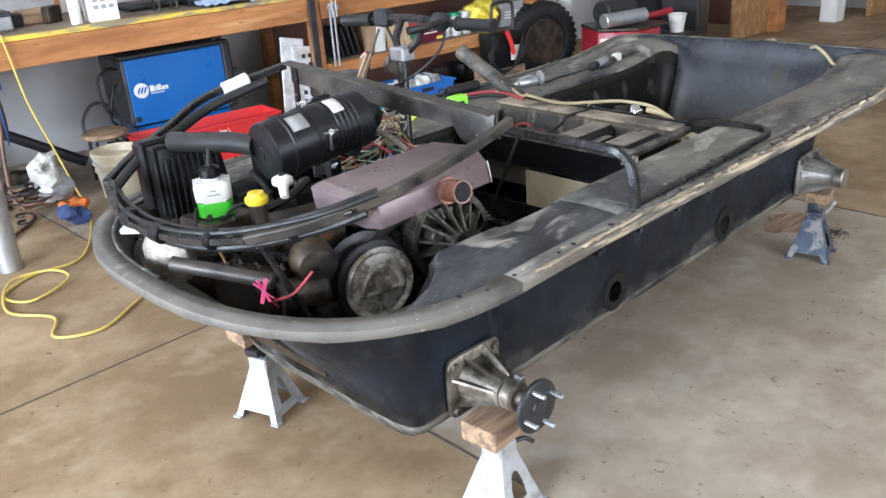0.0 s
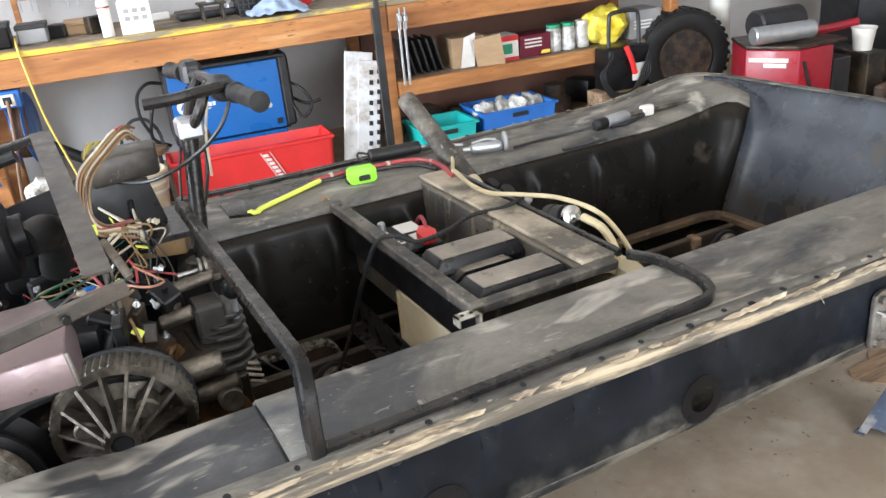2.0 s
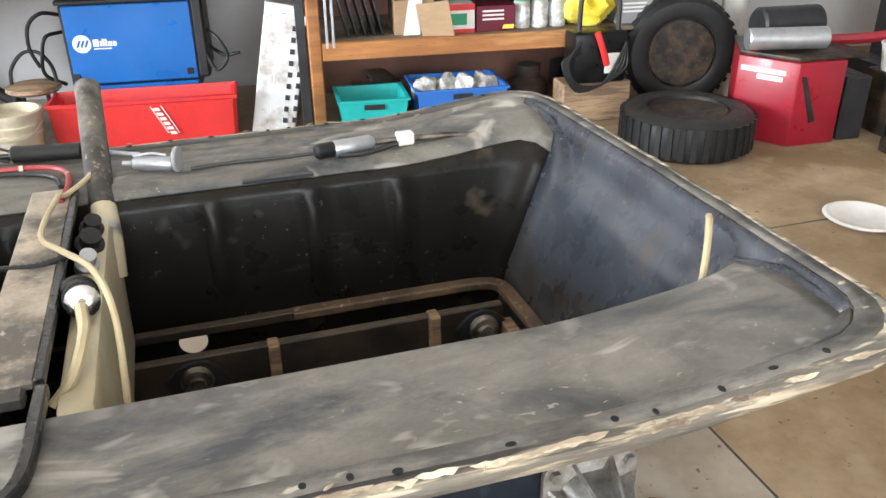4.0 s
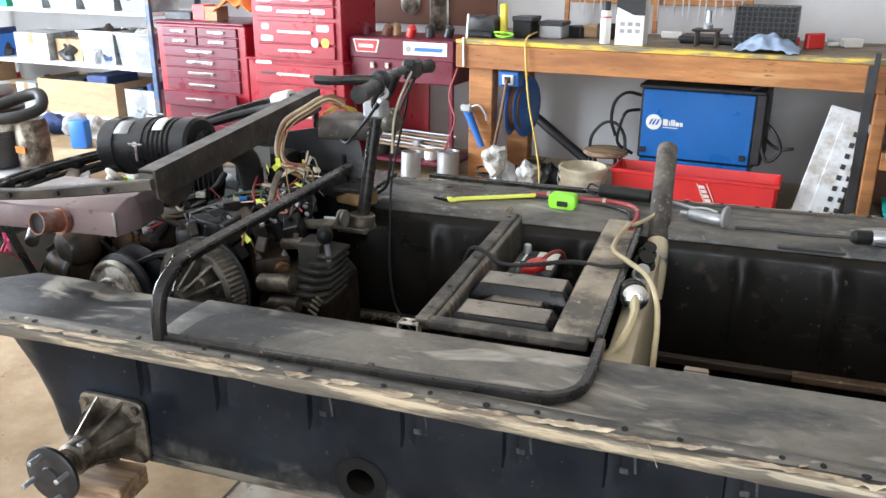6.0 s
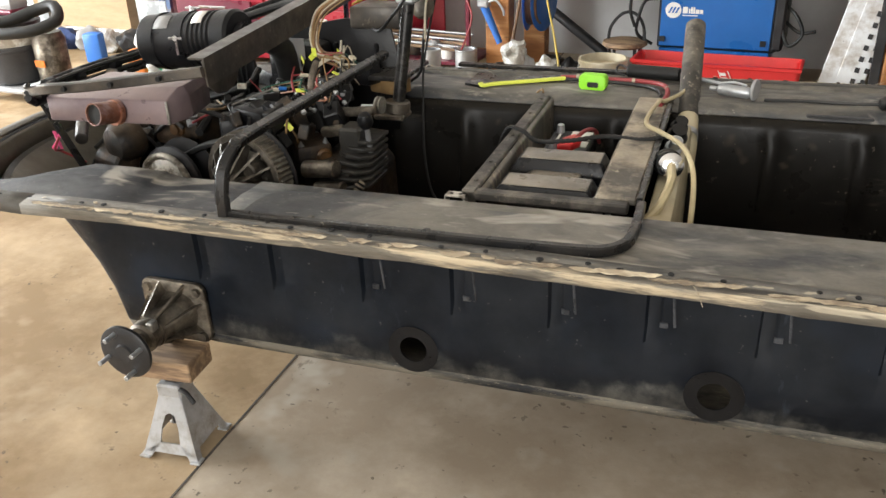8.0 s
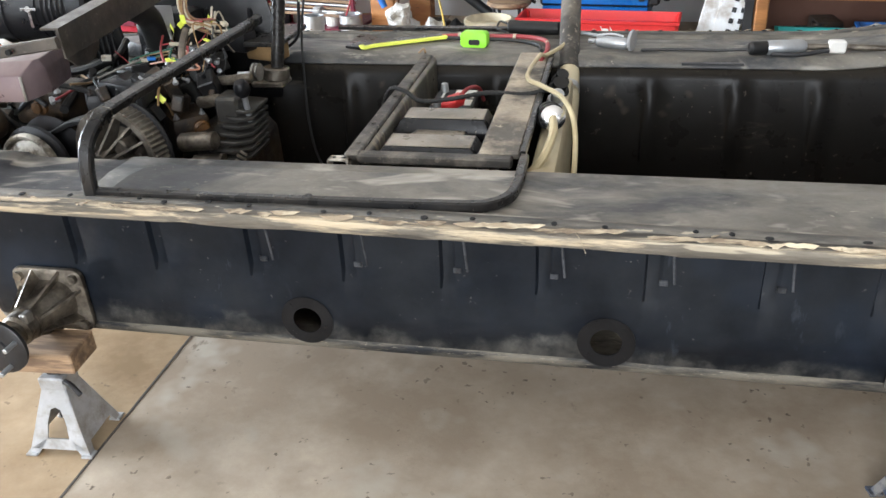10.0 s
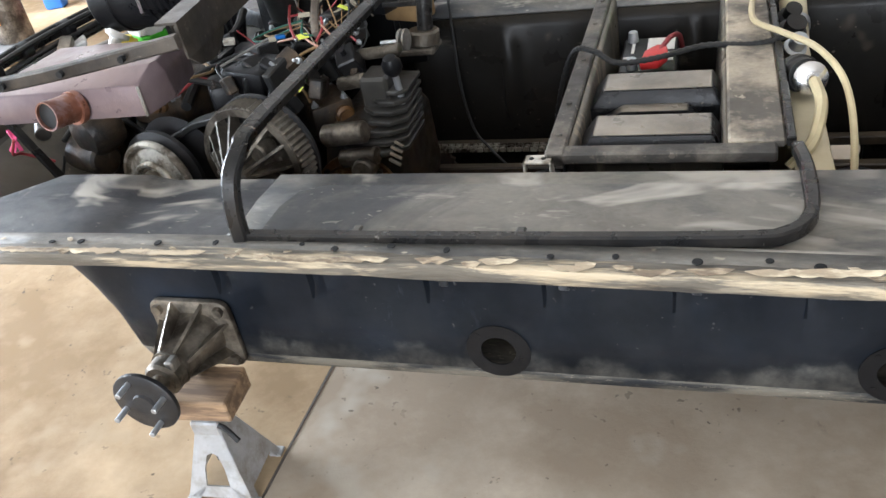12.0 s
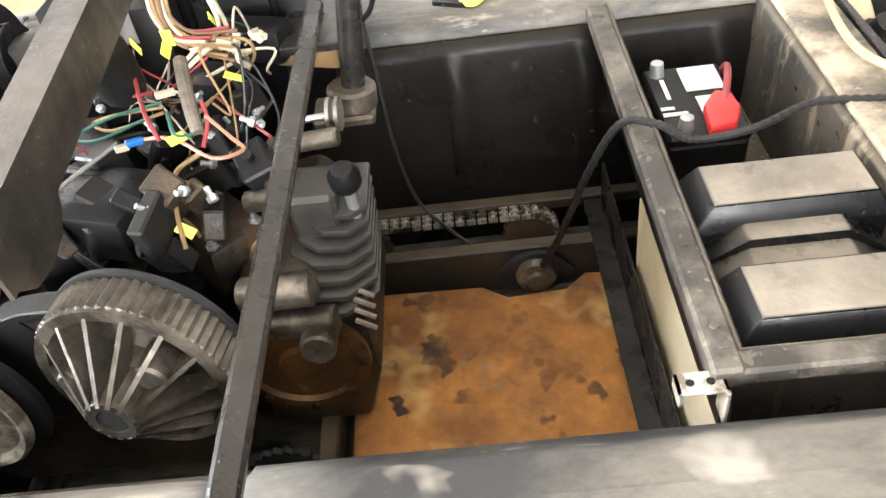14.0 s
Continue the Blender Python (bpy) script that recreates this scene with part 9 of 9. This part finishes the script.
    wsingle("bottle", b, mt, "small bottle standing on the machinist chest", "bottle", "bottles on the chest", u, 0.2 + 0.03 * (k % 3), 0.843)
oc = BM_()
bmesh.ops.create_grid(oc, x_segments=20, y_segments=14, size=0.5, matrix=Matrix.Diagonal((0.30, 0.26, 1, 1)))
for v in oc.verts:
    v.co.z = 0.16 - 2.2 * v.co.x ** 2 - 2.4 * v.co.y ** 2 + 0.03 * noise.noise(v.co * 15)
    v.co.z = max(0.004, v.co.z)
oc_ = wsingle("orange_jacket", oc, "orange", "orange suede jacket heaped on the tool chest", "jacket", u=-2.73, v=0.22, z=0.892)
so = oc_.modifiers.new("thickness", "SOLIDIFY")
so.thickness = 0.006
for u, w, h, mt, lab in ((-3.02, 0.1, 0.1, "red_plastic", "small red and white carton on the chest"), (-2.92, 0.1, 0.09, "card", "small brown carton on the chest"), (-3.2, 0.22, 0.05, "dark", "black socket tray on the chest")):
    wsingle("chest_carton", box(BM_(), (-w / 2, 0, 0), (w / 2, 0.12, h), 0.003), mt, lab, "carton", u=u, v=0.12, z=0.891)


# ---- shelving and vacuum by the door ----
sh = wthing("steel_shelving", "white steel shelving with blue posts", "shelving")
for z in (0.145, 0.53, 0.915, 1.32):
    part("shelf", box(BM_(), (-5.95, 0.20, z - 0.025), (-3.52, 0.72, z), 0.004), "white_metal", sh)
for u in (-5.94, -3.53):
    for v in (0.19, 0.70):
        part("post", box(BM_(), (u - 0.02, v, 0.0), (u + 0.02, v + 0.03, 1.9), 0.003), "post_blue", sh)
settle(sh)
random.seed(41)


def tub_(u0, u1, z, h, mt, nm="storage_tub", lab="pale translucent storage tub on the shelving", v0=0.24):
    t_ = wthing(nm, lab, "tub", "tubs on the shelving" if nm == "storage_tub" else "")
    b = BM_()
    q = loft(b, [[(u, v, zz_) for u, v in ((u0 + g, v0 + g), (u1 - g, v0 + g), (u1 - g, v0 + 0.34 - g), (u0 + g, v0 + 0.34 - g))] for g, zz_ in ((0.02, z), (0.004, z + h - 0.02), (-0.006, z + h - 0.018), (-0.006, z + h), (0.012, z + h), (0.028, z + 0.01))])
    b.faces.new(q[0]), b.faces.new(q[-1])
    part("shell", b, mt, t_)
    b = BM_()
    bmesh.ops.create_icosphere(b, subdivisions=3, radius=(u1 - u0) * 0.42, matrix=Matrix.Translation(((u0 + u1) / 2, v0 + 0.17, z + h * 0.75)) @ Matrix.Diagonal((1, 0.8, 0.55, 1)))
    for w in b.verts:
        w.co += w.normal * 0.05 * noise.noise(w.co * 19)
    part("packed_part", b, random.choice(["glass", "galv", "iron", "glass"]), t_)
    return settle(t_)


for u0, u1, mt in ((-5.62, -5.32, "green"), (-5.28, -4.98, "green"), (-4.94, -4.6, "cloudy"), (-4.55, -4.25, "cloudy"), (-4.2, -3.88, "cloudy"), (-3.84, -3.56, "cloudy")):
    tub_(u0, u1, 0.916, 0.15, mt, lab="green plastic tub on the shelving" if mt == "green" else "pale translucent storage tub on the shelving")
for u0, u1 in ((-4.28, -3.93), (-3.91, -3.58)):
    tub_(u0, u1, 0.531, 0.24, "cloudy")


def carton(u0, u1, z, h, mt="card", v0=0.24, lab="brown cardboard carton on the shelving", open_=False, d=0.3):
    t_ = wthing("carton", lab, "carton", "cartons on the shelving")
    b = BM_()
    q = loft(b, [[(u, v, zz_) for u, v in ((u0 + g, v0 + g), (u1 - g, v0 + g), (u1 - g, v0 + d - g), (u0 + g, v0 + d - g))] for g, zz_ in ((0, z), (0, z + h), (0.004, z + h), (0.004, z + (0.02 if open_ else h - 0.002)))])
    b.faces.new(q[0]), b.faces.new(q[-1])
    part("box", b, mt, t_)
    if open_:
        for k in range(3):
            w = (u1 - u0) / 3.4
            part("packed_part", box(BM_(), (u0 + 0.02 + k * w, v0 + 0.03, z + 0.02), (u0 + k * w + w - 0.01, v0 + d - 0.05, z + h + 0.03 * (k - 0.5)), 0.008), ("dark", "plastic_black", "navy")[k], t_)
    else:
        part("tape", box(BM_(), ((u0 + u1) / 2 - 0.025, v0 - 0.001, z + h * 0.6), ((u0 + u1) / 2 + 0.025, v0, z + h)), "wire_tan", t_)
    return settle(t_)


carton(-4.75, -3.95, 0.146, 0.25, "card", 0.22, "large open carton full of dark parts", True, 0.4)
carton(-3.88, -3.60, 0.146, 0.22, "cloudy", 0.24, "white open carton with purple packing", True)
carton(-5.75, -5.4, 0.146, 0.3, "card", 0.26)
carton(-5.34, -5.1, 0.146, 0.17, "card", 0.24)
carton(-5.02, -4.8, 0.146, 0.2, "cloudy", 0.24, "white carton on the shelving")
carton(-5.7, -5.42, 0.531, 0.15, "card", 0.22, "low brown carton of small parts", True)
carton(-5.36, -5.16, 0.531, 0.17, "blue_bin", 0.22, "blue cardboard parts bin", True)
carton(-4.95, -4.6, 0.531, 0.2, "cloudy", 0.24, "white printed carton on the shelving")
carton(-4.58, -4.32, 0.531, 0.16, "card", 0.3)
for k in range(9):
    u = random.uniform(-5.6, -3.7)
    b = BM_()
    r = random.uniform(0.04, 0.07)
    lathe(b, [(r * 0.9, 0), (r, 0.01), (r, 0.11), (r * 0.5, 0.15), (r * 0.4, 0.2), (0, 0.2)], (0, 0, 0), (0, 0, 1), 14)
    wsingle("shelf_bottle", b, random.choice(["dark", "white", "glass", "red_plastic"]), "plastic bottle at the back of the shelving", "bottle", "bottles on the shelving", u, 0.62, random.choice((0.146, 0.531)))
for k in range(7):
    u = -4.9 + k * 0.2 + random.uniform(-0.05, 0.05)
    b = BM_()
    bmesh.ops.create_icosphere(b, subdivisions=3, radius=0.09)
    for q in b.verts:
        q.co += q.normal * 0.045 * noise.noise(q.co * 15 + Vector((k * 5, 0, 0)))
    wsingle("parts_bag", b, ("galv", "glass", "navy", "grey", "glass", "dark", "white")[k], "bundle of parts and bags below the shelving", "bundle", "bundles below the shelving", u, 0.1 + 0.05 * (k % 2), 0.075)
wsingle("blue_jug", box(BM_(), (-0.06, -0.05, 0), (0.06, 0.05, 0.2), 0.015, None, 2), "blue_bin", "blue plastic jug on the floor", "jug", u=-3.95, v=-0.15, turn=20)
wsingle("green_saw", box(BM_(), (-0.14, -0.06, 0), (0.14, 0.06, 0.13), 0.03, None, 2), "green", "green power tool on the floor", "power tool", u=-3.1, v=-0.35, turn=15)
wsingle("orange_saw", box(BM_(), (-0.1, -0.06, 0), (0.1, 0.06, 0.15), 0.03, None, 2), "orange", "orange power tool on the floor", "power tool", u=-3.38, v=-0.3, turn=-15)
for k, mt in enumerate(("wire_red", "blue_bin", "wire_red")):
    wsingle("wall_hose", tube(BM_(), [(-6.02 + 0.03 * k, 0.1, 1.5), (-6.0 + 0.04 * k, 0.06, 1.1), (-5.98 + 0.02 * k, 0.05, 0.7), (-5.94 + 0.03 * k, 0.03, 0.4), (-5.98, 0.0, 0.3)], 0.012, 8, 5), mt, "coloured welding hose hanging by the shelving", "hose", "hoses by the shelving")

for k in range(16):                                  # bags and small parts heaped between the tubs
    z = (0.531, 0.531, 0.916, 0.146)[k % 4]
    u = -5.5 + (k * 0.37) % 1.9 + random.uniform(-0.05, 0.05)
    b = BM_()
    r = random.uniform(0.05, 0.085)
    bmesh.ops.create_icosphere(b, subdivisions=3, radius=r)
    for q in b.verts:
        q.co += q.normal * r * 0.6 * noise.noise(q.co * 22 + Vector((k * 7, 0, 0)))
        q.co.z = max(q.co.z, -r * 0.7)
    wsingle("shelf_bag", b, ("cloudy", "dark", "grey", "cloudy", "navy", "iron")[k % 6], "crumpled bag of parts on the shelving", "bag", "bags on the shelving", u, 0.30 + 0.04 * (k % 3), z + r * 0.7 + 0.001)
vac = wthing("shop_vacuum", "dark grey wheeled shop vacuum with a coiled black hose", "vacuum")
VU, VV = -3.70, -1.0
part("tank", lathe(BM_(), [(0.13, 0.0), (0.15, 0.02), (0.172, 0.2), (0.185, 0.205), (0.185, 0.225), (0.175, 0.23), (0, 0.23)], (VU, VV, 0.09), (VU, VV, 1), 30), "vac_grey", vac)
part("band", lathe(BM_(), [(0.172, 0), (0.176, 0.01), (0.172, 0.10), (0, 0.10)], (VU, VV, 0.32), (VU, VV, 1), 30), "glass", vac)
part("motor_head", lathe(BM_(), [(0.178, 0), (0.19, 0.01), (0.19, 0.03), (0.165, 0.05), (0.12, 0.06), (0.11, 0.1), (0, 0.105)], (VU, VV, 0.42), (VU, VV, 1), 28), "vac_grey", vac)
part("top_case", box(BM_(), (VU, VV - 0.07, 0.52), (VU + 0.16, VV + 0.07, 0.60), 0.03, None, 2), "grey", vac)
part("red_band", box(BM_(), (VU + 0.01, VV - 0.085, 0.50), (VU + 0.17, VV + 0.085, 0.53), 0.012, None, 2), "red_dark", vac)
part("cage_handle", tube(BM_(), [(VU - 0.18, VV - 0.12, 0.12), (VU - 0.24, VV - 0.12, 0.36), (VU - 0.30, VV - 0.12, 0.60), (VU - 0.25, VV - 0.12, 0.66), (VU - 0.12, VV - 0.12, 0.66), (VU - 0.08, VV - 0.12, 0.58), (VU - 0.02, VV - 0.14, 0.45)], 0.012, 8), "dark", vac)
part("hose", tube(BM_(), [(VU - 0.16, VV - 0.17, 0.47), (VU - 0.02, VV - 0.22, 0.44), (VU + 0.16, VV - 0.2, 0.42), (VU + 0.34, VV - 0.12, 0.43), (VU + 0.42, VV, 0.47), (VU + 0.36, VV + 0.06, 0.54), (VU + 0.26, VV + 0.02, 0.52), (VU + 0.14, VV - 0.12, 0.47), (VU + 0.0, VV - 0.2, 0.485), (VU - 0.16, VV - 0.18, 0.50), (VU - 0.25, VV - 0.06, 0.48)], 0.034, 12), "rubber", vac)
part("canister", lathe(BM_(), [(0.09, 0), (0.095, 0.005), (0.095, 0.26), (0.08, 0.30), (0, 0.30)], (VU + 0.26, VV + 0.05, 0.09), (VU + 0.26, VV + 0.05, 2), 24), "alu_dirty", vac)
part("orange_label", box(BM_(), (VU + 0.22, VV - 0.05, 0.2), (VU + 0.3, VV - 0.042, 0.24), 0.002), "orange", vac)
part("dolly", box(BM_(), (VU - 0.16, VV - 0.16, 0.055), (VU + 0.34, VV + 0.16, 0.088), 0.015, None, 2), "grey", vac)
for u, v, r in ((VU - 0.2, VV - 0.14, 0.085), (VU - 0.2, VV + 0.14, 0.085)):
    part("wheel", lathe(BM_(), [(0.0, 0), (0.05, 0), (r - 0.01, 0.004), (r, 0.012), (r, 0.036), (r - 0.01, 0.044), (0, 0.046)], (u, v - 0.023, r), (u, v + 1, r), 24), "rubber", vac)
for u in (VU + 0.3,):
    for v in (VV - 0.13, VV + 0.13):
        part("caster", lathe(BM_(), [(0.0, 0), (0.025, 0.002), (0.028, 0.01), (0.025, 0.022), (0, 0.024)], (u, v, 0.028), (u, v + 1, 0.028), 14), "dark", vac)
part("power_cord", tube(BM_(), [(VU - 0.1, VV - 0.19, 0.44), (VU - 0.2, VV - 0.22, 0.3), (VU - 0.1, VV - 0.23, 0.2), (VU + 0.05, VV - 0.22, 0.28), (VU + 0.06, VV - 0.2, 0.42)], 0.006, 6), "wire_black", vac)
settle(vac)

# ---- right end of the workshop ----
js = wthing("jump_starter", "black jump starter with coiled leads and red clamp", "jump starter")
part("case", box(BM_(), (2.30, -0.16, 0.20), (2.58, 0.0, 0.45), 0.02, None, 2), "plastic_black", js)
part("handle", tube(BM_(), [(2.34, -0.10, 0.44), (2.345, -0.10, 0.60), (2.37, -0.10, 0.64), (2.51, -0.10, 0.64), (2.54, -0.10, 0.60), (2.545, -0.10, 0.44)], 0.012, 10, 4), "dark", js)
part("label", box(BM_(), (2.46, -0.1645, 0.25), (2.56, -0.1605, 0.35), 0.001), "white", js)
part("red_clamp", tube(BM_(), [(2.40, -0.19, 0.46), (2.43, -0.20, 0.38), (2.46, -0.19, 0.30)], 0.016, 8, 3), "red_plastic", js, "red clamp")
for k in range(4):
    part("lead", tube(BM_(), [(2.33, -0.17, 0.42 - 0.02 * k), (2.26 - 0.01 * k, -0.19, 0.32), (2.30, -0.2, 0.22 - 0.012 * k), (2.42, -0.2, 0.2), (2.5 + 0.02 * k, -0.19, 0.28), (2.56, -0.175, 0.4)], 0.007, 8), "rubber", js)
part("stand", box(BM_(), (2.26, -0.14, 0.0), (2.62, 0.02, 0.198), 0.006), "wood_block", js)
settle(js)


def wheel(u, v, r, w, lying, label, turn=0.0):
    t_ = wthing("car_wheel", label, "wheel", "wheels by the wall")
    a, b = ((u, v, 0.0), (u, v, 1.0)) if lying else ((u, v, r), (u - math.sin(radians(turn)), v - math.cos(radians(turn)), r))
    part("tyre", lathe(BM_(), [(r * 0.62, 0.01), (r * 0.7, 0.0), (r * 0.9, 0.008), (r * 0.98, 0.03), (r, 0.06), (r, w - 0.06), (r * 0.98, w - 0.03), (r * 0.9, w - 0.008), (r * 0.7, w), (r * 0.62, w - 0.01), (r * 0.6, w - 0.05), (r * 0.6, 0.05)], a, b, 48), "rubber", t_)
    part("rim", lathe(BM_(), [(r * 0.62, w - 0.02), (r * 0.58, w - 0.012), (r * 0.54, w - 0.04), (r * 0.4, w - 0.07), (r * 0.22, w - 0.05), (r * 0.12, w - 0.03), (0, w - 0.03)], a, b, 32), "iron", t_)
    for k in range(5):
        q = 2 * math.pi * k / 5
        fm, _ = frame_of(a, b)
        p = fm @ Vector((r * 0.24 * math.cos(q), r * 0.24 * math.sin(q), w - 0.055))
        p2 = fm @ Vector((r * 0.24 * math.cos(q), r * 0.24 * math.sin(q), w - 0.035))
        part("lug_nut", cyl(BM_(), p, p2, 0.012, n=6), "galv", t_)
    for k in range(36):
        q = 2 * math.pi * k / 36
        fm, _ = frame_of(a, b)
        mm_ = fm @ Matrix.Rotation(q, 4, "Z") @ Matrix.Translation((r, 0, w / 2))
        part("tread_block", box(BM_(), (-0.004, -0.012, -w * 0.36), (0.006, 0.012, w * 0.36), 0, mm_), "rubber", t_)
    return settle(t_)


wheel(2.98, 0.16, 0.29, 0.2, False, "used off-road tyre on a rusty rim standing by the wall", 12)
wheel(2.70, -0.60, 0.30, 0.2, True, "used tyre on a dark rim lying on the floor")
tc = wthing("red_cabinet_machine", "red machine cabinet with a dark steel table", "machine")
part("cabinet", prism(BM_(), [(2.98, -0.50), (3.15, -0.73), (3.40, -0.72), (3.42, -0.30), (3.12, -0.22)], plane("z", 0.0), 0.39, 0.008), "red", tc)
part("side_panel", box(BM_(), (3.43, -0.70, 0.0), (3.56, -0.34, 0.30), 0.006), "dark", tc)
part("table", prism(BM_(), [(2.99, -0.49), (3.155, -0.715), (3.52, -0.70), (3.52, -0.25), (3.12, -0.21)], plane("z", 0.392), 0.018, 0.003), "iron", tc)
for x0_, x1_, z0_ in ((0.02, 0.23, 0.325), (0.1, 0.22, 0.295)):
    part("lettering", prism(BM_(), [(x0_, z0_), (x1_, z0_), (x1_, z0_ + 0.022), (x0_, z0_ + 0.022)], pose(2.98, -0.50, 0, 90, 0, -53.5), 0.003), "white", tc, "white lettering bar")
part("lever_slot", prism(BM_(), [(3.17, 0.33), (3.19, 0.33), (3.27, 0.12), (3.245, 0.11)], plane("y", -0.735), 0.005), "dark", tc)
part("clear_tube", cyl(BM_(), (2.98, -0.55, 0.47), (3.34, -0.62, 0.475), 0.05, n=20, bevel=0.006), "galv", tc)
part("motor", cyl(BM_(), (3.1, -0.42, 0.5), (3.42, -0.42, 0.5), 0.085, n=20, bevel=0.012), "dark", tc)
part("arm", tube(BM_(), [(3.45, -0.4, 0.41), (3.6, -0.5, 0.43), (3.74, -0.55, 0.45)], 0.025, 8), "red", tc)
settle(tc)
wb2 = wthing("small_bucket", "small white bucket on the machine", "bucket")
part("shell", lathe(BM_(), [(0.05, 0), (0.065, 0.12), (0.07, 0.122), (0.07, 0.13), (0.06, 0.13), (0.05, 0.03), (0, 0.03)], (3.72, -0.62, 0.30), (3.72, -0.62, 2), 22), "white", wb2)
part("stand", box(BM_(), (3.665, -0.72, 0.0), (3.80, -0.52, 0.298), 0.006), "iron", wb2)
settle(wb2)
for k, (u, v, w, d, h, mt) in enumerate(((3.75, -0.9, 0.45, 0.07, 0.07, "iron"), (3.85, -0.78, 0.5, 0.06, 0.14, "rust_dark"), (3.9, -0.62, 0.16, 0.16, 0.26, "iron"), (4.0, -0.5, 0.5, 0.1, 0.08, "iron"), (4.05, -0.35, 0.6, 0.08, 0.16, "rust_dark"), (3.95, -0.2, 0.4, 0.12, 0.25, "dark"), (4.4, -0.2, 0.3, 0.3, 0.5, "dark"))):
    wsingle("machine_arm", box(BM_(), (-w / 2, -d / 2, 0), (w / 2, d / 2, h), 0.01), mt, "dark steel machine part on the floor", "machine part", "machine parts by the cabinet", u, v, 0.0, 18 * k)
wsingle("white_tube", cyl(BM_(), (3.28, 0.10, 0.0), (3.28, 0.10, 0.95), 0.065, n=24), "white", "white plastic drain pipe standing by the wall", "pipe")
for u, v, w, d, h, mt, nm, lab in ((4.55, 0.25, 0.30, 0.3, 1.9, "dark", "dark_cabinet", "tall dark steel cabinet"), (5.28, -0.25, 0.55, 0.04, 2.4, "osb", "osb_panel", "upright sheet of chipboard panel"), (5.62, -0.3, 0.14, 0.12, 2.6, "wood", "wood_post", "brown wooden post by the panel"), (6.35, -0.45, 0.16, 0.16, 2.6, "white", "white_post", "white painted roof post"), (6.0, 0.35, 0.5, 0.3, 1.7, "brown", "brown_cupboard", "dark brown wooden cupboard"), (7.0, -0.6, 0.5, 0.05, 2.2, "osb", "osb_panel", "upright sheet of chipboard panel")):
    t_ = wthing(nm, lab, nm.split("_")[-1])
    part("body", box(BM_(), (u - w / 2, v - d / 2, 0), (u + w / 2, v + d / 2, h), 0.006), mt, t_)
    if "cabinet" in nm or "cupboard" in nm:
        for s in (-1, 1):
            part("door", box(BM_(), (u + s * w / 4 - w / 4 + 0.006, v - d / 2 - 0.014, 0.05), (u + s * w / 4 + w / 4 - 0.006, v - d / 2 - 0.001, h - 0.04), 0.004), mt, t_)
    settle(t_)
wbg = BM_()
bmesh.ops.create_icosphere(wbg, subdivisions=4, radius=0.12, matrix=Matrix.Diagonal((1.2, 0.9, 0.8, 1)))
for v in wbg.verts:
    v.co += v.normal * 0.05 * noise.noise(v.co * 14)
wsingle("white_bag", wbg, "white", "crumpled white plastic bag on the floor", "bag", u=4.35, v=-1.0, z=0.075)
wsingle("white_dish", lathe(BM_(), [(0.0, 0), (0.09, 0.0), (0.14, 0.025), (0.145, 0.028), (0.13, 0.032), (0.08, 0.01), (0, 0.008)], (0, 0, 0), (0, 0, 1), 28), "white", "shallow white plastic dish on the floor", "dish", u=2.95, v=-1.55)
rd = BM_()
prism(rd, [(0.12 * math.cos(k) * (1 + 0.25 * math.sin(3 * k)), 0.1 * math.sin(k) * (1 + 0.2 * math.cos(5 * k))) for k in [i * 2 * math.pi / 28 for i in range(28)]], pose(2.12, -0.22, 0.001), 0.004)
single("dirt_pile", rd, "wood_block", "thin pile of brown dirt on the floor", "dirt", kind="stuff")

# dark coils and rags piled in front of the bench leg
random.seed(57)
for k in range(7):
    b = BM_()
    r = random.uniform(0.05, 0.09)
    tube(b, [(r * math.cos(q * 0.7), r * 0.8 * math.sin(q * 0.7), 0.012 + 0.004 * q) for q in range(14)], 0.006, 6, 3)
    wsingle("wire_coil", b, random.choice(["wire_black", "iron", "dark", "wire_brown"]), "dark coil of wire heaped under the bench", "coil", "wire coils under the bench", -0.80 + random.uniform(-0.1, 0.14), -0.22 + random.uniform(-0.12, 0.16), 0.015 + 0.05 * (k // 2), random.uniform(0, 180))
for k, (u, v, z, mt, lab) in enumerate(((-0.72, -0.34, 0.29, "glass", "crumpled clear plastic bag hanging by the bench leg"), (-0.69, -0.3, 0.2, "galv", "crumpled pale foil by the bench leg"), (-0.62, -0.28, 0.06, "orange", "orange rag on the workshop floor"), (-0.66, -0.38, 0.05, "navy", "navy rag on the workshop floor"))):
    b = BM_()
    bmesh.ops.create_icosphere(b, subdivisions=3, radius=0.07, matrix=Matrix.Diagonal((1, 0.8, 1.1 if k < 2 else 0.6, 1)))
    for q in b.verts:
        q.co += q.normal * 0.04 * noise.noise(q.co * 22 + Vector((k * 7, 0, 0)))
    wsingle("crumpled_bag" if k < 2 else "floor_rag", b, mt, lab, "bag" if k < 2 else "rag", "", u, v, z)
